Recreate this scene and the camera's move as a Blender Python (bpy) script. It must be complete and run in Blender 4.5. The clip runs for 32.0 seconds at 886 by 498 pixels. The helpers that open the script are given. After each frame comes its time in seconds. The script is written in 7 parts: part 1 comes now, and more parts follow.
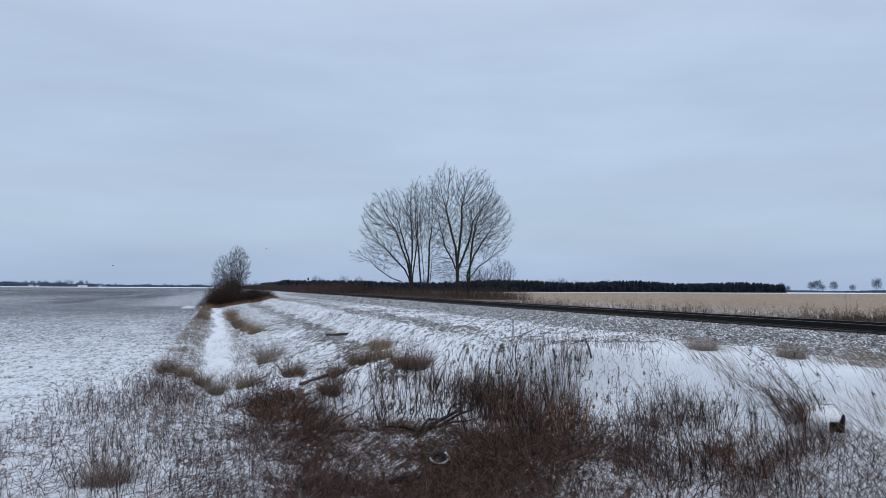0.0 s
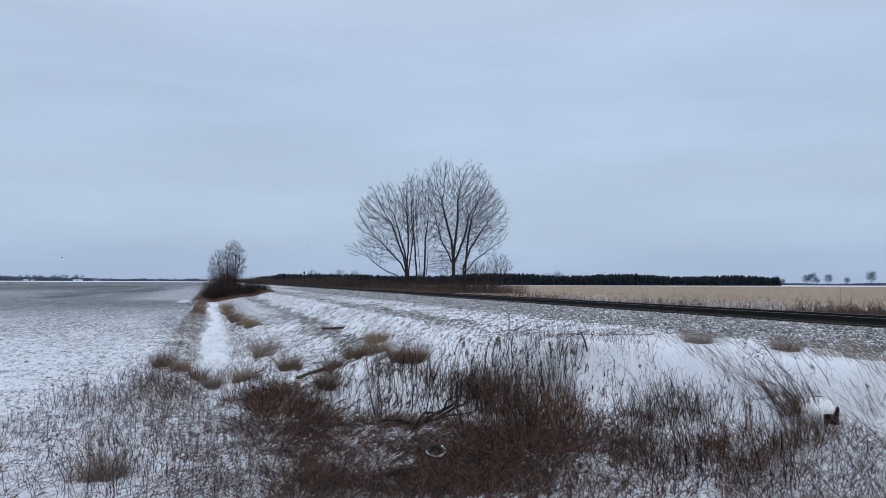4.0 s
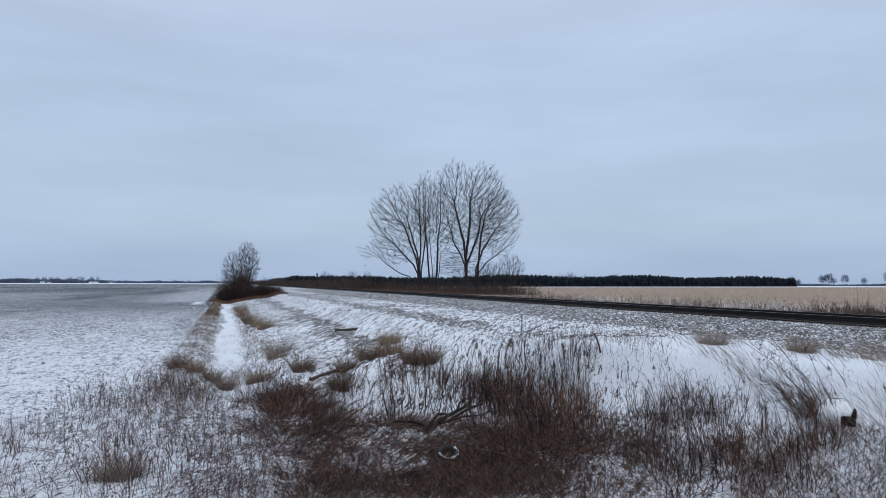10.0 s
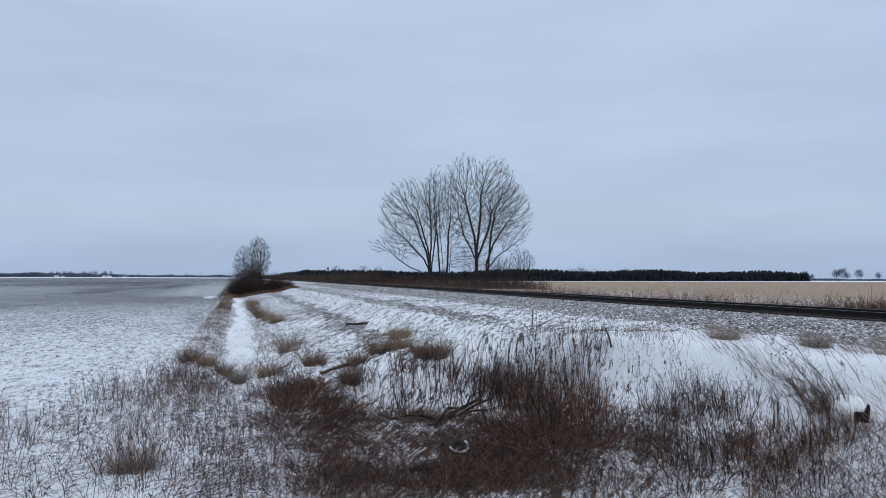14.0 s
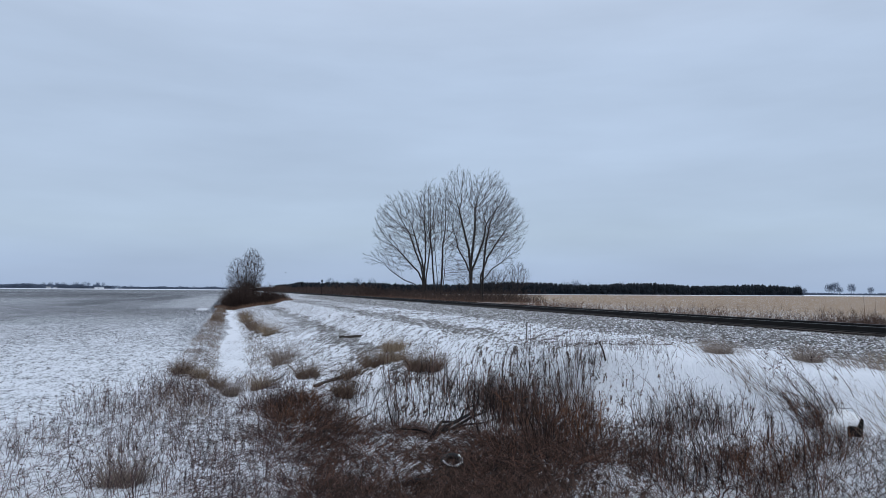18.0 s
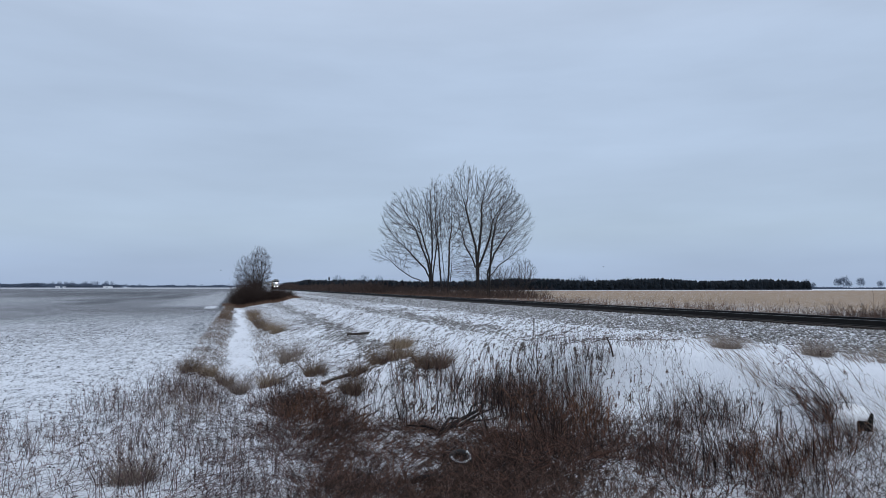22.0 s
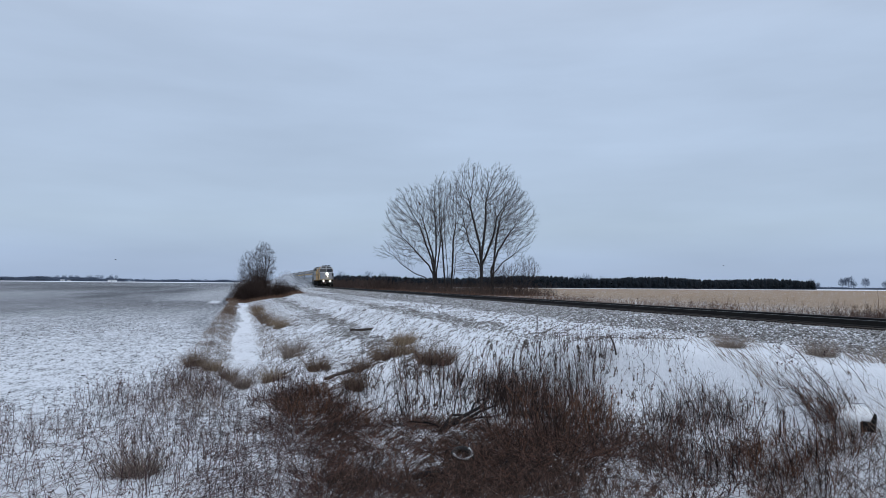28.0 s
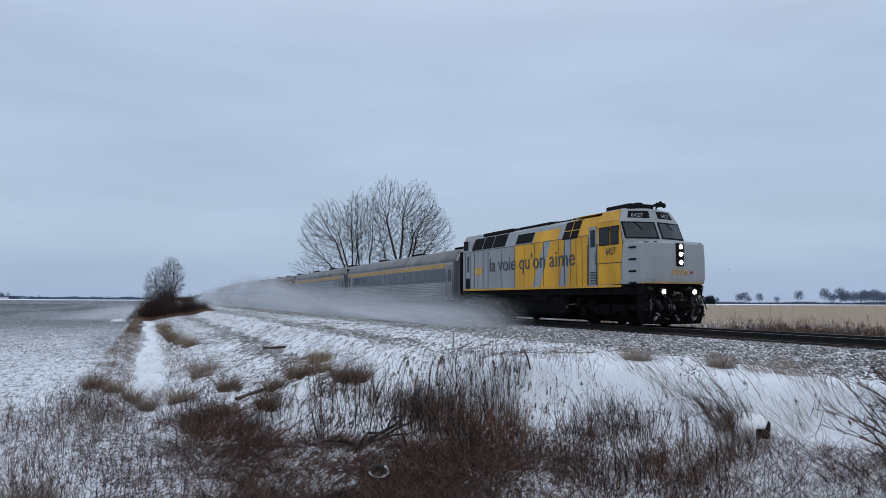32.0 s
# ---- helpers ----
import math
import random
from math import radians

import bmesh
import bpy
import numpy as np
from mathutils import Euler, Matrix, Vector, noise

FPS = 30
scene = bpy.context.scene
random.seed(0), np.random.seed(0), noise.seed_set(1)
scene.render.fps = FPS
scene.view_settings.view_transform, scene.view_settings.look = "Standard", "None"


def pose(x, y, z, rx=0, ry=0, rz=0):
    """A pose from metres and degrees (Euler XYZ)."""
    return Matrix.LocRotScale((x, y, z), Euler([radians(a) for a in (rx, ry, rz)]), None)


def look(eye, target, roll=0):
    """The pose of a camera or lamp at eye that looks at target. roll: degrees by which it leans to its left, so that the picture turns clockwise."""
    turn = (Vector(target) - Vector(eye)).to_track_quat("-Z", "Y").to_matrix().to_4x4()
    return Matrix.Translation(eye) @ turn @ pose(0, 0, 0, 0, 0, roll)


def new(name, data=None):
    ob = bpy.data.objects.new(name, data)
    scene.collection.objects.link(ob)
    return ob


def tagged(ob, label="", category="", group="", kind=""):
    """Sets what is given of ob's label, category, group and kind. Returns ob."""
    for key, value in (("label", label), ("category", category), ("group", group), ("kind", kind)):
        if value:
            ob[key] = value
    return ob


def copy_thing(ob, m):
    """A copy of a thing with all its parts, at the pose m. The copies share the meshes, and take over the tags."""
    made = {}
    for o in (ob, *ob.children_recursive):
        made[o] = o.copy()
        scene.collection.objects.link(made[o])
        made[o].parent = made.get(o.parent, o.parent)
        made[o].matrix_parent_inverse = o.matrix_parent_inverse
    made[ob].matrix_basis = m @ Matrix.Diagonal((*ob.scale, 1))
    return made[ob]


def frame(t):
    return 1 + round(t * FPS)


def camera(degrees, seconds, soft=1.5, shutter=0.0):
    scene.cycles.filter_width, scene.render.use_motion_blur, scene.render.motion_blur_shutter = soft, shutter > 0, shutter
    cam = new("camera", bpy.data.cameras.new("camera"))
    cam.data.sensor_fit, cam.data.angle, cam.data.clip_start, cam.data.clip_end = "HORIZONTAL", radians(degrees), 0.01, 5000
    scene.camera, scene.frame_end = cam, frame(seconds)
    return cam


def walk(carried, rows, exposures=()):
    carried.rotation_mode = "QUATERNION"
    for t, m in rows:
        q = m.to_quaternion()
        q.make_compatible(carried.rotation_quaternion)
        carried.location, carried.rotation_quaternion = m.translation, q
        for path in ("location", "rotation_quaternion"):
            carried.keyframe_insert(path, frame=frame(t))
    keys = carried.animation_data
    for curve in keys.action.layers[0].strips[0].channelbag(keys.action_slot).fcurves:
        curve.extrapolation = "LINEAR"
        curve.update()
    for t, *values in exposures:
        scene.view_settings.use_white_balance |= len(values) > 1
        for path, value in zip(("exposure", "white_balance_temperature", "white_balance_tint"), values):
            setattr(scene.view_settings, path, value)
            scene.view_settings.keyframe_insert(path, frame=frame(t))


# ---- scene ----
# Camera: stands at a road crossing beside the line and turns in the hand.
# World: x across the track, y along it, z = 0 at the top of the rails.
EYE = 0.95
cam = camera(64.91, 32.0, 0.5)
ROWS = [(0, 93.215, -0.359, -18.080), (0.5, 93.123, -0.304, -18.287), (1, 92.970, -0.236, -18.443), (1.5, 92.818, -0.194, -18.515),
        (2, 92.712, -0.141, -18.521), (2.5, 92.655, -0.142, -18.520), (3, 92.673, -0.180, -18.495), (3.5, 92.671, -0.213, -18.449),
        (5.5, 92.838, -0.301, -18.142), (6, 92.869, -0.271, -17.971), (6.5, 92.867, -0.291, -17.699), (7, 92.847, -0.273, -17.327),
        (7.5, 92.791, -0.207, -16.972), (8, 92.722, -0.161, -16.792), (8.5, 92.678, -0.108, -16.837), (9, 92.730, -0.075, -17.036),
        (9.5, 92.794, -0.077, -17.250), (10, 92.809, -0.132, -17.370), (10.5, 92.739, -0.155, -17.332), (11, 92.602, -0.208, -17.189),
        (11.5, 92.478, -0.188, -17.020), (12, 92.387, -0.152, -16.876), (12.5, 92.327, -0.116, -16.763), (13, 92.300, -0.070, -16.667),
        (13.5, 92.302, -0.068, -16.593), (14, 92.340, -0.179, -16.509), (14.5, 92.424, -0.234, -16.434), (16.5, 93.169, -0.210, -16.952),
        (17, 93.296, -0.274, -17.090), (17.5, 93.352, -0.336, -17.079), (18, 93.394, -0.409, -16.984), (18.5, 93.451, -0.388, -16.825),
        (19, 93.499, -0.325, -16.664), (19.5, 93.519, -0.237, -16.519), (20, 93.458, -0.137, -16.417), (20.5, 93.360, -0.044, -16.374),
        (21, 93.237, -0.027, -16.385), (21.5, 93.155, -0.056, -16.412), (22, 93.122, -0.023, -16.413), (22.5, 93.100, -0.057, -16.361),
        (23, 93.081, -0.064, -16.267), (23.5, 93.041, -0.111, -16.169), (24, 93.038, -0.184, -16.132), (24.5, 93.051, -0.215, -16.189),
        (25, 93.083, -0.298, -16.305), (25.5, 93.065, -0.339, -16.390), (27.5, 92.777, -0.536, -16.040), (28, 92.851, -0.523, -16.122),
        (28.5, 92.983, -0.529, -16.357), (29, 93.057, -0.454, -16.686), (29.5, 93.094, -0.263, -17.085), (30, 93.147, -0.050, -17.581),
        (30.5, 93.330, 0.088, -18.369), (31, 93.622, 0.009, -19.618), (31.5, 93.960, -0.133, -21.265), (32, 94.229, -0.300, -22.957)]
walk(cam, [(t, pose(0, 0, EYE, rx, ry, rz)) for t, rx, ry, rz in ROWS], [(0, 0.0), (16, 0.0), (20, -0.05), (32, -0.05)])

TRACK_X = 18.2      # centre line of the track
TRAIN_Y = 20.45     # nose of the train at the end
TRAIN_V = 34.35     # metres a second
LINE = Matrix.Translation((TRACK_X, 20, 0)) @ Matrix.Rotation(-0.0018, 4, "Z") @ Matrix.Translation((-TRACK_X, -20, 0))   # the line swings a little outward

# ---- world, sun ----
world = bpy.data.worlds.new("winter_sky")
scene.world = world
world.use_nodes = True
wn, wl = world.node_tree.nodes, world.node_tree.links
wn.clear()
w_out = wn.new("ShaderNodeOutputWorld")
w_bg = wn.new("ShaderNodeBackground")
w_co = wn.new("ShaderNodeTexCoord")
w_sep = wn.new("ShaderNodeSeparateXYZ")
w_ramp = wn.new("ShaderNodeValToRGB")
w_map = wn.new("ShaderNodeMapping")
w_noise = wn.new("ShaderNodeTexNoise")
w_mix = wn.new("ShaderNodeMix")
w_sky = wn.new("ShaderNodeTexSky")
w_add = wn.new("ShaderNodeMix")
w_sky.sky_type, w_sky.sun_disc = "NISHITA", False
w_sky.sun_elevation, w_sky.sun_rotation = radians(35), radians(200)
wl.new(w_co.outputs["Generated"], w_sep.inputs[0])
wl.new(w_sep.outputs["Z"], w_ramp.inputs[0])
stops = [(0.0, (0.325, 0.43, 0.625)), (0.035, (0.335, 0.44, 0.635)), (0.08, (0.39, 0.492, 0.645)), (0.14, (0.41, 0.508, 0.66)), (0.3, (0.45, 0.553, 0.715)),
         (0.5, (0.55, 0.645, 0.805)), (1.0, (0.74, 0.815, 0.945))]
while len(w_ramp.color_ramp.elements) < len(stops):
    w_ramp.color_ramp.elements.new(0.5)
for e, (at, c) in zip(w_ramp.color_ramp.elements, stops):
    e.position, e.color = at, (*c, 1)
w_map.inputs["Scale"].default_value = (1.3, 1.3, 7.0)
wl.new(w_co.outputs["Generated"], w_map.inputs[0])
wl.new(w_map.outputs[0], w_noise.inputs["Vector"])
w_noise.inputs["Scale"].default_value, w_noise.inputs["Detail"].default_value = 2.1, 6
w_cl = wn.new("ShaderNodeMapRange")
w_cl.inputs["From Min"].default_value, w_cl.inputs["From Max"].default_value = 0.3, 0.72
w_cl.inputs["To Min"].default_value, w_cl.inputs["To Max"].default_value = 0.925, 1.075
wl.new(w_noise.outputs[0], w_cl.inputs["Value"])
w_mix.data_type, w_mix.blend_type = "RGBA", "MULTIPLY"
w_mix.inputs["Factor"].default_value = 1.0
wl.new(w_ramp.outputs[0], w_mix.inputs["A"])
wl.new(w_cl.outputs[0], w_mix.inputs["B"])
w_add.data_type, w_add.blend_type = "RGBA", "ADD"
w_add.inputs["Factor"].default_value = 0.012
wl.new(w_mix.outputs["Result"], w_add.inputs["A"])
wl.new(w_sky.outputs[0], w_add.inputs["B"])
wl.new(w_add.outputs["Result"], w_bg.inputs["Color"])
w_bg.inputs["Strength"].default_value = 1.0
wl.new(w_bg.outputs[0], w_out.inputs[0])

sun = new("sun", bpy.data.lights.new("sun", "SUN"))
sun.data.energy, sun.data.angle, sun.data.color = 0.35, radians(40), (1.0, 0.97, 0.93)
sun.matrix_world = look((0, 0, 60), (14, 30, 0))


# ---- materials ----
def surface(name, base, rough=0.7, metal=0.0, vary=0.18, scale=6.0, bump=0.15, fine=60.0, tint=None, spec=0.4, streak=None, rnd=0.0):
    """A surface with grain and wear at two scales. streak: stretch of the grain along x, y, z; rnd: spread from piece to piece."""
    m = bpy.data.materials.new(name)
    m.use_nodes = True
    n, k = m.node_tree.nodes, m.node_tree.links
    b = n["Principled BSDF"]
    co = n.new("ShaderNodeTexCoord")
    mp = n.new("ShaderNodeMapping")
    mp.inputs["Scale"].default_value = streak or (1, 1, 1)
    k.new(co.outputs["Object"], mp.inputs[0])
    big, small = n.new("ShaderNodeTexNoise"), n.new("ShaderNodeTexNoise")
    for node, sc, det in ((big, scale, 4), (small, fine, 3)):
        node.inputs["Scale"].default_value, node.inputs["Detail"].default_value = sc, det
        k.new(mp.outputs[0], node.inputs["Vector"])
    mix = n.new("ShaderNodeMath")
    mix.operation = "MULTIPLY_ADD"
    k.new(small.outputs[0], mix.inputs[0])
    mix.inputs[1].default_value = 0.45
    k.new(big.outputs[0], mix.inputs[2])
    ramp = n.new("ShaderNodeValToRGB")
    lo = [max(0.0, c * (1 - 2.2 * vary)) for c in base]
    hi = [min(1.0, c * (1 + 2.0 * vary)) for c in (tint or base)]
    ramp.color_ramp.elements[0].position, ramp.color_ramp.elements[0].color = 0.45, (*lo, 1)
    ramp.color_ramp.elements[1].position, ramp.color_ramp.elements[1].color = 1.0, (*hi, 1)
    k.new(mix.outputs[0], ramp.inputs[0])
    out = ramp.outputs[0]
    if rnd:
        info, hsv, rr = n.new("ShaderNodeObjectInfo"), n.new("ShaderNodeHueSaturation"), n.new("ShaderNodeMapRange")
        rr.inputs["To Min"].default_value, rr.inputs["To Max"].default_value = 1 - rnd, 1 + rnd
        k.new(info.outputs["Random"], rr.inputs["Value"])
        k.new(rr.outputs[0], hsv.inputs["Value"])
        k.new(out, hsv.inputs["Color"])
        out = hsv.outputs[0]
    k.new(out, b.inputs["Base Color"])
    b.inputs["Metallic"].default_value = metal
    b.inputs["Specular IOR Level"].default_value = spec
    rg = n.new("ShaderNodeMapRange")
    rg.inputs["From Min"].default_value, rg.inputs["From Max"].default_value = 0.4, 1.0
    rg.inputs["To Min"].default_value, rg.inputs["To Max"].default_value = max(0.02, rough - 0.1), min(1.0, rough + 0.12)
    k.new(mix.outputs[0], rg.inputs["Value"])
    k.new(rg.outputs[0], b.inputs["Roughness"])
    if bump:
        bp = n.new("ShaderNodeBump")
        bp.inputs["Strength"].default_value, bp.inputs["Distance"].default_value = bump, 0.02
        k.new(mix.outputs[0], bp.inputs["Height"])
        k.new(bp.outputs[0], b.inputs["Normal"])
    return m


def island(name, dark, light, rough=0.85, power=1.0, spec=0.25):
    """Loose small pieces, each of its own shade between two colours."""
    m = bpy.data.materials.new(name)
    m.use_nodes = True
    n, k = m.node_tree.nodes, m.node_tree.links
    b = n["Principled BSDF"]
    g = n.new("ShaderNodeNewGeometry")
    ramp = n.new("ShaderNodeValToRGB")
    ramp.color_ramp.elements[0].color, ramp.color_ramp.elements[1].color = (*dark, 1), (*light, 1)
    pw = n.new("ShaderNodeMath")
    pw.operation = "POWER"
    pw.inputs[1].default_value = power
    k.new(g.outputs["Random Per Island"], pw.inputs[0])
    k.new(pw.outputs[0], ramp.inputs[0])
    k.new(ramp.outputs[0], b.inputs["Base Color"])
    b.inputs["Roughness"].default_value = rough
    b.inputs["Specular IOR Level"].default_value = spec
    return m


def glowing(name, color, strength):
    m = bpy.data.materials.new(name)
    m.use_nodes = True
    b = m.node_tree.nodes["Principled BSDF"]
    b.inputs["Base Color"].default_value = (*color, 1)
    b.inputs["Emission Color"].default_value = (*color, 1)
    b.inputs["Emission Strength"].default_value = strength
    return m


def ground_material():
    """Snow over earth: the attribute earth gives the bare ground's colour and, in alpha, how much of it is bare."""
    m = bpy.data.materials.new("snowy_ground")
    m.use_nodes = True
    n, k = m.node_tree.nodes, m.node_tree.links
    b = n["Principled BSDF"]
    co = n.new("ShaderNodeTexCoord")
    at = n.new("ShaderNodeAttribute")
    at.attribute_name = "earth"

    def noise_at(scale, detail, stretch=(1, 1, 1), turn=0.0, rough=0.55):
        mp, t = n.new("ShaderNodeMapping"), n.new("ShaderNodeTexNoise")
        mp.inputs["Scale"].default_value = stretch
        mp.inputs["Rotation"].default_value = (0, 0, turn)
        k.new(co.outputs["Object"], mp.inputs[0])
        k.new(mp.outputs[0], t.inputs["Vector"])
        t.inputs["Scale"].default_value, t.inputs["Detail"].default_value = scale, detail
        t.inputs["Roughness"].default_value = rough
        return t.outputs[0]

    def math(op, a, b_, c=None):
        q = n.new("ShaderNodeMath")
        q.operation = op
        for i, v in enumerate((a, b_, c)):
            if v is None:
                continue
            if isinstance(v, (int, float)):
                q.inputs[i].default_value = v
            else:
                k.new(v, q.inputs[i])
        return q.outputs[0]

    fine, mid, big = noise_at(13, 4, rough=0.78), noise_at(3.6, 3), noise_at(0.35, 3)
    rows_along = noise_at(5.0, 3, (1.1, 0.3, 1.0), 0.0, 0.7)
    turned, ruts = n.new("ShaderNodeMapping"), n.new("ShaderNodeTexNoise")
    turned.vector_type = "TEXTURE"
    turned.inputs["Rotation"].default_value = (0, 0, radians(-32))
    turned.inputs["Scale"].default_value = (0.085, 0.6, 0.5)
    k.new(co.outputs["Object"], turned.inputs[0])
    k.new(turned.outputs[0], ruts.inputs["Vector"])
    ruts.inputs["Scale"].default_value, ruts.inputs["Detail"].default_value, ruts.inputs["Roughness"].default_value = 1.0, 3, 0.7
    xyz, side, sel = n.new("ShaderNodeSeparateXYZ"), n.new("ShaderNodeMapRange"), n.new("ShaderNodeMix")
    k.new(co.outputs["Object"], xyz.inputs[0])
    side.inputs["From Min"].default_value, side.inputs["From Max"].default_value = 0.2, 1.2
    k.new(xyz.outputs["X"], side.inputs["Value"])
    k.new(side.outputs[0], sel.inputs[0])
    k.new(rows_along, sel.inputs[2])
    k.new(ruts.outputs[0], sel.inputs[3])
    streak = sel.outputs[0]
    s = math("ADD", math("MULTIPLY_ADD", math("SUBTRACT", fine, 0.5), math("MULTIPLY_ADD", side.outputs[0], -0.2, 1.08), math("MULTIPLY_ADD", mid, 0.25, 0.675)), math("MULTIPLY_ADD", math("SUBTRACT", streak, 0.5), math("MULTIPLY_ADD", side.outputs[0], 1.05, 0.45), math("MULTIPLY_ADD", big, 0.1, 0.525)))
    s = math("SUBTRACT", s, 1.375)              # about -0.4 to 0.4
    geo, tilt = n.new("ShaderNodeNewGeometry"), n.new("ShaderNodeSeparateXYZ")
    k.new(geo.outputs["Normal"], tilt.inputs[0])
    steep = math("MINIMUM", math("MULTIPLY", math("SUBTRACT", 0.97, tilt.outputs["Z"]), math("MULTIPLY", math("MULTIPLY", side.outputs[0], at.outputs["Alpha"]), 4.5)), 0.13)   # snow slides off what is steep
    v = math("ADD", math("MULTIPLY_ADD", s, 1.5, steep), at.outputs["Alpha"])
    bare = n.new("ShaderNodeMapRange")
    bare.interpolation_type = "SMOOTHSTEP"
    k.new(math("MULTIPLY_ADD", side.outputs[0], 0.10, 0.34), bare.inputs["From Min"])
    k.new(math("MULTIPLY_ADD", side.outputs[0], -0.13, 0.70), bare.inputs["From Max"])
    k.new(v, bare.inputs["Value"])
    # bare earth, darker and lighter in grains
    grain = noise_at(38, 3, rough=0.7)
    gr = n.new("ShaderNodeMapRange")
    gr.inputs["From Min"].default_value, gr.inputs["From Max"].default_value = 0.3, 0.7
    gr.inputs["To Min"].default_value, gr.inputs["To Max"].default_value = 0.55, 1.5
    k.new(grain, gr.inputs["Value"])
    earth = n.new("ShaderNodeMix")
    earth.data_type, earth.blend_type = "RGBA", "MULTIPLY"
    earth.inputs["Factor"].default_value = 1.0
    k.new(at.outputs["Color"], earth.inputs["A"])
    k.new(gr.outputs[0], earth.inputs["B"])
    snow = n.new("ShaderNodeMix")
    snow.data_type = "RGBA"
    snow.inputs["A"].default_value, snow.inputs["B"].default_value = (0.81, 0.835, 0.88, 1), (0.92, 0.945, 0.98, 1)
    k.new(mid, snow.inputs["Factor"])
    col = n.new("ShaderNodeMix")
    col.data_type = "RGBA"
    k.new(bare.outputs[0], col.inputs["Factor"])
    k.new(snow.outputs["Result"], col.inputs["A"])
    k.new(earth.outputs["Result"], col.inputs["B"])
    k.new(col.outputs["Result"], b.inputs["Base Color"])
    b.inputs["Roughness"].default_value = 0.85
    b.inputs["Specular IOR Level"].default_value = 0.2
    bp = n.new("ShaderNodeBump")
    bp.inputs["Strength"].default_value, bp.inputs["Distance"].default_value = 0.6, 0.05
    k.new(v, bp.inputs["Height"])
    k.new(bp.outputs[0], b.inputs["Normal"])
    return m


# ---- shape helpers ----
class Shape:
    """Vertices and faces of one mesh."""

    def __init__(self):
        self.v, self.f, self.n = [], [], 0

    def add(self, verts, faces):
        o = self.n
        self.v.extend(verts)
        self.f.extend([tuple(o + i for i in f) for f in faces])
        self.n += len(verts)
        return self

    def box(self, x0, x1, y0, y1, z0, z1):
        return self.add([(x0, y0, z0), (x1, y0, z0), (x1, y1, z0), (x0, y1, z0), (x0, y0, z1), (x1, y0, z1), (x1, y1, z1), (x0, y1, z1)],
                        [(0, 3, 2, 1), (4, 5, 6, 7), (0, 1, 5, 4), (1, 2, 6, 5), (2, 3, 7, 6), (3, 0, 4, 7)])

    def rbox(self, x0, x1, y0, y1, z0, z1, b=0.02):
        """A box with bevelled edges: an eight-cornered section along z, drawn in at both ends."""
        def ring(z, c):
            e = b
            return [(x0 + c + e, y0 + c, z), (x1 - c - e, y0 + c, z), (x1 - c, y0 + c + e, z), (x1 - c, y1 - c - e, z),
                    (x1 - c - e, y1 - c, z), (x0 + c + e, y1 - c, z), (x0 + c, y1 - c - e, z), (x0 + c, y0 + c + e, z)]
        v = ring(z0, b) + ring(z0 + b, 0) + ring(z1 - b, 0) + ring(z1, b)
        f = [tuple(range(7, -1, -1)), tuple(range(24, 32))]
        for r in range(3):
            f += [(r * 8 + i, r * 8 + (i + 1) % 8, r * 8 + 8 + (i + 1) % 8, r * 8 + 8 + i) for i in range(8)]
        return self.add(v, f)

    def loft(self, rings, caps=True, closed=True):
        """Skins rings of equal counts of points."""
        c = len(rings[0])
        v = [p for r in rings for p in r]
        f = []
        for r in range(len(rings) - 1):
            for i in range(c if closed else c - 1):
                j = (i + 1) % c
                f.append((r * c + i, r * c + j, (r + 1) * c + j, (r + 1) * c + i))
        if caps:
            f += [tuple(range(c - 1, -1, -1)), tuple(range((len(rings) - 1) * c, len(rings) * c))]
        return self.add(v, f)

    def tube(self, pts, radii, sides=5):
        rings, u = [], None
        for i, p in enumerate(pts):
            a, b = pts[max(0, i - 1)], pts[min(len(pts) - 1, i + 1)]
            d = (Vector(b) - Vector(a)).normalized()
            u = d.orthogonal().normalized() if u is None else (u - d * u.dot(d)).normalized()
            w = d.cross(u)
            r = radii[i]
            rings.append([tuple(Vector(p) + (u * math.cos(t) + w * math.sin(t)) * r) for t in (2 * math.pi * s / sides for s in range(sides))])
        return self.loft(rings)

    def rod(self, a, b, r, sides=8, r2=None):
        return self.tube([a, b], [r, r if r2 is None else r2], sides)

    def disc(self, c, axis, r, depth, sides=20):
        c, d = Vector(c), Vector(axis).normalized()
        return self.rod(c - d * depth / 2, c + d * depth / 2, r, sides)

    def mesh(self, name, smooth=False):
        me = bpy.data.meshes.new(name)
        me.from_pydata(self.v, [], self.f)
        me.update()
        if smooth:
            me.shade_smooth()
        return me


def part(name, shape, material, parent, label="", smooth=False):
    """One mesh under a thing or under a part; a pair of shapes, for both flanks, becomes two parts."""
    if isinstance(shape, list):
        return [part(name, s, material, parent, label, smooth) for s in shape][0]
    ob = new(name, shape if isinstance(shape, bpy.types.Mesh) else shape.mesh(name, smooth))
    if not ob.data.materials:
        ob.data.materials.append(material)
    ob.parent = parent
    return tagged(ob, label)


def thing(name, shape, material, label, category, group="", kind="", m=None, smooth=False):
    """A top-level mesh."""
    ob = new(name, shape if isinstance(shape, bpy.types.Mesh) else shape.mesh(name, smooth))
    if not ob.data.materials:
        ob.data.materials.append(material)
    if m is not None:
        ob.matrix_basis = m
    return tagged(ob, label, category, group, kind)


def holder(name, label, category, group="", kind="", m=None):
    ob = new(name)
    if m is not None:
        ob.matrix_basis = m
    return tagged(ob, label, category, group, kind)


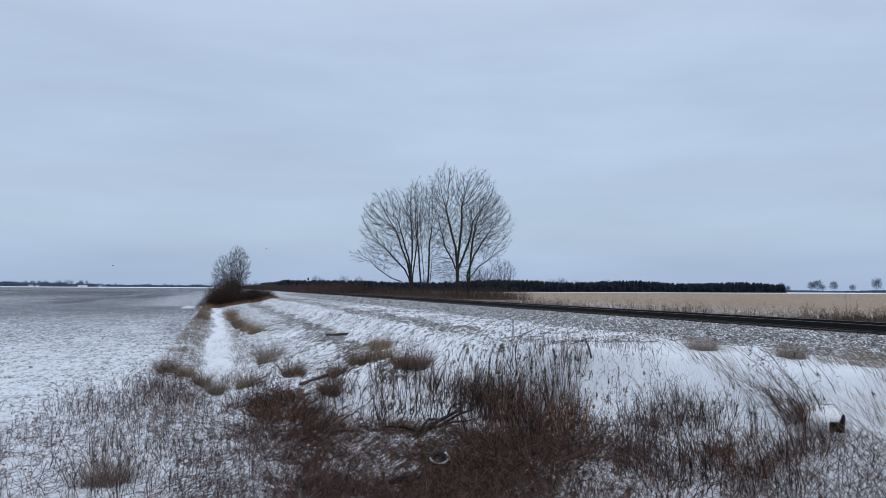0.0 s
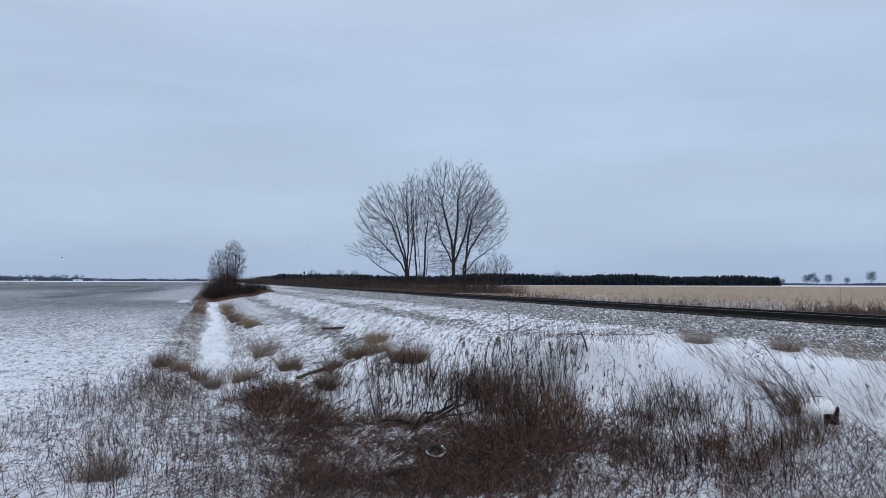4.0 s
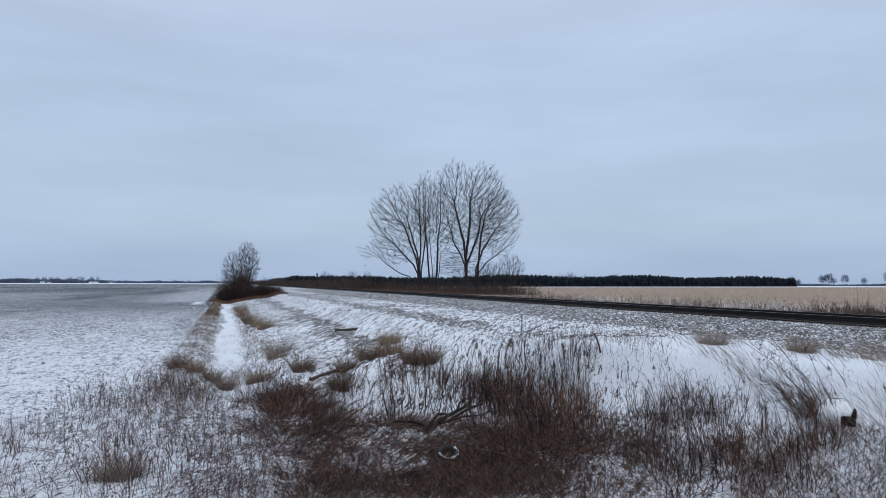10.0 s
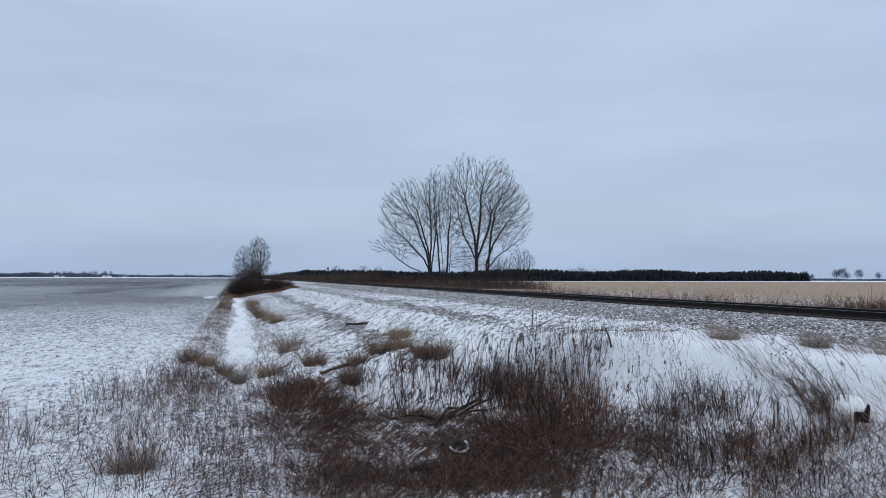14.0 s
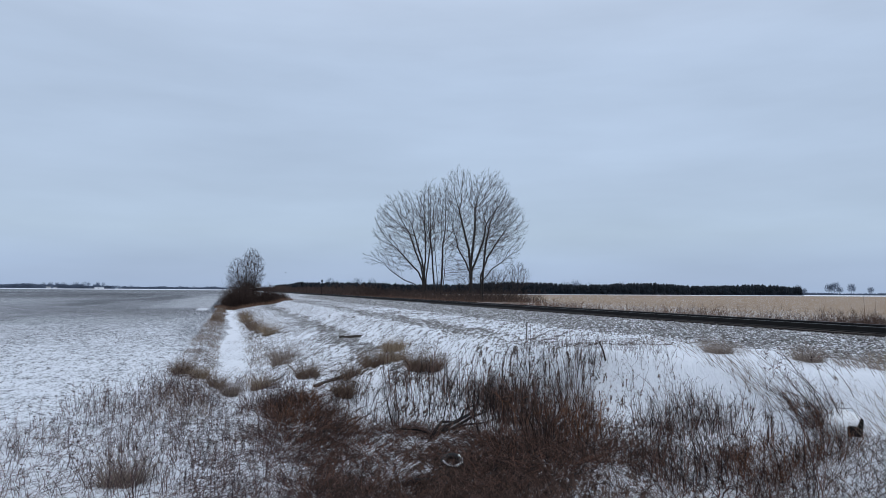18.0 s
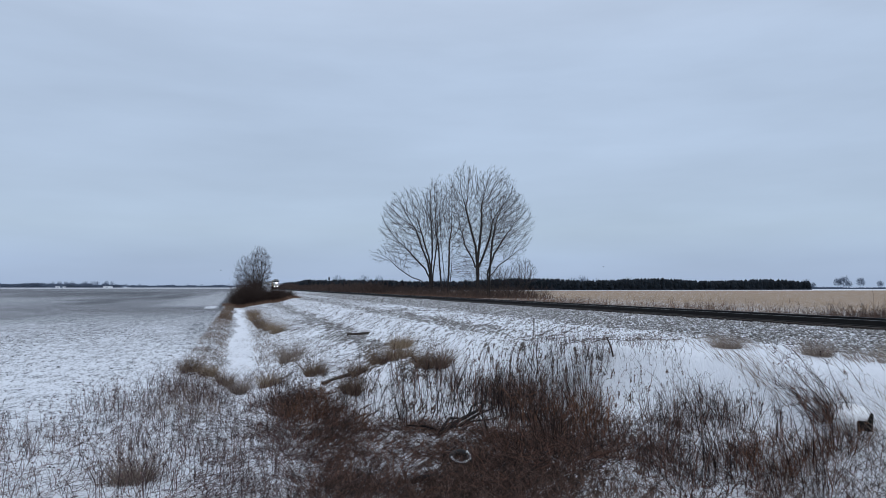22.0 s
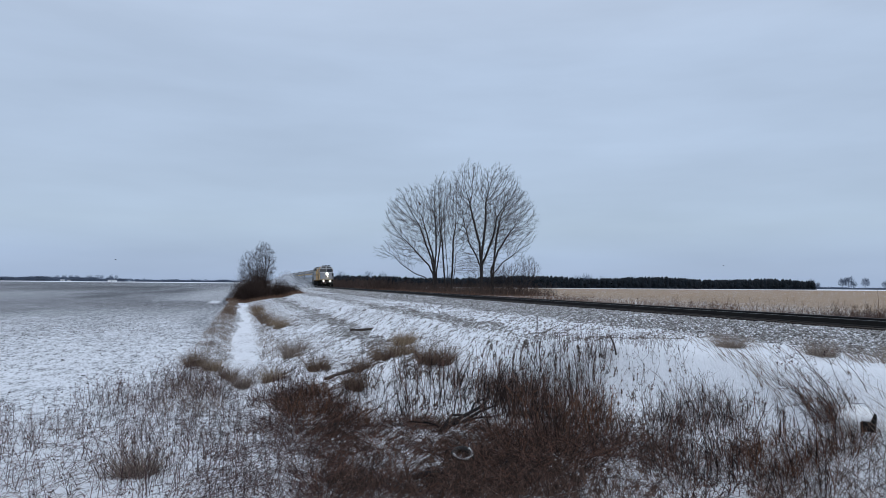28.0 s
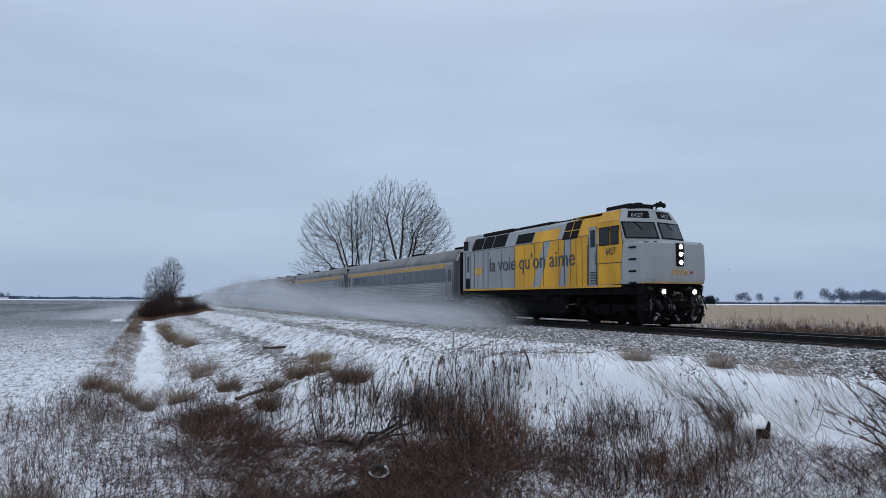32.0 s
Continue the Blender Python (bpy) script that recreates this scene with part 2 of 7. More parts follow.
def fast_mesh(name, verts, tris, smooth=False):
    """A large triangle or quad mesh from arrays."""
    verts, tris = np.asarray(verts, "f"), np.asarray(tris, "i")
    me = bpy.data.meshes.new(name)
    me.vertices.add(len(verts))
    me.vertices.foreach_set("co", verts.ravel())
    n, c = tris.shape
    me.loops.add(n * c)
    me.loops.foreach_set("vertex_index", tris.ravel())
    me.polygons.add(n)
    me.polygons.foreach_set("loop_start", np.arange(0, n * c, c, dtype="i"))
    me.polygons.foreach_set("loop_total", np.full(n, c, "i"))
    me.update(calc_edges=True)
    me.validate()
    if smooth:
        me.shade_smooth()
    return me


# ---- lie of the land ----
def value_noise(x, y, seed=0):
    xi, yi = np.floor(x).astype(np.int64), np.floor(y).astype(np.int64)
    fx, fy = x - xi, y - yi
    fx, fy = fx * fx * (3 - 2 * fx), fy * fy * (3 - 2 * fy)

    def h(a, b):
        q = (a * 374761393 + b * 668265263 + seed * 974711) & 0x7FFFFFFF
        q = ((q ^ (q >> 13)) * 1274126177) & 0x7FFFFFFF
        return ((q ^ (q >> 16)) & 0xFFFF) / 65535.0
    return (h(xi, yi) * (1 - fx) + h(xi + 1, yi) * fx) * (1 - fy) + (h(xi, yi + 1) * (1 - fx) + h(xi + 1, yi + 1) * fx) * fy


def step(a, b, x):
    t = np.clip((x - a) / (b - a), 0, 1)
    return t * t * (3 - 2 * t)


ACROSS_X = [-4000, -3.0, -1.7, -0.9, -0.2, 0.7, 1.6, 4.3, 5.5, 6.4, 7.4, 10.4, 12.6, 13.2, 16.3, 20.1, 22.6, 24.5, 30, 60, 4000]
ACROSS_Z = [-1.75, -1.75, -1.68, -1.72, -1.98, -1.97, -1.75, -1.3, -1.22, -0.98, -0.66, -0.57, -0.56, -0.5, -0.25, -0.25, -0.62, -0.95, -0.95, -1.2, -1.2]
EDGE_X = [-9, -1.0, 0.6, 2.2, 4.0, 5.5, 7.0, 8.0, 9.0, 10.0, 11.0, 12.0, 12.8, 14.0]
EDGE_Y = [-40, -30, 14, 18.5, 19.2, 20.5, 21.0, 19.5, 17.3, 14.4, 11.2, 7.5, -8, -60]


def land(x, y, rough=True):
    """Height of the ground."""
    x, y = np.asarray(x, float), np.asarray(y, float)
    wander = 0.8 * (value_noise(y * 0.16, y * 0, 2) - 0.5) + 0.5 * (value_noise(y * 0.55, y * 0, 4) - 0.5)
    base = np.interp(x + wander * step(3.5, 0.5, np.abs(x)), ACROSS_X, ACROSS_Z)
    edge = np.interp(x, EDGE_X, EDGE_Y) + 0.9 * (value_noise(x * 0.8, y * 0.8, 3) - 0.5)
    bowl = -2.12 + 0.36 * step(2.2, -0.8, x) + 0.85 * step(7.2, 11.5, x)
    away = step(-3.6, 0.0, y - edge)
    z = bowl * (1 - away) + base * away
    # the road on whose bank the camera stands
    road = step(3.0, 0.5, y)
    verge = np.interp(y, [-8, 1.2, 6.3, 9.0], [-0.7, -0.8, -2.05, -3.0]) + 0.75 * step(9, 16.5, x) * step(27, 20, x)
    z = np.where(verge > z, verge, z)
    if rough:
        near = np.exp(-np.maximum(0, y - 30) / 40.0)
        inside = step(16.6, 15.6, x) + step(19.8, 20.8, x)
        lump = (value_noise(x * 1.1, y * 1.1, 5) - 0.5) * 0.10 + (value_noise(x * 3.1, y * 3.1, 6) - 0.5) * 0.05
        clod = (value_noise(x * 7.0, y * 7.0, 7) - 0.5) * 0.035
        u, w = 0.85 * x - 0.53 * y, 0.53 * x + 0.85 * y
        ridge = (value_noise(u * 3.2, w * 0.55, 8) - 0.5) * 0.13 + (value_noise(u * 6.5, w * 1.6, 9) - 0.5) * 0.07
        ridge = ridge * step(0.8, 1.8, x) * step(13.2, 12.4, x) * step(16, 19, y)
        z = z + (lump + clod + ridge) * near * np.clip(inside, 0, 1) * (1 - road)
    return z


def land_z(x, y):
    return float(land(x, y))


def spread(lo, fine0, fine1, hi, stepsize, grow=1.35):
    out = list(np.arange(fine0, fine1 + 1e-6, stepsize))
    s, p = stepsize, fine1
    while p < hi:
        s *= grow
        p += s
        out.append(min(p, hi))
    s, p, left = stepsize, fine0, []
    while p > lo:
        s *= grow
        p -= s
        left.append(max(p, lo))
    return np.array(left[::-1] + out)


def build_ground():
    xs = np.unique(np.concatenate([spread(-4200, -8, 17, 4200, 0.11), np.arange(17, 34, 0.7)]))
    ys = np.unique(np.concatenate([spread(-4200, -2, 32, 4600, 0.12, 1.25), np.arange(32, 70, 0.25), np.arange(70, 150, 1.2)]))
    gx, gy = np.meshgrid(xs, ys)
    x, y = gx.ravel(), gy.ravel()
    z = land(x, y)
    nx, ny = len(xs), len(ys)
    i = (np.arange(ny - 1)[:, None] * nx + np.arange(nx - 1)[None, :]).ravel()
    me = fast_mesh("ground", np.stack([x, y, z], 1), np.stack([i, i + 1, i + 1 + nx, i + nx], 1), True)
    # what the ground is made of, and how much of it the snow leaves bare
    # soil is tinted blue-grey: the shade among its clods is in the colour
    soil, gravel, clay = np.array([0.062, 0.067, 0.077]), np.array([0.15, 0.14, 0.132]), np.array([0.11, 0.098, 0.09])
    straw, leaf = np.array([0.32, 0.225, 0.145]), np.array([0.10, 0.066, 0.049])
    col = np.tile(soil, (len(x), 1))
    big = value_noise(x * 0.02 + 7, y * 0.012, 11)
    wob = (value_noise(x * 0.7, y * 0.35, 12) - 0.5) * 0.9
    bare = 0.365 + 0.06 * step(16, 40, y - 0.4 * x) + 0.24 * step(22, 110, y - 0.4 * x) * (0.75 + 0.5 * big) + 0.06 * (big - 0.5)
    bare += 0.10 * step(0.55, 0.75, value_noise((x + y * 0.05) * 0.25, y * 0.02, 13))
    bare = np.where(y > 420, 0.66, bare)
    bare = np.where(y > 1250, 0.1, bare)

    def zone(mask, colour, amount):
        nonlocal col, bare
        col = col * (1 - mask[:, None]) + np.asarray(colour) * mask[:, None]
        bare = bare * (1 - mask) + amount * mask

    wander = 0.8 * (value_noise(y * 0.16, y * 0, 2) - 0.5) + 0.5 * (value_noise(y * 0.55, y * 0, 4) - 0.5)
    xw = x + wander * step(3.5, 0.5, np.abs(x))
    xx = xw + wob
    zone(step(-1.9, -1.4, xx), clay, 0.52)                 # weedy verge
    zone(step(-0.40, -0.05, xw + wob * 0.55), leaf, 0.12 + 0.3 * step(34, 21, y))           # snow-filled ditch
    zone(step(0.0, 0.5, xw + wob * 1.1), clay, 0.34 + 0.1 * step(30, 75, y))             # rough slope
    zone(step(3.6, 4.8, xx) * step(6.0, 5.2, xx), gravel, 0.68)   # lower track
    zone(step(5.3, 6.0, xx), clay, 0.29 + 0.06 * step(45, 80, y))                           # snowy face
    zone(step(7.7, 8.5, xx) * step(20, 26, y), gravel * 1.05, 0.66)                         # gravel shelf
    zone(step(9.3, 10.2, xx), clay, 0.31 + 0.26 * step(35, 80, y))
    zone(step(12.9, 13.5, x + wob * 0.4), gravel * 0.7, 0.6)           # foot of the ballast
    zone(step(94, 110, y) * step(260, 200, y) * step(-16.0, -7.0, x) * step(-2.0, -3.0, xw), soil, 0.55)   # thin cover beside it
    zone(step(88, 94, y) * step(106, 101, y) * step(-4.4, -3.6, x) * step(-2.0, -3.0, xw), soil, 0.42)   # drift by the brush
    zone(step(97, 102, y) * step(122, 114, y) * step(-2.4, -1.4, x) * step(11.5, 9.0, x), leaf, 0.66)   # litter under the brush
    zone(step(22.4, 24.0, xx), leaf * 1.4, 0.7)                  # weeds beyond the line
    zone(step(27, 30, xx), straw, 0.93 - 0.3 * step(75, 34, x))                           # stubble field
    zone(step(27, 30, xx) * step(340, 372, y + x * -0.11), leaf, 0.05)
    edge = np.interp(x, EDGE_X, EDGE_Y)
    low = step(0.6, -2.2, y - edge) * step(60, 45, y) * step(-1.5, 0.5, x) * step(14.5, 12.5, x)
    zone(low, leaf * 0.7, 0.2 + 0.34 * step(13.4, 12.2, y + 0.35 * np.abs(x - 4.6)) * step(2.9, 3.6, x) * step(6.0, 5.0, x) + 0.3 * step(7.8, 5.0, x) * step(0.2, 1.4, x) * step(17.5, 15.0, y) * step(8.6, 9.6, y))
    zone(step(13.5, 11.5, y + 0.6 * x) * step(2.5, 0.5, x), leaf * 1.3, 0.26)
    litter = np.maximum(step(0.9, 1.8, x) * step(3.3, 2.5, x) * step(15.8, 14.2, y) * step(9.4, 10.4, y), step(1.0, 2.0, x) * step(6.4, 5.4, x) * step(10.9, 10.1, y + 0.15 * x - 0.5) * step(7.5, 8.6, y))
    litter = np.maximum(litter, step(5.2, 6.2, x) * step(8.6, 7.8, x) * step(16.6, 15.4, y) * step(11.2, 12.4, y))
    zone(litter, leaf * 0.8, 0.46 + 0.25 * (value_noise(x * 1.7, y * 1.7, 14) - 0.5))
    bank = step(8.2, 9.6, x) * step(13.4, 12.8, x) * step(24, 15, y)
    zone(bank, leaf, 0.04)
    attr = me.color_attributes.new("earth", "FLOAT_COLOR", "POINT")
    attr.data.foreach_set("color", np.concatenate([col, np.clip(bare, 0, 1)[:, None]], 1).astype("f").ravel())
    thing("ground", me, ground_material(), "thin wind-blown snow over bare winter fields, ditch and gravel banks", "ground", kind="structure")


build_ground()

# ---- the railway ----
RAIL = surface("rail_steel", (0.011, 0.009, 0.0085), 0.85, 0.0, 0.3, 3, 0.1, 40)
HEAD = surface("rail_head", (0.30, 0.29, 0.29), 0.3, 0.9, 0.15, 3, 0.05, 40)
TIE = surface("tie_wood", (0.034, 0.027, 0.023), 0.9, 0, 0.3, 5, 0.4, 30, streak=(1, 6, 6), rnd=0.25)


def build_track():
    track = holder("railway_track", "single railway track of dark rails on timber ties", "railway track", kind="structure", m=LINE)
    prof = [(-0.07, -0.185), (0.07, -0.185), (0.07, -0.165), (0.012, -0.145), (0.012, -0.045), (0.036, -0.035), (0.036, -0.006), (0.028, 0.0),
            (-0.028, 0.0), (-0.036, -0.006), (-0.036, -0.035), (-0.012, -0.045), (-0.012, -0.145), (-0.07, -0.165)]
    for side in (-0.7525, 0.7525):
        cx = TRACK_X + side
        s = Shape()
        s.loft([[(cx + px, y, pz) for px, pz in prof] for y in (-400, -40, 0, 40, 100, 300, 1600)])
        r = part("rail", s, RAIL, track, "dark rusted steel rail")
        part("rail_head", Shape().box(cx - 0.026, cx + 0.026, -400, 1600, -0.002, 0.002), HEAD, r, "worn bright running surface")
    tie = Shape().rbox(-1.28, 1.28, -0.115, 0.115, -0.33, -0.178, 0.012).mesh("tie")
    tie.materials.append(TIE)
    rng = random.Random(4)
    for i in range(300):
        t = part("tie", tie, TIE, track)
        t.matrix_basis = pose(TRACK_X + rng.uniform(-0.03, 0.03), -8 + i * 0.53, 0, 0, 0, rng.uniform(-1, 1))
    rest = Shape()
    for i in range(300, 1600):
        y = -8 + i * 0.53
        rest.box(TRACK_X - 1.28, TRACK_X + 1.28, y - 0.11, y + 0.11, -0.33, -0.178)
    part("far_ties", rest, TIE, track)["kind"] = "stuff"


build_track()

# ---- the train ----
GREY = surface("grey_paint", (0.275, 0.285, 0.295), 0.42, 0.1, 0.10, 0.9, 0.03, 25, streak=(1, 1, 0.35))
NOSE = surface("pale_grey_paint", (0.32, 0.335, 0.345), 0.4, 0.05, 0.07, 0.8, 0.03, 25, streak=(1, 1, 0.35))
YELLOW = surface("yellow_paint", (0.60, 0.30, 0.009), 0.45, 0.0, 0.17, 0.9, 0.03, 20, streak=(1, 1, 0.3))
GOLD = surface("gold_stripe", (0.42, 0.26, 0.075), 0.5, 0.0, 0.15, 1.1, 0.02, 20)
STEEL = surface("stainless_steel", (0.34, 0.345, 0.35), 0.38, 0.55, 0.16, 0.8, 0.04, 18, streak=(1, 0.3, 1))
ROOFING = surface("sooty_roof", (0.21, 0.205, 0.205), 0.6, 0.2, 0.2, 0.7, 0.05, 14)
UNDER = surface("grimy_underframe", (0.007, 0.0068, 0.0066), 0.9, 0.0, 0.35, 3, 0.4, 25, spec=0.04)
BLACK = surface("black_paint", (0.010, 0.010, 0.011), 0.7, 0.0, 0.2, 5, 0.05, 30, spec=0.08)
SEAM = surface("dark_seam", (0.05, 0.05, 0.052), 0.7, 0.0, 0.2, 5, 0.05, 30)
LETTER = surface("dark_lettering", (0.055, 0.058, 0.065), 0.55, 0.0, 0.1, 5, 0.0, 30)
PALE = surface("pale_lettering", (0.33, 0.34, 0.36), 0.5, 0.0, 0.05, 5, 0.0, 30)
GLASS = surface("dark_window_glass", (0.012, 0.015, 0.02), 0.08, 0.0, 0.1, 1, 0.0, 5, spec=0.22)
SCREEN = surface("windscreen_glass", (0.02, 0.026, 0.03), 0.06, 0.0, 0.2, 2, 0.0, 5, spec=0.5)
COACH_GLASS = surface("coach_glass", (0.025, 0.034, 0.043), 0.12, 0.0, 0.15, 1, 0.0, 5, spec=0.4)
BAND = surface("grey_window_band", (0.075, 0.09, 0.105), 0.35, 0.2, 0.15, 1, 0.03, 12)
PACKED = surface("packed_snow", (0.30, 0.285, 0.275), 0.85, 0.0, 0.35, 6, 0.6, 30, spec=0.1)
GRIME = surface("grimy_snow", (0.085, 0.077, 0.072), 0.9, 0.0, 0.4, 8, 0.6, 30, spec=0.1)
RED = surface("red_paint", (0.45, 0.04, 0.03), 0.5)
LAMP = glowing("lit_lamp", (1.0, 0.97, 0.9), 130)
DITCH = glowing("lit_ditch_lamp", (1.0, 0.95, 0.84), 80)


def spray_material():
    """Fine powder snow in the air: mostly seen through, thicker in the middle of each puff."""
    m = bpy.data.materials.new("blown_snow")
    m.use_nodes = True
    n, k = m.node_tree.nodes, m.node_tree.links
    n.clear()
    out, mix, tr, df = n.new("ShaderNodeOutputMaterial"), n.new("ShaderNodeMixShader"), n.new("ShaderNodeBsdfTransparent"), n.new("ShaderNodeBsdfDiffuse")
    tl, both = n.new("ShaderNodeBsdfTranslucent"), n.new("ShaderNodeMixShader")
    at, mr, co, ns, mul = n.new("ShaderNodeAttribute"), n.new("ShaderNodeMapRange"), n.new("ShaderNodeTexCoord"), n.new("ShaderNodeTexNoise"), n.new("ShaderNodeMath")
    at.attribute_name = "soft"
    mr.inputs["To Max"].default_value = 1.0
    k.new(at.outputs["Fac"], mr.inputs["Value"])
    ns.inputs["Scale"].default_value, ns.inputs["Detail"].default_value = 0.3, 1.5
    flow = n.new("ShaderNodeMapping")
    flow.inputs["Scale"].default_value = (1.0, 0.12, 1.0)
    k.new(co.outputs["Object"], flow.inputs[0])
    k.new(flow.outputs[0], ns.inputs["Vector"])
    mul.operation = "MULTIPLY"
    k.new(mr.outputs[0], mul.inputs[0])
    k.new(ns.outputs[0], mul.inputs[1])
    dbl = n.new("ShaderNodeMath")
    dbl.operation = "MULTIPLY"
    dbl.inputs[1].default_value = 2.3
    k.new(mul.outputs[0], dbl.inputs[0])
    for s in (df, tl):
        s.inputs["Color"].default_value = (0.82, 0.835, 0.86, 1)
    both.inputs[0].default_value = 0.5
    k.new(df.outputs[0], both.inputs[1])
    k.new(tl.outputs[0], both.inputs[2])
    k.new(dbl.outputs[0], mix.inputs[0])
    k.new(tr.outputs[0], mix.inputs[1])
    k.new(both.outputs[0], mix.inputs[2])
    k.new(mix.outputs[0], out.inputs[0])
    return m


SPRAY = spray_material()


def unit(v):
    return v / (np.linalg.norm(v, axis=1, keepdims=True) + 1e-9)


def writing(text, size, material, parent, m, name="lettering", wide=1.0):
    """Words as a thin mesh in the plane of m, read along its x."""
    cu = bpy.data.curves.new(name, "FONT")
    cu.body, cu.size, cu.extrude, cu.resolution_u = text, size, 0.003, 3
    tmp = bpy.data.objects.new(name, cu)
    scene.collection.objects.link(tmp)
    me = bpy.data.meshes.new_from_object(tmp.evaluated_get(bpy.context.evaluated_depsgraph_get()))
    bpy.data.objects.remove(tmp)
    bpy.data.curves.remove(cu)
    me.transform(m @ Matrix.Diagonal((wide, 1, 1, 1)))
    me.materials.clear()
    return part(name, me, material, parent)


SIDEWAYS = Matrix(((0, 0, -1, 0), (-1, 0, 0, 0), (0, 1, 0, 0), (0, 0, 0, 1)))   # reads along -y on the side that faces -x


def side_plate(poly, x=-1.488, t=0.012):
    """A thin plate on the flank, from y, z corners: one shape for each flank."""
    pair = []
    for s in (1, -1):
        a = [(s * x, y, z) for y, z in poly]
        b = [(s * (x + t), y, z) for y, z in poly]
        pair.append(Shape().loft([a, b] if s == 1 else [b, a]))
    return pair


def shoulder(z):
    """The half breadth of the locomotive's flank at a height."""
    return float(np.interp(z, [1.5, 3.68, 4.38, 4.56], [1.48, 1.48, 1.22, 0.78]))


def slope_plate(y0, y1, z0, z1, t=0.012):
    """A plate on the flank or the sloping shoulder: one shape for each flank."""
    pair = []
    for s in (-1, 1):
        zs = [z0] + [z for z in (3.68, 4.38) if z0 < z < z1] + [z1]
        c = len(zs)
        v = [(s * (shoulder(z) + o), y, z) for o in (t, -0.01) for y in (y0, y1) for z in zs]
        f = [(i, i + 1, c + i + 1, c + i) for i in range(c - 1)]
        f += [(0, c, 3 * c, 2 * c), (c - 1, 2 * c - 1, 4 * c - 1, 3 * c - 1)]
        for i in range(c - 1):
            f += [(i, i + 1, 2 * c + i + 1, 2 * c + i), (c + i, c + i + 1, 3 * c + i + 1, 3 * c + i)]
        pair.append(Shape().add(v, f))
    return pair


def truck(parent, y, wheelbase, r, dark, label):
    t = part("truck", Shape().rbox(-1.1, 1.1, y - 0.25, y + 0.25, 0.55, 0.85, 0.03), dark, parent, label)
    for s in (-1, 1):
        f = Shape()
        f.loft([[(s * 1.02, yy, zz) for yy, zz in ((y - wheelbase / 2 - 0.55, 0.62), (y - wheelbase / 2 + 0.3, 0.62), (y - 0.5, 0.42), (y + 0.5, 0.42), (y + wheelbase / 2 - 0.3, 0.62),
                                                   (y + wheelbase / 2 + 0.55, 0.62), (y + wheelbase / 2 + 0.55, 0.84), (y - wheelbase / 2 - 0.55, 0.84))],
                [(s * 1.16, yy, zz) for yy, zz in ((y - wheelbase / 2 - 0.55, 0.62), (y - wheelbase / 2 + 0.3, 0.62), (y - 0.5, 0.42), (y + 0.5, 0.42), (y + wheelbase / 2 - 0.3, 0.62),
                                                   (y + wheelbase / 2 + 0.55, 0.62), (y + wheelbase / 2 + 0.55, 0.84), (y - wheelbase / 2 - 0.55, 0.84))]])
        part("side_frame", f, dark, t)
        for yy in (y - wheelbase / 2, y + wheelbase / 2):
            part("axle_box", Shape().rbox(min(s * 1.1, s * 1.3), max(s * 1.1, s * 1.3), yy - 0.16, yy + 0.16, r - 0.17, r + 0.2, 0.03), dark, t)
            w = Shape().disc((s * 0.75, yy, r), (1, 0, 0), r, 0.13, 28)
            w.disc((s * 0.68, yy, r), (1, 0, 0), r + 0.025, 0.03, 28)
            part("wheel", w, UNDER, t, "dark steel wheel on the rail", True)
        for yy in (y - 0.32, y + 0.32):
            spring = Shape()
            for q in range(4):
                spring.disc((s * 1.12, yy, 0.46 + 0.08 * q), (0, 0, 1), 0.11, 0.045, 12)
            part("spring", spring, dark, t)
        part("brake_cylinder", Shape().rod((s * 1.22, y + 0.55, 0.9), (s * 1.22, y + 1.0, 0.9), 0.09, 10), dark, t)
    return t


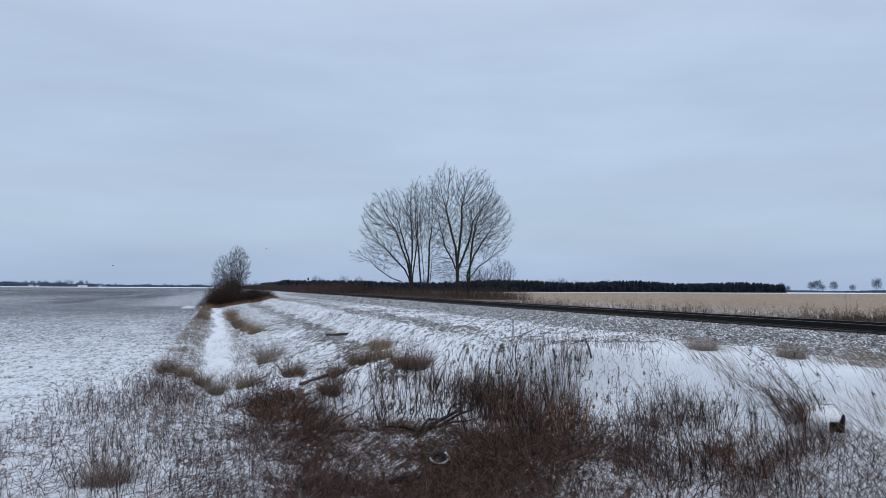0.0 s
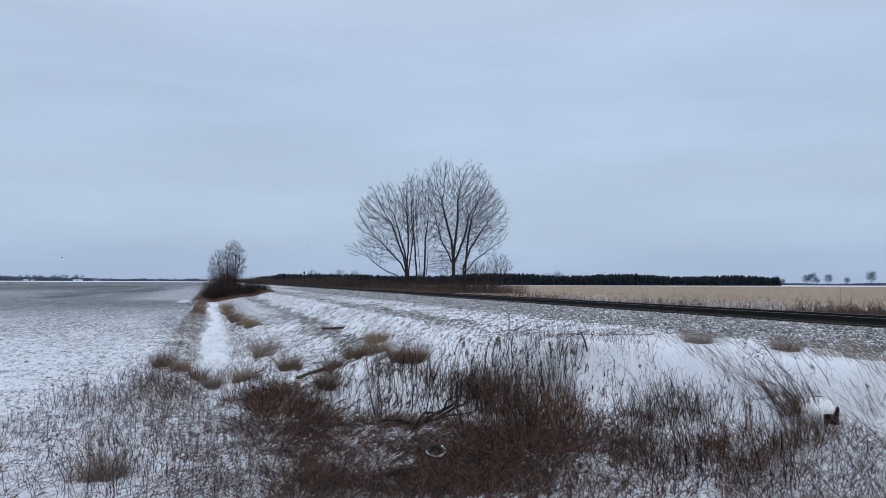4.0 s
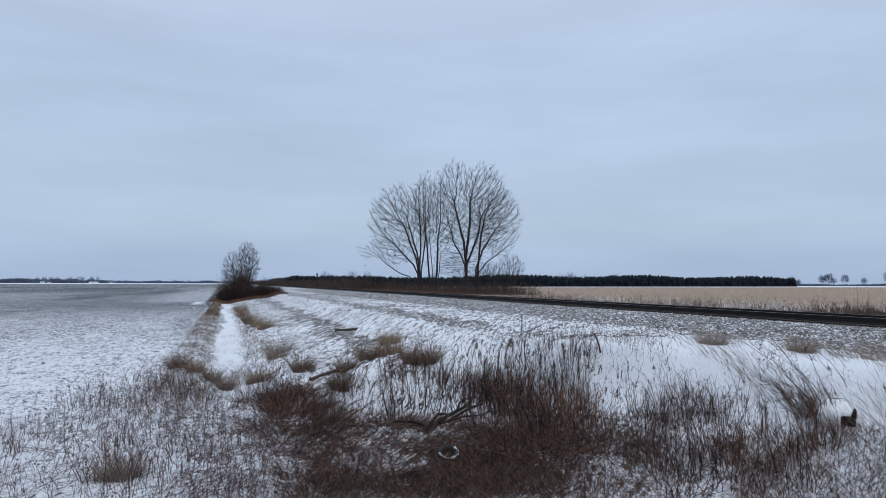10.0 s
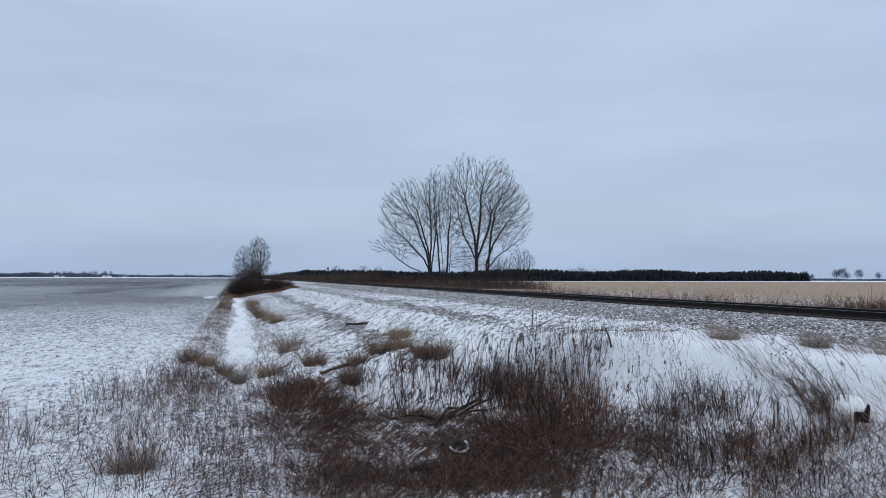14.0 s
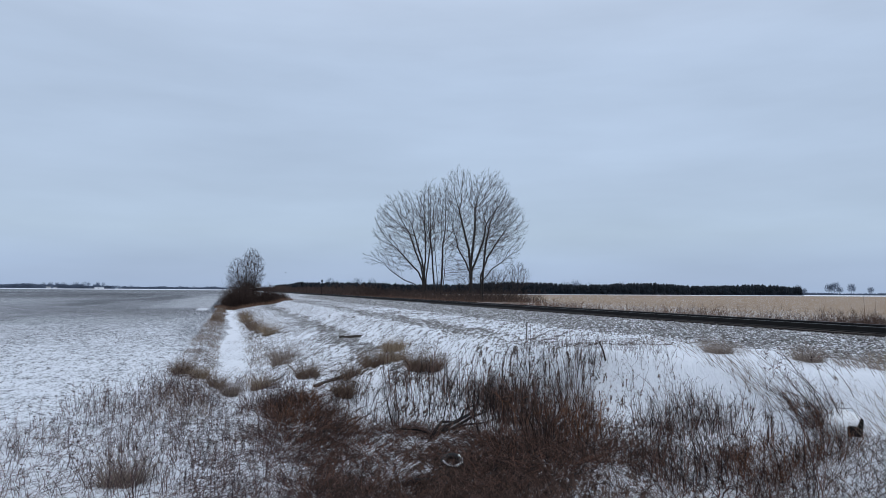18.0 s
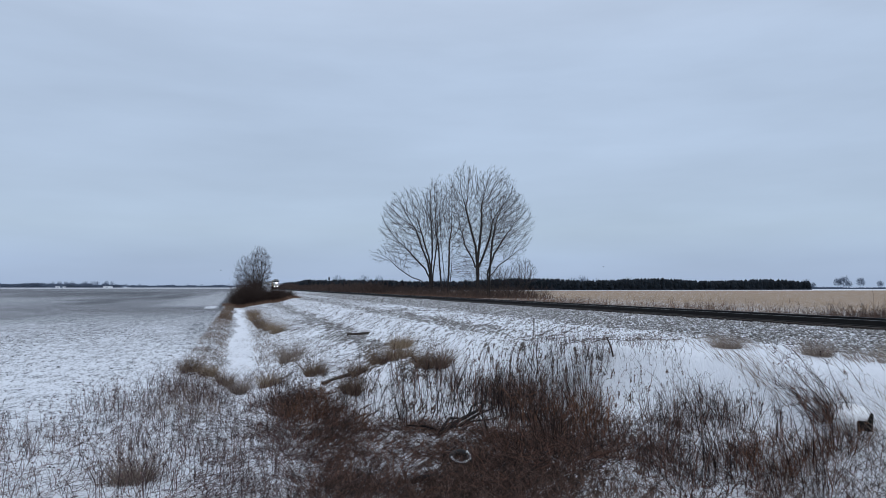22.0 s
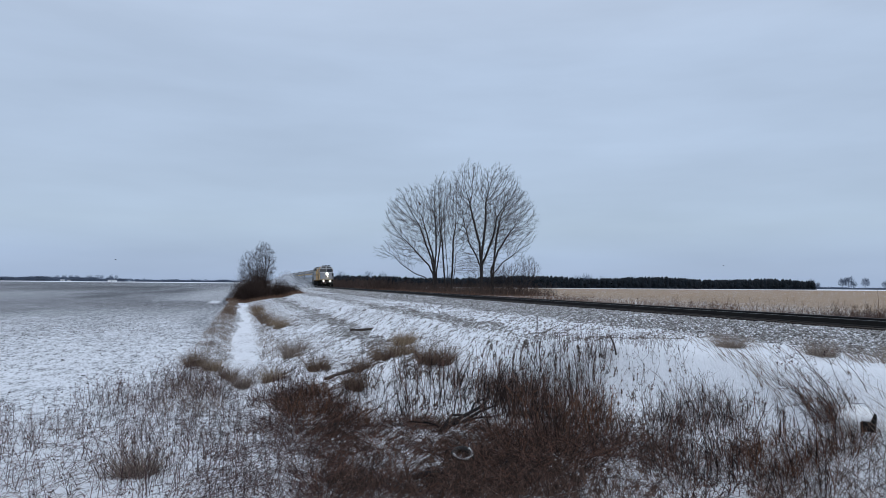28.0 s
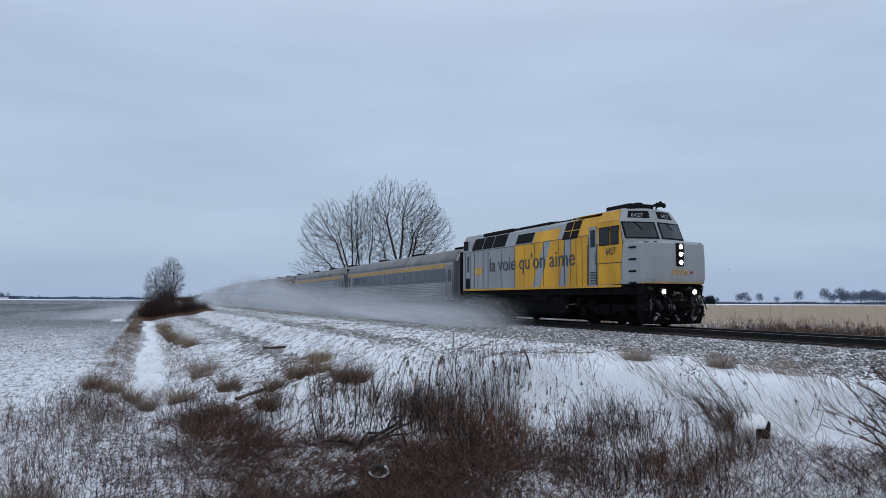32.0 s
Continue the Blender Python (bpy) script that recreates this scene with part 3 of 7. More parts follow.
def build_locomotive():
    loco = holder("locomotive", "grey and yellow diesel passenger locomotive with lit headlights on the rails", "locomotive")
    # carbody behind the cab
    half = [(1.48, 1.5), (1.48, 3.68), (1.22, 4.38), (0.78, 4.56), (0.0, 4.6)]
    ring = lambda y, k=1.0: [(x * k, y, z) for x, z in half] + [(-x * k, y, z) for x, z in half[-2::-1]]
    part("carbody", Shape().loft([ring(2.0), ring(9), ring(16.1), ring(16.18, 0.985)]), GREY, loco, "grey painted carbody with soot on the roof")
    # cab and nose: flank, nose top, windscreen bay
    cab = Shape()
    bow = lambda y, z, w, c: [(-w, y + c, z), (-w * 0.5, y + c * 0.35, z), (0, y, z), (w * 0.5, y + c * 0.35, z), (w, y + c, z)]
    blunt = lambda y, z, w, c: [(-w, y + c, z), (-w * 0.83, y + 0.04, z), (0, y, z), (w * 0.83, y + 0.04, z), (w, y + c, z)]
    front = [blunt(0.02, 1.62, 1.46, 0.42), blunt(-0.05, 1.8, 1.48, 0.44), blunt(-0.06, 2.6, 1.47, 0.46), blunt(-0.04, 3.10, 1.45, 0.48), blunt(0.05, 3.19, 1.42, 0.48),
             bow(0.95, 3.36, 1.45, 0.36), bow(1.28, 4.1, 1.42, 0.36), bow(1.46, 4.56, 1.16, 0.34), bow(1.7, 4.64, 0.92, 0.3)]
    back = [[(x, 3.0, z) for x, z in ((-w, z0), (-w * 0.5, z0), (0, z0), (w * 0.5, z0), (w, z0))] for w, z0 in
            ((1.47, 1.62), (1.478, 1.8), (1.478, 2.6), (1.478, 3.12), (1.478, 3.2), (1.478, 3.5), (1.43, 4.1), (1.16, 4.56), (0.92, 4.64))]
    rows, n = front, 5
    v = [p for r in front for p in r] + [p for r in back for p in r]
    o = len(front) * n
    f = []
    for r in range(len(front) - 1):
        f += [(r * n + i, r * n + i + 1, (r + 1) * n + i + 1, (r + 1) * n + i) for i in range(n - 1)]
        f += [(o + r * n, r * n, (r + 1) * n, o + (r + 1) * n), (r * n + n - 1, o + r * n + n - 1, o + (r + 1) * n + n - 1, (r + 1) * n + n - 1)]
        f += [(o + r * n + i + 1, o + r * n + i, o + (r + 1) * n + i, o + (r + 1) * n + i + 1) for i in range(n - 1)]
    top = (len(front) - 1) * n
    f += [(top + i, top + i + 1, o + top + i + 1, o + top + i) for i in range(n - 1)]
    f += [(i + 1, i, o + i, o + i + 1) for i in range(n - 1)]
    cab.add(v, f)
    nose = part("cab", cab, NOSE, loco, "pale grey cab with a flat blunt nose")

    def on_front(u, v, row, out=0.012):
        """A point of the cab's front: u across from -1 to 1, v between the rows of the front."""
        a, b = front[row], front[row + 1]
        i = min(3, max(0, int((u + 1) * 2)))
        k = (u + 1) * 2 - i
        p = (Vector(a[i]).lerp(Vector(a[i + 1]), k)).lerp(Vector(b[i]).lerp(Vector(b[i + 1]), k), v)
        q = (Vector(a[i + 1]) - Vector(a[i])).cross(Vector(b[i]) - Vector(a[i])).normalized()
        if q.y > 0:
            q = -q
        return p + q * out

    def front_plate(name, row, u0, u1, v0, v1, material, label="", out=0.014, cuts=4, parent=None):
        s = Shape()
        us = [u0 + (u1 - u0) * i / cuts for i in range(cuts + 1)]
        o1 = [[tuple(on_front(u, v, row, out)) for u in us] for v in (v0, v1)]
        o0 = [[tuple(on_front(u, v, row, -0.01)) for u in us] for v in (v0, v1)]
        s.loft([o1[0] + o0[0][::-1], o1[1] + o0[1][::-1]])
        return part(name, s, material, parent or nose, label)

    for a, b in ((-0.985, -0.04), (0.04, 0.985)):
        w = front_plate("windscreen", 5, a, b, 0.0, 0.93, BLACK, "black rubber windscreen frame", 0.012)
        front_plate("pane", 5, a + 0.05, b - 0.05, 0.08, 0.85, SCREEN, "dark glass", 0.02, parent=w)
        mid = (a + b) / 2
        wp = Shape().tube([on_front(mid - 0.12, 0.9, 5, 0.05), on_front(mid + 0.05, 0.45, 5, 0.05)], [0.014, 0.01], 4)
        part("wiper", wp, BLACK, w)
        nb = front_plate("number_board", 6, a * 0.82 if a < -0.5 else a + 0.11, b - 0.11 if b < 0 else b * 0.82, 0.24, 0.86, BLACK, "black number board")
        c = (on_front(mid, 0.35, 6, 0.02))
        l, r = on_front(mid - 0.2, 0.3, 6, 0.02), on_front(mid + 0.2, 0.3, 6, 0.02)
        ax = (r - l).normalized()
        up = (on_front(mid, 0.8, 6, 0.02) - on_front(mid, 0.3, 6, 0.02)).normalized()
        m = Matrix.Identity(4)
        m.col[0], m.col[1], m.col[2] = (*ax, 0), (*up, 0), (*ax.cross(up), 0)
        m.translation = c - ax * 0.29 - up * 0.02
        writing("6427", 0.25, PALE, nb, m, "number")
    # headlight cluster
    box = part("headlight_housing", Shape().rbox(-0.17, 0.17, -0.11, 0.05, 2.27, 3.13, 0.02), BLACK, nose, "black headlight housing")
    for z in (2.99, 2.71, 2.41):
        part("bezel", Shape().disc((0, -0.115, z), (0, 1, 0), 0.125, 0.02, 20), BLACK, box)
        part("headlight", Shape().disc((0, -0.128, z), (0, 1, 0), 0.075, 0.02, 20), LAMP, box, "lit white headlight")
    # maker's marks on the nose as plain slanted shapes
    for i in range(4):
        x = -0.40 + i * 0.2
        s = Shape().loft([[(x, -0.075, 1.93), (x + 0.1, -0.075, 1.93), (x + 0.2, -0.075, 2.14), (x + 0.1, -0.075, 2.14)], [(x, -0.045, 1.93), (x + 0.1, -0.045, 1.93), (x + 0.2, -0.045, 2.14), (x + 0.1, -0.045, 2.14)]])
        part("emblem_bar", s, GOLD, nose, "slanted gold bar")
    part("emblem_dot", Shape().disc((0.55, -0.05, 2.04), (0, 1, 0), 0.06, 0.03, 10), RED, nose, "small red dot")
    front_plate("nose_stripe", 0, -1, 1, 0.04, 0.3, GOLD, "thin gold stripe")
    for u in (-0.62, 0.62):
        a, b = on_front(u - 0.2, 0.2, 3, 0.05), on_front(u + 0.2, 0.2, 3, 0.05)
        part("grab_rail", Shape().tube([a, b], [0.015, 0.015], 5), BLACK, nose)
    for z in (1.66, 2.1, 2.55, 3.0):
        for s in (-1, 1):
            g = Shape().tube([(s * 1.49, 0.62, z), (s * 1.55, 0.62, z - 0.02), (s * 1.55, 0.98, z - 0.02), (s * 1.49, 0.98, z)], [0.014] * 4, 5)
            g.rbox(min(s * 1.478, s * 1.495), max(s * 1.478, s * 1.495), 0.6, 1.0, z - 0.05, z + 0.02, 0.005)
            part("step_rung", g, BLACK, nose)
    # yellow flank panels
    top = 3.66
    for poly in (((9.9, 1.6), (8.25, 1.6), (7.2, top), (9.95, top)), ((7.55, 1.6), (5.95, 1.6), (5.4, top), (6.55, top)), ((5.3, 1.6), (3.66, 1.6), (3.66, top), (4.85, top)),
                 ((3.0, 1.62), (1.62, 1.62), (1.4, 3.1), (1.5, 3.9 - 0.24), (3.0, top))):
        part("yellow_panel", side_plate(poly), YELLOW, loco, "yellow painted flank panel")
    for y0, y1 in ((1.95, 3.7), (3.7, 5.6), (6.0, 8.2)):
        part("yellow_panel", slope_plate(y0, y1, 3.68, 4.5 if y0 < 5 else 4.2), YELLOW, loco, "yellow painted roof shoulder")
    cab_x = lambda z: float(np.interp(z, [1.62, 3.2, 3.5, 4.1, 4.56, 4.64], [1.47, 1.478, 1.478, 1.43, 1.16, 0.92]))
    for poly in (((1.5, 3.67), (1.66, 4.09), (3.02, 4.09), (3.02, 3.67)), ((1.68, 4.11), (1.86, 4.55), (3.02, 4.55), (3.02, 4.11))):
        part("yellow_panel", [Shape().loft([[(s * (cab_x(z) + o), y, z + o * 0.5) for y, z in poly] for o in (-0.01, 0.016)]) for s in (-1, 1)], YELLOW, loco, "yellow painted cab shoulder")
    part("yellow_panel", [Shape().loft([[(s * 1.0, 1.95, z - 0.05), (s * 1.0, 5.5, z - 0.05), (s * 0.05, 5.5, z), (s * 0.05, 1.95, z)] for z in (4.635, 4.655)]) for s in (-1, 1)], YELLOW, loco, "yellow painted cab roof")
    part("sill_stripe", side_plate(((16.1, 1.5), (1.5, 1.5), (1.5, 1.59), (16.1, 1.59)), -1.49, 0.014), YELLOW, loco, "yellow stripe along the sill")
    # grilles and windows
    for y0, y1 in ((13.75, 14.95), (12.55, 13.65), (11.05, 12.45)):
        fr = part("radiator_grille", slope_plate(y0, y1, 3.74, 4.42, 0.02), BLACK, loco, "black radiator intake")
        for s in (-1, 1):
            for i in range(4):
                z = 3.82 + i * 0.14
                x = shoulder(z) + 0.02
                part("louvre", Shape().rod((s * x, y0 + 0.04, z), (s * x, y1 - 0.04, z), 0.01, 4), BLACK, fr)
    part("intake", slope_plate(8.3, 9.9, 3.74, 4.22, 0.02), BLACK, loco, "black air intake")
    for y0, y1 in ((4.42, 4.98), (5.04, 5.6)):
        part("side_window", slope_plate(y0, y1, 3.62, 3.98, 0.02), BLACK, loco, "dark glass in a yellow flank")
        part("skylight", slope_plate(y0, y1, 4.02, 4.44, 0.02), BLACK, loco, "dark sloping glass")
    hood = [(1.47, 3.6), (1.44, 4.3), (1.24, 4.62), (0.7, 4.73), (0.0, 4.75)]
    rim = lambda y, dz=0.0: [(x, y, z + dz if z > 4 else z) for x, z in hood] + [(-x, y, z + dz if z > 4 else z) for x, z in hood[-2::-1]]
    part("radiator_hood", Shape().loft([rim(14.98, -0.28), rim(15.3), rim(16.12)]), GREY, loco, "raised grey hood at the rear")
    part("rear_vent", side_plate(((16.04, 3.8), (15.5, 3.8), (15.5, 4.32), (16.04, 4.32)), -1.476, 0.03), BLACK, loco, "black opening in the hood")
    part("rear_window", side_plate(((15.55, 2.55), (15.3, 2.55), (15.3, 3.45), (15.55, 3.45)), -1.492, 0.016), GLASS, loco)
    part("rear_step_well", side_plate(((15.7, 1.62), (15.2, 1.62), (15.2, 2.2), (15.7, 2.2)), -1.492, 0.016), BLACK, loco)
    # cab door and side windows
    d = part("cab_door", side_plate(((3.58, 1.55), (3.05, 1.55), (3.05, 3.98), (3.58, 3.98)), -1.5, 0.02), GREY, loco, "grey cab door")
    part("door_window", side_plate(((3.48, 3.15), (3.15, 3.15), (3.15, 3.85), (3.48, 3.85)), -1.506, 0.01), GLASS, d)
    for q in range(5):
        part("door_louvre", Shape().rbox(-1.515, -1.5, 3.12, 3.5, 1.64 + q * 0.11, 1.70 + q * 0.11, 0.004), SEAM, d)
    part("door_handle", Shape().rod((-1.53, 3.12, 2.4), (-1.53, 3.12, 2.9), 0.014, 6), BLACK, d)
    part("handrail", Shape().tube([(-1.49, 3.63, 1.6), (-1.56, 3.63, 1.65), (-1.56, 3.63, 3.2), (-1.49, 3.63, 3.25)], [0.016] * 4, 6), BLACK, loco)
    part("handrail", Shape().tube([(-1.49, 3.0, 1.6), (-1.56, 3.0, 1.65), (-1.56, 3.0, 3.2), (-1.49, 3.0, 3.25)], [0.016] * 4, 6), BLACK, loco)
    for y0, y1 in ((2.2, 2.9), (1.62, 2.14)):
        w = part("cab_window", side_plate(((y1, 3.16), (y0, 3.16), (y0, 3.9), (y1, 3.9)), -1.496, 0.02), BLACK, loco, "black framed cab window")
        part("pane", side_plate(((y1 - 0.04, 3.2), (y0 + 0.04, 3.2), (y0 + 0.04, 3.86), (y1 - 0.04, 3.86)), -1.502, 0.012), GLASS, w)
    for y in (15.8, 15.15, 14.6, 14.15, 13.5, 12.9, 11.4, 9.95, 9.0, 8.0, 7.2, 5.9, 5.45, 5.0, 4.55, 4.1, 3.65):
        part("panel_seam", side_plate(((y + 0.012, 1.62), (y - 0.012, 1.62), (y - 0.012, 3.62), (y + 0.012, 3.62)), -1.496, 0.01), SEAM, loco)
    part("panel_seam", side_plate(((16.0, 3.66), (3.7, 3.66), (3.7, 3.685), (16.0, 3.685)), -1.496, 0.012), SEAM, loco)
    part("toolbox_door", side_plate(((2.9, 1.7), (1.5, 1.7), (1.5, 2.42), (2.9, 2.42)), -1.498, 0.012), YELLOW, loco, "yellow hatch under the cab window")
    part("hatch_seam", side_plate(((3.0, 2.44), (1.44, 2.44), (1.44, 2.47), (3.0, 2.47)), -1.498, 0.012), SEAM, loco)
    m = Matrix.Translation((-1.505, 12.75, 2.48)) @ SIDEWAYS
    def extent(text):
        """Left and right edge of some words."""
        cu = bpy.data.curves.new("measure", "FONT")
        cu.body, cu.size, cu.resolution_u = text, 1.04, 3
        tmp = bpy.data.objects.new("measure", cu)
        scene.collection.objects.link(tmp)
        me = bpy.data.meshes.new_from_object(tmp.evaluated_get(bpy.context.evaluated_depsgraph_get()))
        xs = [v.co.x for v in me.vertices]
        bpy.data.objects.remove(tmp)
        bpy.data.curves.remove(cu)
        bpy.data.meshes.remove(me)
        return min(xs), max(xs)

    slogan = "la voie qu'on aime"
    for i, c in enumerate(slogan):
        if c != " ":
            shift = extent(slogan[:i + 1])[1] - extent(c)[1]
            writing(c, 1.04, LETTER, loco, m @ Matrix.Translation((shift * 1.075, 0, 0)), "letter", 1.075)
    writing("6427", 0.40, LETTER, loco, Matrix.Translation((-1.505, 2.45, 2.78)) @ SIDEWAYS, "number", 0.8)
    for i in range(3):
        part("emblem_bar", side_plate(((14.55 - 0.3 * i, 2.35), (14.35 - 0.3 * i, 2.35), (14.2 - 0.3 * i, 2.75), (14.4 - 0.3 * i, 2.75)), -1.494, 0.012), YELLOW, loco, "faded yellow slanted bar")
    # roof
    for y0, y1, w, h in ((11.2, 14.6, 0.95, 0.13), (7.6, 10.8, 0.8, 0.12), (5.9, 7.3, 0.7, 0.08), (3.6, 5.4, 0.6, 0.06)):
        hatch = part("roof_hatch", Shape().rbox(-w, w, y0, y1, 4.5, 4.57 + h, 0.05), BLACK, loco, "black roof housing")
        for i in range(3):
            part("fan_ring", Shape().disc((0, y0 + (i + 0.5) * (y1 - y0) / 3, 4.58 + h), (0, 0, 1), min(0.5, (y1 - y0) / 7), 0.08, 18), UNDER, hatch)
    part("cooling_unit", Shape().rbox(-0.85, 0.35, 1.75, 3.3, 4.58, 4.82, 0.04), BLACK, loco, "black cooling unit on the cab roof")
    part("antenna", Shape().rbox(-0.2, 0.1, 2.1, 2.4, 4.81, 4.93, 0.03), BLACK, loco)
    horn = Shape().rod((0.62, 1.95, 4.55), (0.62, 1.95, 4.8), 0.03, 6)
    for dx, dz in ((-0.16, 0), (0, 0.06), (0.16, 0)):
        horn.tube([(0.62 + dx, 2.15, 4.8 + dz), (0.62 + dx, 1.8, 4.8 + dz), (0.62 + dx, 1.68, 4.8 + dz)], [0.03, 0.05, 0.11], 10)
    part("air_horn", horn, BLACK, loco, "cluster of black air horns")
    # underneath
    part("underframe", Shape().rbox(-1.42, 1.42, 0.7, 16.1, 1.2, 1.5, 0.03), UNDER, loco, "grimy black underframe")
    part("machinery", Shape().rbox(-0.66, 0.66, 0.9, 15.8, 0.14, 1.22, 0.05), UNDER, loco, "dark motors and pipes beneath the frame")
    part("fuel_tank", Shape().rbox(-1.38, 1.38, 5.5, 10.4, 0.3, 1.22, 0.12), UNDER, loco, "black fuel tank")
    part("air_tank", Shape().rod((-1.25, 10.6, 0.95), (-1.25, 11.4, 0.95), 0.2, 14), UNDER, loco)
    part("battery_box", Shape().rbox(-1.44, -1.0, 6.9, 8.2, 1.0, 1.48, 0.02), UNDER, loco)
    rnd = random.Random(3)
    for i in range(34):
        y, z, l = rnd.uniform(1.2, 15.2), rnd.uniform(0.45, 1.3), rnd.uniform(0.25, 1.1)
        if i % 2:
            part("pipe", Shape().rod((-1.3, y, z), (-1.3, min(15.6, y + l), z + rnd.uniform(-0.1, 0.1)), rnd.uniform(0.015, 0.04), 6), (UNDER, UNDER, GRIME)[i % 3], loco)
        else:
            part("valve_box", Shape().rbox(-1.34, -1.1, y, y + l * 0.35, z, z + rnd.uniform(0.1, 0.25), 0.015), (UNDER, UNDER, GRIME)[i % 3], loco)
    truck(loco, 3.0, 2.74, 0.51, UNDER, "black two-axle truck frame")
    truck(loco, 13.0, 2.74, 0.51, UNDER, "black two-axle truck frame")
    pilot = Shape()
    pilot.loft([[(-1.35, 0.3, 1.25), (0, 0.12, 1.25), (1.35, 0.3, 1.25), (1.35, 0.75, 1.25), (-1.35, 0.75, 1.25)],
                [(-1.4, 0.25, 0.6), (0, -0.02, 0.6), (1.4, 0.25, 0.6), (1.4, 0.75, 0.6), (-1.4, 0.75, 0.6)],
                [(-1.32, 0.35, 0.12), (0, 0.1, 0.12), (1.32, 0.35, 0.12), (1.32, 0.6, 0.12), (-1.32, 0.6, 0.12)]])
    part("buffer_beam", Shape().rbox(-1.4, 1.4, 0.28, 0.85, 1.2, 1.63, 0.04), UNDER, loco, "grimy black buffer beam under the nose")
    plow = part("pilot", pilot, UNDER, loco, "black pilot caked with snow")
    rng = random.Random(8)
    for i in range(110):
        x, z = rng.uniform(-1.36, 1.36), rng.uniform(0.3, 1.45)
        y = 0.08 + abs(x) * 0.15 - (0.05 if z < 0.9 else 0.0)
        r, a = rng.uniform(0.05, 0.24) * (1.0 if z > 0.6 else 0.7), rng.uniform(0, math.pi)
        corners = [(r * rng.uniform(0.5, 1.3) * math.cos(q), 0.45 * r * rng.uniform(0.4, 1.4) * math.sin(q)) for q in (0.2, 1.1, 2.2, 3.3, 4.1, 5.4)]
        turn = [(x + u * math.cos(a) - w * math.sin(a), z + u * math.sin(a) + w * math.cos(a)) for u, w in corners]
        d = rng.uniform(0.02, 0.08)
        s = Shape().loft([[(px, y + 0.05, pz) for px, pz in turn], [(x + (px - x) * 0.55, y - d, z + (pz - z) * 0.55) for px, pz in turn]])
        part("snow_clump", s, (GRIME, UNDER, PACKED, GRIME, UNDER)[i % 5], plow)
    for i in range(14):
        x = -1.2 + i * 0.18
        part("pilot_hose", Shape().tube([(x, 0.14, rng.uniform(1.1, 1.4)), (x + rng.uniform(-0.1, 0.1), -0.06, rng.uniform(0.7, 1.0)), (x + rng.uniform(-0.2, 0.2), 0.04, rng.uniform(0.35, 0.7))], [0.02] * 3, 5), BLACK, plow)
    for s in (-1, 1):
        dl = part("ditch_light", Shape().disc((s * 0.72, 0.08, 1.32), (0, 1, 0), 0.15, 0.16, 18), BLACK, loco, "round ditch light housing")
        part("lens", Shape().disc((s * 0.72, -0.01, 1.32), (0, 1, 0), 0.072, 0.03, 18), DITCH, dl, "lit white lens")
        part("air_hose", Shape().tube([(s * 0.4, 0.1, 1.1), (s * 0.42, -0.12, 0.8), (s * 0.36, -0.05, 0.5)], [0.025] * 3, 6), BLACK, loco)
    part("coupler", Shape().rbox(-0.13, 0.13, -0.45, 0.4, 0.72, 1.0, 0.03), UNDER, loco)
    part("coupler", Shape().rbox(-0.13, 0.13, 16.1, 16.6, 0.72, 1.0, 0.03), UNDER, loco)
    part("gangway", Shape().rbox(-1.25, 1.25, 16.15, 16.7, 1.1, 3.75, 0.05), BLACK, loco)
    return loco


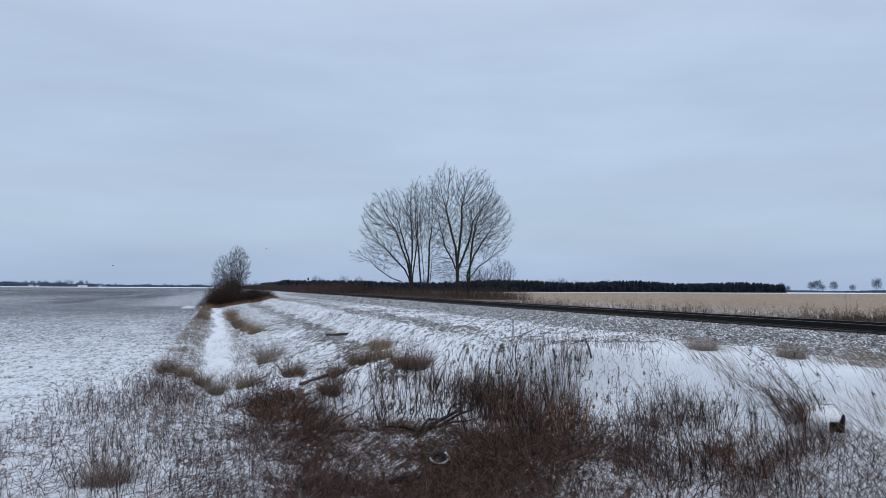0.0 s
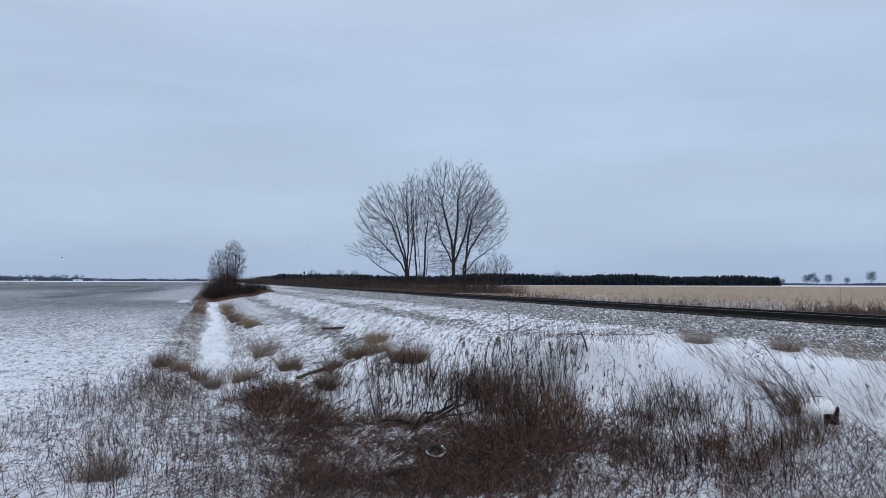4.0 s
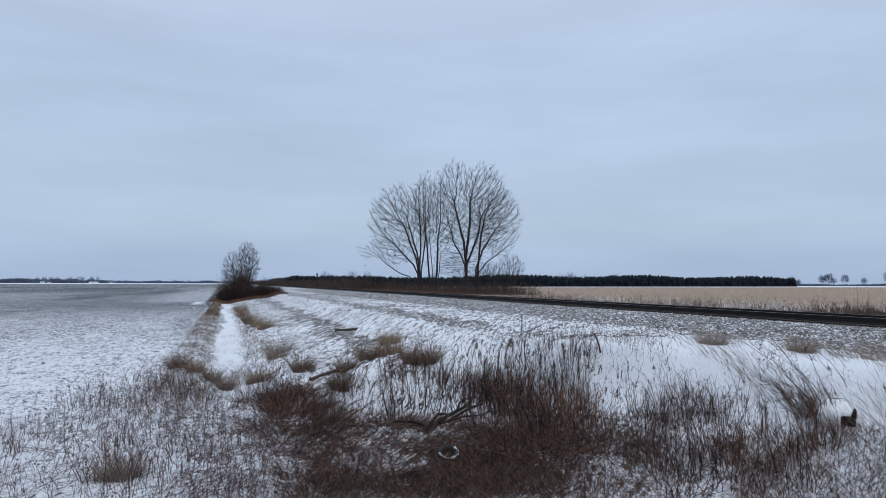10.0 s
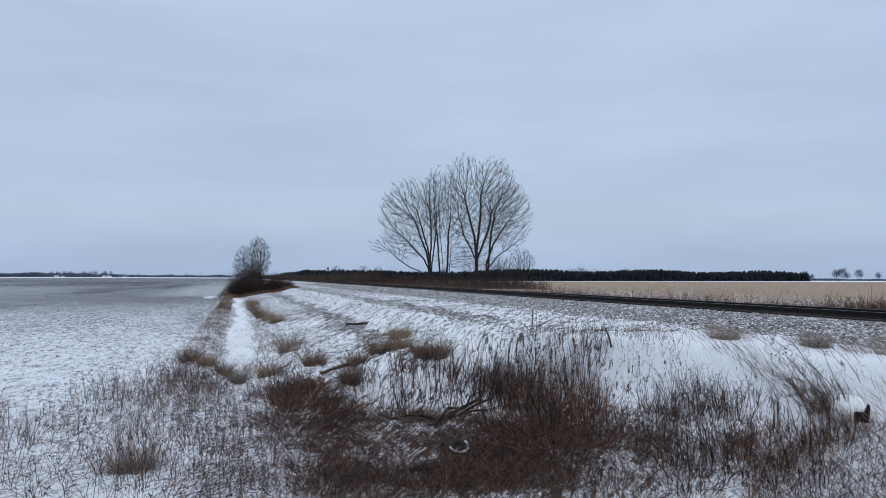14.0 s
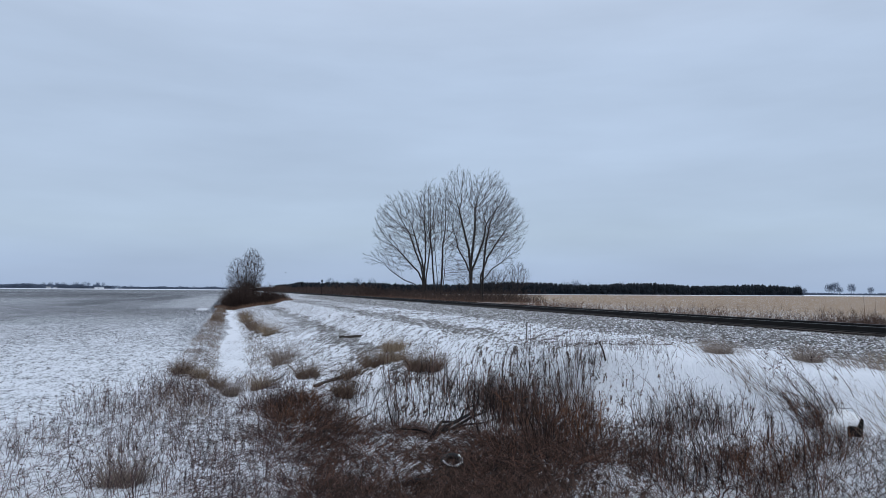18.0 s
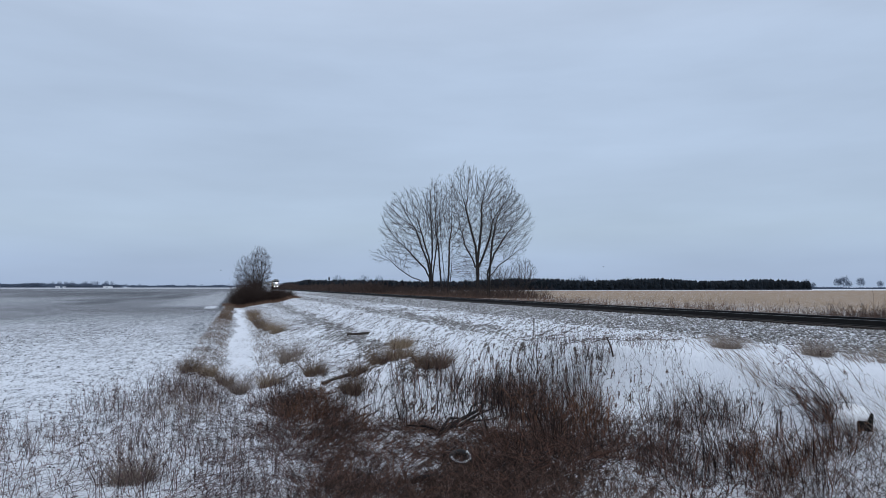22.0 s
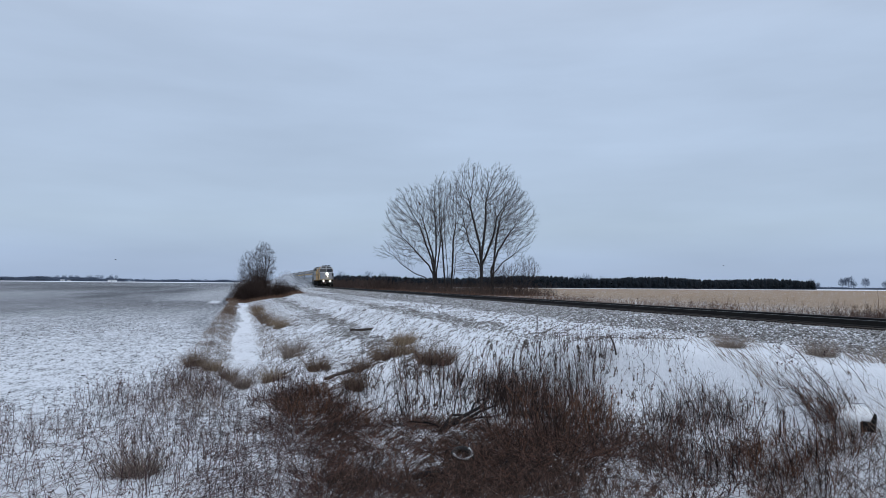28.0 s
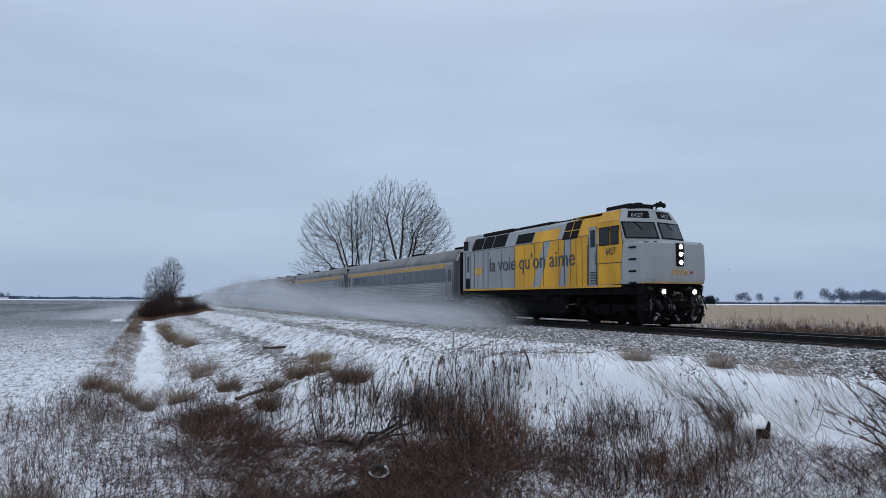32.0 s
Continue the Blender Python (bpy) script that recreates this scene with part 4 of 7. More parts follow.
def build_coach():
    """A passenger coach 25.3 m long, from y = 0 back."""
    c = holder("passenger_coach", "stainless steel passenger coach with fluted sides and a gold stripe", "railway coach", "coaches of the train")
    n = 24.95
    half = [(1.47, 0.98), (1.5, 1.1), (1.5, 3.26), (1.43, 3.52), (1.2, 3.84), (0.72, 4.08), (0.0, 4.18)]
    ring = lambda y, k=1.0: [(x * k, y, z) for x, z in half] + [(-x * k, y, z) for x, z in half[-2::-1]]
    part("body", Shape().loft([ring(0.06, 0.97), ring(0.2), ring(n - 0.2), ring(n - 0.06, 0.97)]), STEEL, c, "dull stainless steel body")
    for y in (0.08, n - 0.62):
        part("end_panel", side_plate(((y + 0.54, 0.98), (y, 0.98), (y, 3.3), (y + 0.54, 3.3)), -1.504, 0.03), SEAM, c, "dark end panel beside the gangway")
    roof = Shape()
    rr = lambda y: [(x * 1.004, y, z + 0.008) for x, z in half[2:]] + [(-x * 1.004, y, z + 0.008) for x, z in half[-2:1:-1]]
    roof.loft([rr(0.3), rr(n - 0.3)])
    part("roof", roof, ROOFING, c, "grey sooty roof", True)
    part("letterboard", side_plate(((n - 0.4, 2.94), (1.7, 2.94), (1.7, 3.2), (n - 0.4, 3.2)), -1.508, 0.012), GOLD, c, "faded gold stripe")
    band = part("window_band", side_plate(((n - 1.9, 2.03), (1.75, 2.03), (1.75, 2.92), (n - 1.9, 2.92)), -1.506, 0.01), BAND, c, "dark grey window band")
    for i in range(14):
        y = 2.2 + i * 1.46
        part("window", side_plate(((y + 1.3, 2.2), (y, 2.2), (y, 2.84), (y + 1.3, 2.84)), -1.514, 0.014), COACH_GLASS, band, "grey tinted window")
    for i in range(9):
        z = 1.13 + i * 0.105
        part("flute", [Shape().loft([[(s * 1.5, y, z), (s * 1.527, y, z + 0.025), (s * 1.527, y, z + 0.05), (s * 1.5, y, z + 0.078)] for y in (1.9, n - 1.9)]) for s in (-1, 1)], STEEL, c)
    for y in (0.75, n - 1.55):
        d = part("door", side_plate(((y + 0.85, 1.0), (y, 1.0), (y, 3.1), (y + 0.85, 3.1)), -1.512, 0.02), ROOFING, c, "grey vestibule door")
        part("door_pane", side_plate(((y + 0.65, 2.1), (y + 0.2, 2.1), (y + 0.2, 2.8), (y + 0.65, 2.8)), -1.52, 0.012), GLASS, d)
        for k in (y - 0.08, y + 0.9):
            part("handrail", Shape().rod((-1.53, k, 1.2), (-1.53, k, 2.6), 0.014, 5), BLACK, d)
    for y in (-0.22, n - 0.03):
        part("diaphragm", Shape().rbox(-1.36, 1.36, y, y + 0.25, 0.9, 3.8, 0.04), BLACK, c, "black rubber gangway")
    for y in (1.2, 9.0, 17.0):
        part("roof_vent", Shape().rbox(-0.5, 0.5, y, y + 1.6, 4.05, 4.27, 0.05), UNDER, c)
    for y0, y1 in ((5.6, 8.2), (9.0, 12.5), (13.2, 16.0), (16.6, 19.2)):
        part("equipment_box", Shape().rbox(-1.35, 1.35, y0, y1, 0.45, 1.0, 0.04), UNDER, c, "dark underfloor equipment box")
    truck(c, 2.9, 2.59, 0.46, UNDER, "dark two-axle truck")
    truck(c, n - 2.9, 2.59, 0.46, UNDER, "dark two-axle truck")
    return c


CLOUD_Y = [7.5, 10.0, 13, 18, 26, 42, 60, 80, 105, 130, 165, 200, 260]
CLOUD_TOP = [1.1, 1.4, 1.6, 1.7, 1.9, 2.6, 3.6, 4.7, 5.3, 5.5, 5.2, 4.8, 3.5]
CLOUD_THICK = [0.0, 0.3, 0.52, 0.68, 0.82, 0.9, 1.0, 1.0, 1.0, 0.95, 0.8, 0.55, 0.0]


def build_spray(y0, y1, layer):
    """Powder snow whirled up beside the wheels: one billowing veil of it, thick near the ground."""
    off, reach = ((-1.7, 1.0), (-2.25, 0.92), (-2.95, 0.75), (-3.8, 0.5), (1.8, 1.0))[layer]
    ys = np.arange(y0, y1 + 0.01, 0.5 if y0 < 60 else 1.0)
    vs = np.linspace(0, 1, 22)
    yy, vv = np.meshgrid(ys, vs, indexing="ij")
    top = np.interp(yy, CLOUD_Y, CLOUD_TOP) * reach * (0.85 + 0.3 * value_noise(yy * 0.05, yy * 0 + layer, 81))
    z = -0.45 + vv * (top + 0.4)
    x = off * (1 + 0.12 * vv) + 0.4 * (value_noise(yy * 0.15, vv * 3 + 9 * layer, 83) - 0.5)
    billow = 0.6 + 0.5 * value_noise(yy * 0.12 - vv * 1.2, vv * 2.2 + 5 * layer, 85) + 0.25 * (value_noise(yy * 0.4 - vv * 2, vv * 5 + 5 * layer, 86) - 0.5)
    billow = billow + (0.95 - billow) * step(25, 80, yy) * 0.85
    soft = np.interp(yy, CLOUD_Y, CLOUD_THICK) * np.clip((1 - vv) * (1.7 + 0.7 * step(40, 100, yy)), 0, 1) ** 1.2 * np.clip(billow, 0.4, 1.0) * step(0.0, 0.05, vv)
    ny, nv = len(ys), len(vs)
    i = (np.arange(ny - 1)[:, None] * nv + np.arange(nv - 1)[None, :]).ravel()
    me = fast_mesh("snow_spray", np.stack([x, yy, z], -1).reshape(-1, 3), np.stack([i, i + nv, i + nv + 1, i + 1], 1), True)
    me.attributes.new("soft", "FLOAT", "POINT").data.foreach_set("value", soft.astype("f").ravel())
    return me


locomotive = build_locomotive()
coaches = [build_coach()]
for i in range(5):
    coaches.append(copy_thing(coaches[0], pose(0, 0, 0)))
sprays = []
for layer in range(5):
    for y0, y1 in ((7.5, 42), (42, 105), (105, 260)):
        sprays.append(thing("snow_spray", build_spray(y0, y1, layer), SPRAY, "cloud of powder snow whirled up along the train", "snow cloud", "snow clouds along the train", "stuff"))

# ---- wood and straw ----
BARK = surface("bark", (0.036, 0.03, 0.028), 0.95, 0, 0.3, 4, 0.6, 30)
TWIG = surface("twig", (0.052, 0.04, 0.037), 0.9, 0, 0.3, 4, 0.1, 30)
SCRUB = island("scrub_twigs", (0.045, 0.03, 0.026), (0.11, 0.075, 0.062))
RUSSET = island("russet_weeds", (0.06, 0.032, 0.024), (0.27, 0.16, 0.105))
THICKET = island("thicket_twigs", (0.05, 0.031, 0.026), (0.15, 0.093, 0.073))
STUBBLE = island("corn_stubble", (0.13, 0.095, 0.065), (0.42, 0.33, 0.22))
PINE = island("pine_needles", (0.003, 0.006, 0.0095), (0.009, 0.015, 0.022))
# bare grey-brown wood with the blue haze of distance mixed into its colour
HAZED_WOOD = island("haze_tinted_wood", (0.085, 0.112, 0.16), (0.15, 0.185, 0.25))


# ---- stalks, brush and woods ----
def tubes(start, way, length, radius, bend, segs=3, sides=3, taper=0.75, jitter=None):
    """Many thin bent stalks at once: arrays of starts, directions, lengths, radii and sideways bends. Returns vertices, quads and the middle lines."""
    n = len(start)
    s = np.linspace(0, 1, segs + 1)
    line = start[:, None, :] + (way[:, None, :] * s[None, :, None] + bend[:, None, :] * (s ** 2)[None, :, None]) * length[:, None, None]
    if jitter is not None:
        line = line + np.cumsum(jitter, 1) * (length / segs)[:, None, None]
    ref = np.where(np.abs(way[:, 2:3]) < 0.9, np.array([[0, 0, 1.0]]), np.array([[1.0, 0, 0]]))
    u = np.cross(way, ref)
    u /= np.linalg.norm(u, axis=1, keepdims=True) + 1e-9
    w = np.cross(way, u)
    ang = 2 * np.pi * np.arange(sides) / sides
    off = u[:, None, :] * np.cos(ang)[None, :, None] + w[:, None, :] * np.sin(ang)[None, :, None]
    rad = radius[:, None] * (1 - taper * s[None, :])
    v = line[:, :, None, :] + off[:, None, :, :] * rad[:, :, None, None]
    base = (np.arange(n) * (segs + 1) * sides)[:, None, None]
    r, k = np.arange(segs)[None, :, None], np.arange(sides)[None, None, :]
    k2 = (k + 1) % sides
    q = np.stack([base + r * sides + k, base + r * sides + k2, base + (r + 1) * sides + k2, base + (r + 1) * sides + k], -1)
    return v.reshape(-1, 3), q.reshape(-1, 4), line


def gather(pieces):
    vs, qs, o = [], [], 0
    for v, q in pieces:
        vs.append(v)
        qs.append(q + o)
        o += len(v)
    return np.concatenate(vs), np.concatenate(qs)


def flakes(centre, size, rng, flat=0.0):
    """Small four-cornered leaves or seed heads round given points."""
    n = len(centre)
    a = rng.normal(0, 1, (n, 3))
    a /= np.linalg.norm(a, axis=1, keepdims=True)
    b = np.cross(a, rng.normal(0, 1, (n, 3)))
    b /= np.linalg.norm(b, axis=1, keepdims=True) + 1e-9
    s = (size * rng.uniform(0.5, 1.4, n))[:, None]
    v = np.stack([centre + a * s, centre + b * s * 0.55, centre - a * s, centre - b * s * 0.55], 1)
    return v.reshape(-1, 3), np.arange(4 * n).reshape(-1, 4)


def brush(rng, stems, height, radius, spread_r, lean, twigs, twig_len, leaves=0, leaf=0.02, arch=0.0, segs=4, wiggle=0.0, dome=0.0, fork=0.55, bow=(0, 0, 0)):
    """The stems, twigs and leaves of one shrub round the origin, as three meshes' arrays."""
    a = rng.uniform(0, 2 * np.pi, stems)
    d = np.sqrt(rng.random(stems)) * spread_r
    out = np.stack([np.cos(a), np.sin(a), np.zeros(stems)], 1)
    start = out * d[:, None] - np.array([0, 0, 0.12])
    way = unit(out * (rng.random(stems) * lean)[:, None] + rng.normal(0, 0.1, (stems, 3)) * [1, 1, 0] + [0, 0, 1] + np.array(bow))
    length = height * rng.uniform(0.45, 1.1, stems)
    if dome:
        length = height * rng.uniform(0.75, 1.0, stems) * np.maximum(0.12, np.sqrt(np.clip(1 - (d / spread_r * dome) ** 2, 0, 1)))
    jit = rng.normal(0, 1, (stems, segs + 1, 3)) * wiggle * np.linspace(0, 1, segs + 1)[None, :, None] if wiggle else None
    bend = rng.normal(0, 0.12, (stems, 3)) + out * arch - np.array([0, 0, 1.0]) * (arch * 0.75)
    v, q, line = tubes(start, way, length, radius * rng.uniform(0.6, 1.4, stems), bend, segs, jitter=jit)
    pick = rng.integers(0, stems, twigs)
    t = rng.uniform(0.25, 1.0, twigs) * segs
    i = np.minimum(t.astype(int), segs - 1)
    p = line[pick, i] + (line[pick, i + 1] - line[pick, i]) * (t - i)[:, None]
    along = unit(line[pick, i + 1] - line[pick, i])
    tw = unit(along + rng.normal(0, fork, (twigs, 3)))
    v2, q2, line2 = tubes(p, tw, twig_len * rng.uniform(0.4, 1.2, twigs), radius * 0.55 * rng.uniform(0.7, 1.2, twigs), rng.normal(0, 0.12 + wiggle, (twigs, 3)), 2)
    third = None
    if leaves:
        j = rng.integers(0, twigs, leaves)
        third = flakes(line2[j, rng.integers(0, 3, leaves)] + rng.normal(0, 0.015, (leaves, 3)), leaf, rng)
    return (v, q), (v2, q2), third


def inside(poly, x, y):
    """Which points lie in a polygon of the plan."""
    hit = np.zeros(len(x), bool)
    for (ax, ay), (bx, by) in zip(poly, poly[1:] + poly[:1]):
        cross = ((ay > y) != (by > y)) & (x < (bx - ax) * (y - ay) / (by - ay + 1e-12) + ax)
        hit ^= cross
    return hit


def scatter(rng, poly, count):
    px, py = [p[0] for p in poly], [p[1] for p in poly]
    xs, ys = [], []
    while sum(map(len, xs)) < count:
        x, y = rng.uniform(min(px), max(px), count), rng.uniform(min(py), max(py), count)
        k = inside(poly, x, y)
        xs.append(x[k])
        ys.append(y[k])
    return np.concatenate(xs)[:count], np.concatenate(ys)[:count]


def stalk_field(name, rng, x, y, height, radius, material, label, category, lean=(0, 0), wild=0.15, heads=0.0, head=0.012, arch=0.15, segs=3, twigs=0):
    """Uncountable stalks standing on the ground, as one mesh."""
    n = len(x)
    start = np.stack([x, y, land(x, y) - 0.05], 1)
    way = unit(np.stack([rng.normal(lean[0], wild, n), rng.normal(lean[1], wild, n), np.ones(n)], 1))
    h = height * rng.uniform(0.5, 1.2, n)
    bend = rng.normal(0, arch, (n, 3)) * [1, 1, 0.4] - np.array([0, 0, arch * 0.6])
    v, q, line = tubes(start, way, h, radius * rng.uniform(0.6, 1.3, n), bend, segs)
    pieces = [(v, q)]
    if twigs:
        j = rng.integers(0, n, n * twigs)
        i = rng.integers(1, segs + 1, n * twigs)
        p = line[j, i]
        tv, tq, _ = tubes(p, unit(rng.normal(0, 0.6, (len(j), 3)) + [0, 0, 1]), h[j] * rng.uniform(0.12, 0.3, len(j)), np.full(len(j), radius * 0.55), rng.normal(0, 0.15, (len(j), 3)), 2)
        pieces.append((tv, tq))
    if heads:
        k = rng.random(n) < heads
        tip = np.repeat(line[k, -1], 4, 0)
        pieces.append(flakes(tip + rng.normal(0, head * 1.4, tip.shape), head, rng))
    return thing(name, fast_mesh(name, *gather(pieces)), material, label, category, kind="stuff")


# ---- bare trees ----
def in_clouds(rng, clouds, count):
    """Points spread through some ellipsoids, thicker towards their shells. clouds: centre x, y, z and half sizes."""
    c = np.array(clouds, float)
    w = c[:, 3] * c[:, 4] * c[:, 5]
    i = rng.choice(len(c), count, p=w / w.sum())
    return c[i, :3] + unit(rng.normal(0, 1, (count, 3))) * (rng.random((count, 1)) ** 0.38) * c[i, 3:]


def reach_for_light(rng, stems, goals, stride, reach, kill, up):
    """Limbs that grow step by step from the stems towards the goals about them. Returns points, parents and headings."""
    pos, parent, way = [], [], []
    for line in stems:
        last = -1
        for a, b in zip(line, line[1:]):
            a, b = np.array(a, float), np.array(b, float)
            n = max(1, int(np.linalg.norm(b - a) / stride))
            for q in range(n):
                pos.append(a + (b - a) * q / n + rng.normal(0, 0.06 * stride, 3) * (q + (last >= 0) > 0))
                parent.append(last)
                way.append((b - a) / np.linalg.norm(b - a))
                last = len(pos) - 1
    heart = np.array([0, 0, 0.25 * goals[:, 2].max()])
    near, dist = np.zeros(len(goals), int), np.full(len(goals), 1e9)

    def meet(first):
        nonlocal near, dist
        p = np.array(pos[first:])
        d = np.linalg.norm(goals[:, None, :] - p[None], axis=2)
        k = d.argmin(1)
        m = d[np.arange(len(goals)), k]
        better = m < dist
        near, dist = np.where(better, k + first, near), np.where(better, m, dist)

    meet(0)
    sprouts = {}
    for _ in range(120):
        alive = (dist < reach) & (dist > kill)
        if not alive.any():
            break
        first = len(pos)
        pull = goals[alive] - np.array(pos)[near[alive]]
        pull /= np.linalg.norm(pull, axis=1, keepdims=True)
        for node in np.unique(near[alive]):
            if sprouts.get(node, 0) > 3:
                continue
            d = pull[near[alive] == node].mean(0) + np.array([0, 0, up]) + 0.6 * way[node] + 0.3 * (pos[node] - heart) / (np.linalg.norm(pos[node] - heart) + 1e-9) + rng.normal(0, 0.08, 3)
            d /= np.linalg.norm(d) + 1e-9
            sprouts[node] = sprouts.get(node, 0) + 1
            pos.append(pos[node] + d * stride)
            parent.append(int(node))
            way.append(d)
        if len(pos) == first:
            break
        keep = dist > kill
        goals, near, dist = goals[keep], near[keep], dist[keep]
        if not len(goals):
            break
        meet(first)
    return pos, parent, way


def bare_tree(x, y, stems, clouds, goals, seed, label, stride=0.4, reach=6.0, kill=0.55, up=0.12, tip=0.0135, power=2.15, twigs=1.3, twig_len=0.7, twig_r=0.0105, group=""):
    """A leafless tree: stems are lines from the ground up, clouds the room that its crown fills, all in the plan's metres."""
    rng = np.random.default_rng(seed)
    base = np.array([x, y, land_z(x, y) - 0.1])
    stems = [[np.array(p, float) - base for p in line] for line in stems]
    clouds = [(c[0] - x, c[1] - y, c[2] - base[2], *c[3:]) for c in clouds]
    pos, parent, way = reach_for_light(rng, stems, in_clouds(rng, clouds, goals), stride, reach, kill, up)
    n = len(pos)
    flow, main = np.zeros(n), [-1] * n
    for i in range(n - 1, -1, -1):
        flow[i] = max(flow[i], tip ** power)
        if parent[i] >= 0:
            j = parent[i]
            if main[j] < 0 or flow[i] > flow[main[j]]:
                main[j] = i
            flow[j] += flow[i]
    r = flow ** (1 / power)
    wood, limbs = Shape(), Shape()
    for i in range(n):
        if parent[i] >= 0 and main[parent[i]] == i:
            continue
        chain = [i]
        while main[chain[-1]] >= 0:
            chain.append(main[chain[-1]])
        pts, rad = [tuple(pos[k]) for k in chain], [float(r[k]) for k in chain]
        if parent[i] >= 0:
            pts, rad = [tuple(pos[parent[i]])] + pts, [rad[0]] + rad
        elif len(rad) > 2:
            rad[0] *= 1.35
        if len(pts) > 1:
            thick = rad[0] > 0.07
            (wood if thick else limbs).tube(pts, rad, 7 if rad[0] > 0.15 else 5 if thick else 3)
    thin = np.array([i for i in range(n) if r[i] < 0.034 and parent[i] >= 0])
    pick = rng.choice(thin, int(len(thin) * twigs))
    start, lead = np.array(pos)[pick], np.array(way)[pick]
    lead = lead + 0.7 * unit(start - [0, 0, 0.25 * start[:, 2].max()])
    v, q, line = tubes(start, unit(lead + rng.normal(0, 0.5, lead.shape) + [0, 0, 0.12]), twig_len * rng.uniform(0.35, 1.25, len(pick)), np.full(len(pick), twig_r), rng.normal(0, 0.16, lead.shape), 2, 3, 0.5)
    j = rng.integers(0, len(pick), len(pick))
    v2, q2, _ = tubes(line[j, 1], unit(lead[j] + rng.normal(0, 0.7, lead.shape) + [0, 0, 0.1]), twig_len * rng.uniform(0.2, 0.6, len(j)), np.full(len(j), twig_r * 0.8), rng.normal(0, 0.16, lead.shape), 1, 3, 0.4)
    t = holder("bare_tree", label, "tree", group, m=Matrix.Translation(base))
    part("trunk", wood, BARK, t, "dark furrowed trunk and limbs", True)
    part("limb_mass", limbs, TWIG, t, "slender dark branches", True)["kind"] = "stuff"
    part("crown", fast_mesh("crown", *gather([(v, q), (v2, q2)])), TWIG, t, "fine leafless twigs")
    return t


G = "bare trees beside the line"


def splay(x, y, legs):
    """Stems that rise from one foot: for each, where it stands off the foot, and its lean and height to the first and second bend."""
    return [[(x + dx, y + dy, -1.2), (x + dx + a * h * 0.45, y + dy * 1.5, -1.2 + h * 0.45), (x + dx + a * h + b * h * 0.25, y + dy * 3, -1.2 + h)] for dx, dy, a, b, h in legs]


def limb(x, y, rise, *bends):
    """A stem that stands upright to a height and then bends through the given offsets."""
    return [(x, y, -1.2), (x, y, rise * 0.5), (x - 0.02, y, rise)] + [(x + dx, y + dy, rise + dz) for dx, dy, dz in bends]


bare_tree(33, 120, [limb(32.7, 120, 1.2, (-1.6, -0.3, 0.9), (-3.6, -0.6, 1.6), (-6.2, -0.8, 3.4)), limb(32.8, 119.8, 2.6, (-0.9, 0, 1.7), (-2.6, 0.2, 3.4), (-4.6, 0.3, 5.6)), limb(32.95, 120.2, 3.4, (-0.5, -0.4, 2.0), (-1.7, -0.8, 4.6), (-3.0, -1.2, 8.0)),
                    limb(33.05, 119.9, 3.8, (-0.2, 0.4, 2.2), (-0.9, 1.0, 5.0), (-1.8, 1.6, 8.6)), limb(33.2, 120.1, 4.2, (0.1, -0.3, 2.6), (-0.1, -0.8, 6.0), (-0.4, -1.0, 9.4)), limb(33.45, 120.0, 3.0, (0.4, 0.2, 2.6), (0.9, 0.4, 6.0), (1.0, 0.6, 10.0))],
          [(29.9, 120, 11.6, 6.0, 5.2, 6.8), (25.2, 119, 6.4, 3.2, 2.2, 1.7), (33.8, 120.5, 13.0, 2.8, 3.8, 6.6), (29.6, 120, 6.2, 4.2, 3.0, 2.4)], 6200, 1, "many-stemmed bare poplar with a low leaning limb", group=G)
bare_tree(36.4, 122, splay(36.4, 122, [(-0.6, 0, -0.08, 0, 11.0), (0.0, 0.4, -0.02, -0.1, 10.0), (0.3, -0.2, 0.05, -0.1, 11.0), (0.7, 0.2, 0.1, 0.0, 8.0)]),
          [(35.1, 122, 14.2, 2.8, 3.2, 7.0), (37.6, 121, 12.6, 2.8, 3.0, 7.0), (38.4, 121, 4.6, 4.6, 2.4, 2.2)], 3700, 2, "slim bare poplar of straight stems in dry grass", group=G)
bare_tree(41.2, 118, [limb(41.15, 118, 5.2, (-0.3, 0, 3.0), (-1.2, 0.1, 6.4), (-2.2, 0.2, 10.5)), limb(41.3, 118.1, 6.0, (0.4, 0.2, 2.6), (0.9, 0.5, 6.0), (1.0, 0.8, 10.0)), limb(41.2, 117.9, 3.6, (-1.0, -0.4, 2.2), (-2.6, -0.8, 4.6), (-3.6, -1.0, 8.0)), limb(41.35, 118, 4.4, (0.9, -0.3, 2.2), (2.0, -0.6, 5.4), (2.6, -0.8, 9.0))],
          [(39.0, 118, 15.2, 4.2, 4.8, 7.9), (44.4, 118, 15.0, 4.8, 5.2, 7.8), (41.0, 118, 9.0, 4.6, 4.0, 3.6), (41.6, 118, 5.0, 4.0, 2.6, 2.0)], 6200, 4, "largest bare poplar with a thick dark trunk", tip=0.0145, group=G)
bare_tree(43.6, 119, [[(43.6, 119, -1.2), (43.5, 119, 3.6), (44.8, 119, 7.0), (47.0, 119, 10.4)], [(43.8, 119, -1.0), (43.9, 119, 4.0), (44.4, 119, 9.0), (45.2, 119, 13)], [(43.6, 119, 2.4), (45.4, 118.4, 4.8), (47.8, 118, 6.6)]],
          [(47.4, 119, 12.2, 4.8, 4.4, 6.4), (44.0, 119, 12.0, 2.0, 3.0, 5.5), (47.6, 119, 7.0, 2.5, 2.4, 1.8)], 3900, 5, "bare poplar leaning outward over dry grass", group=G)
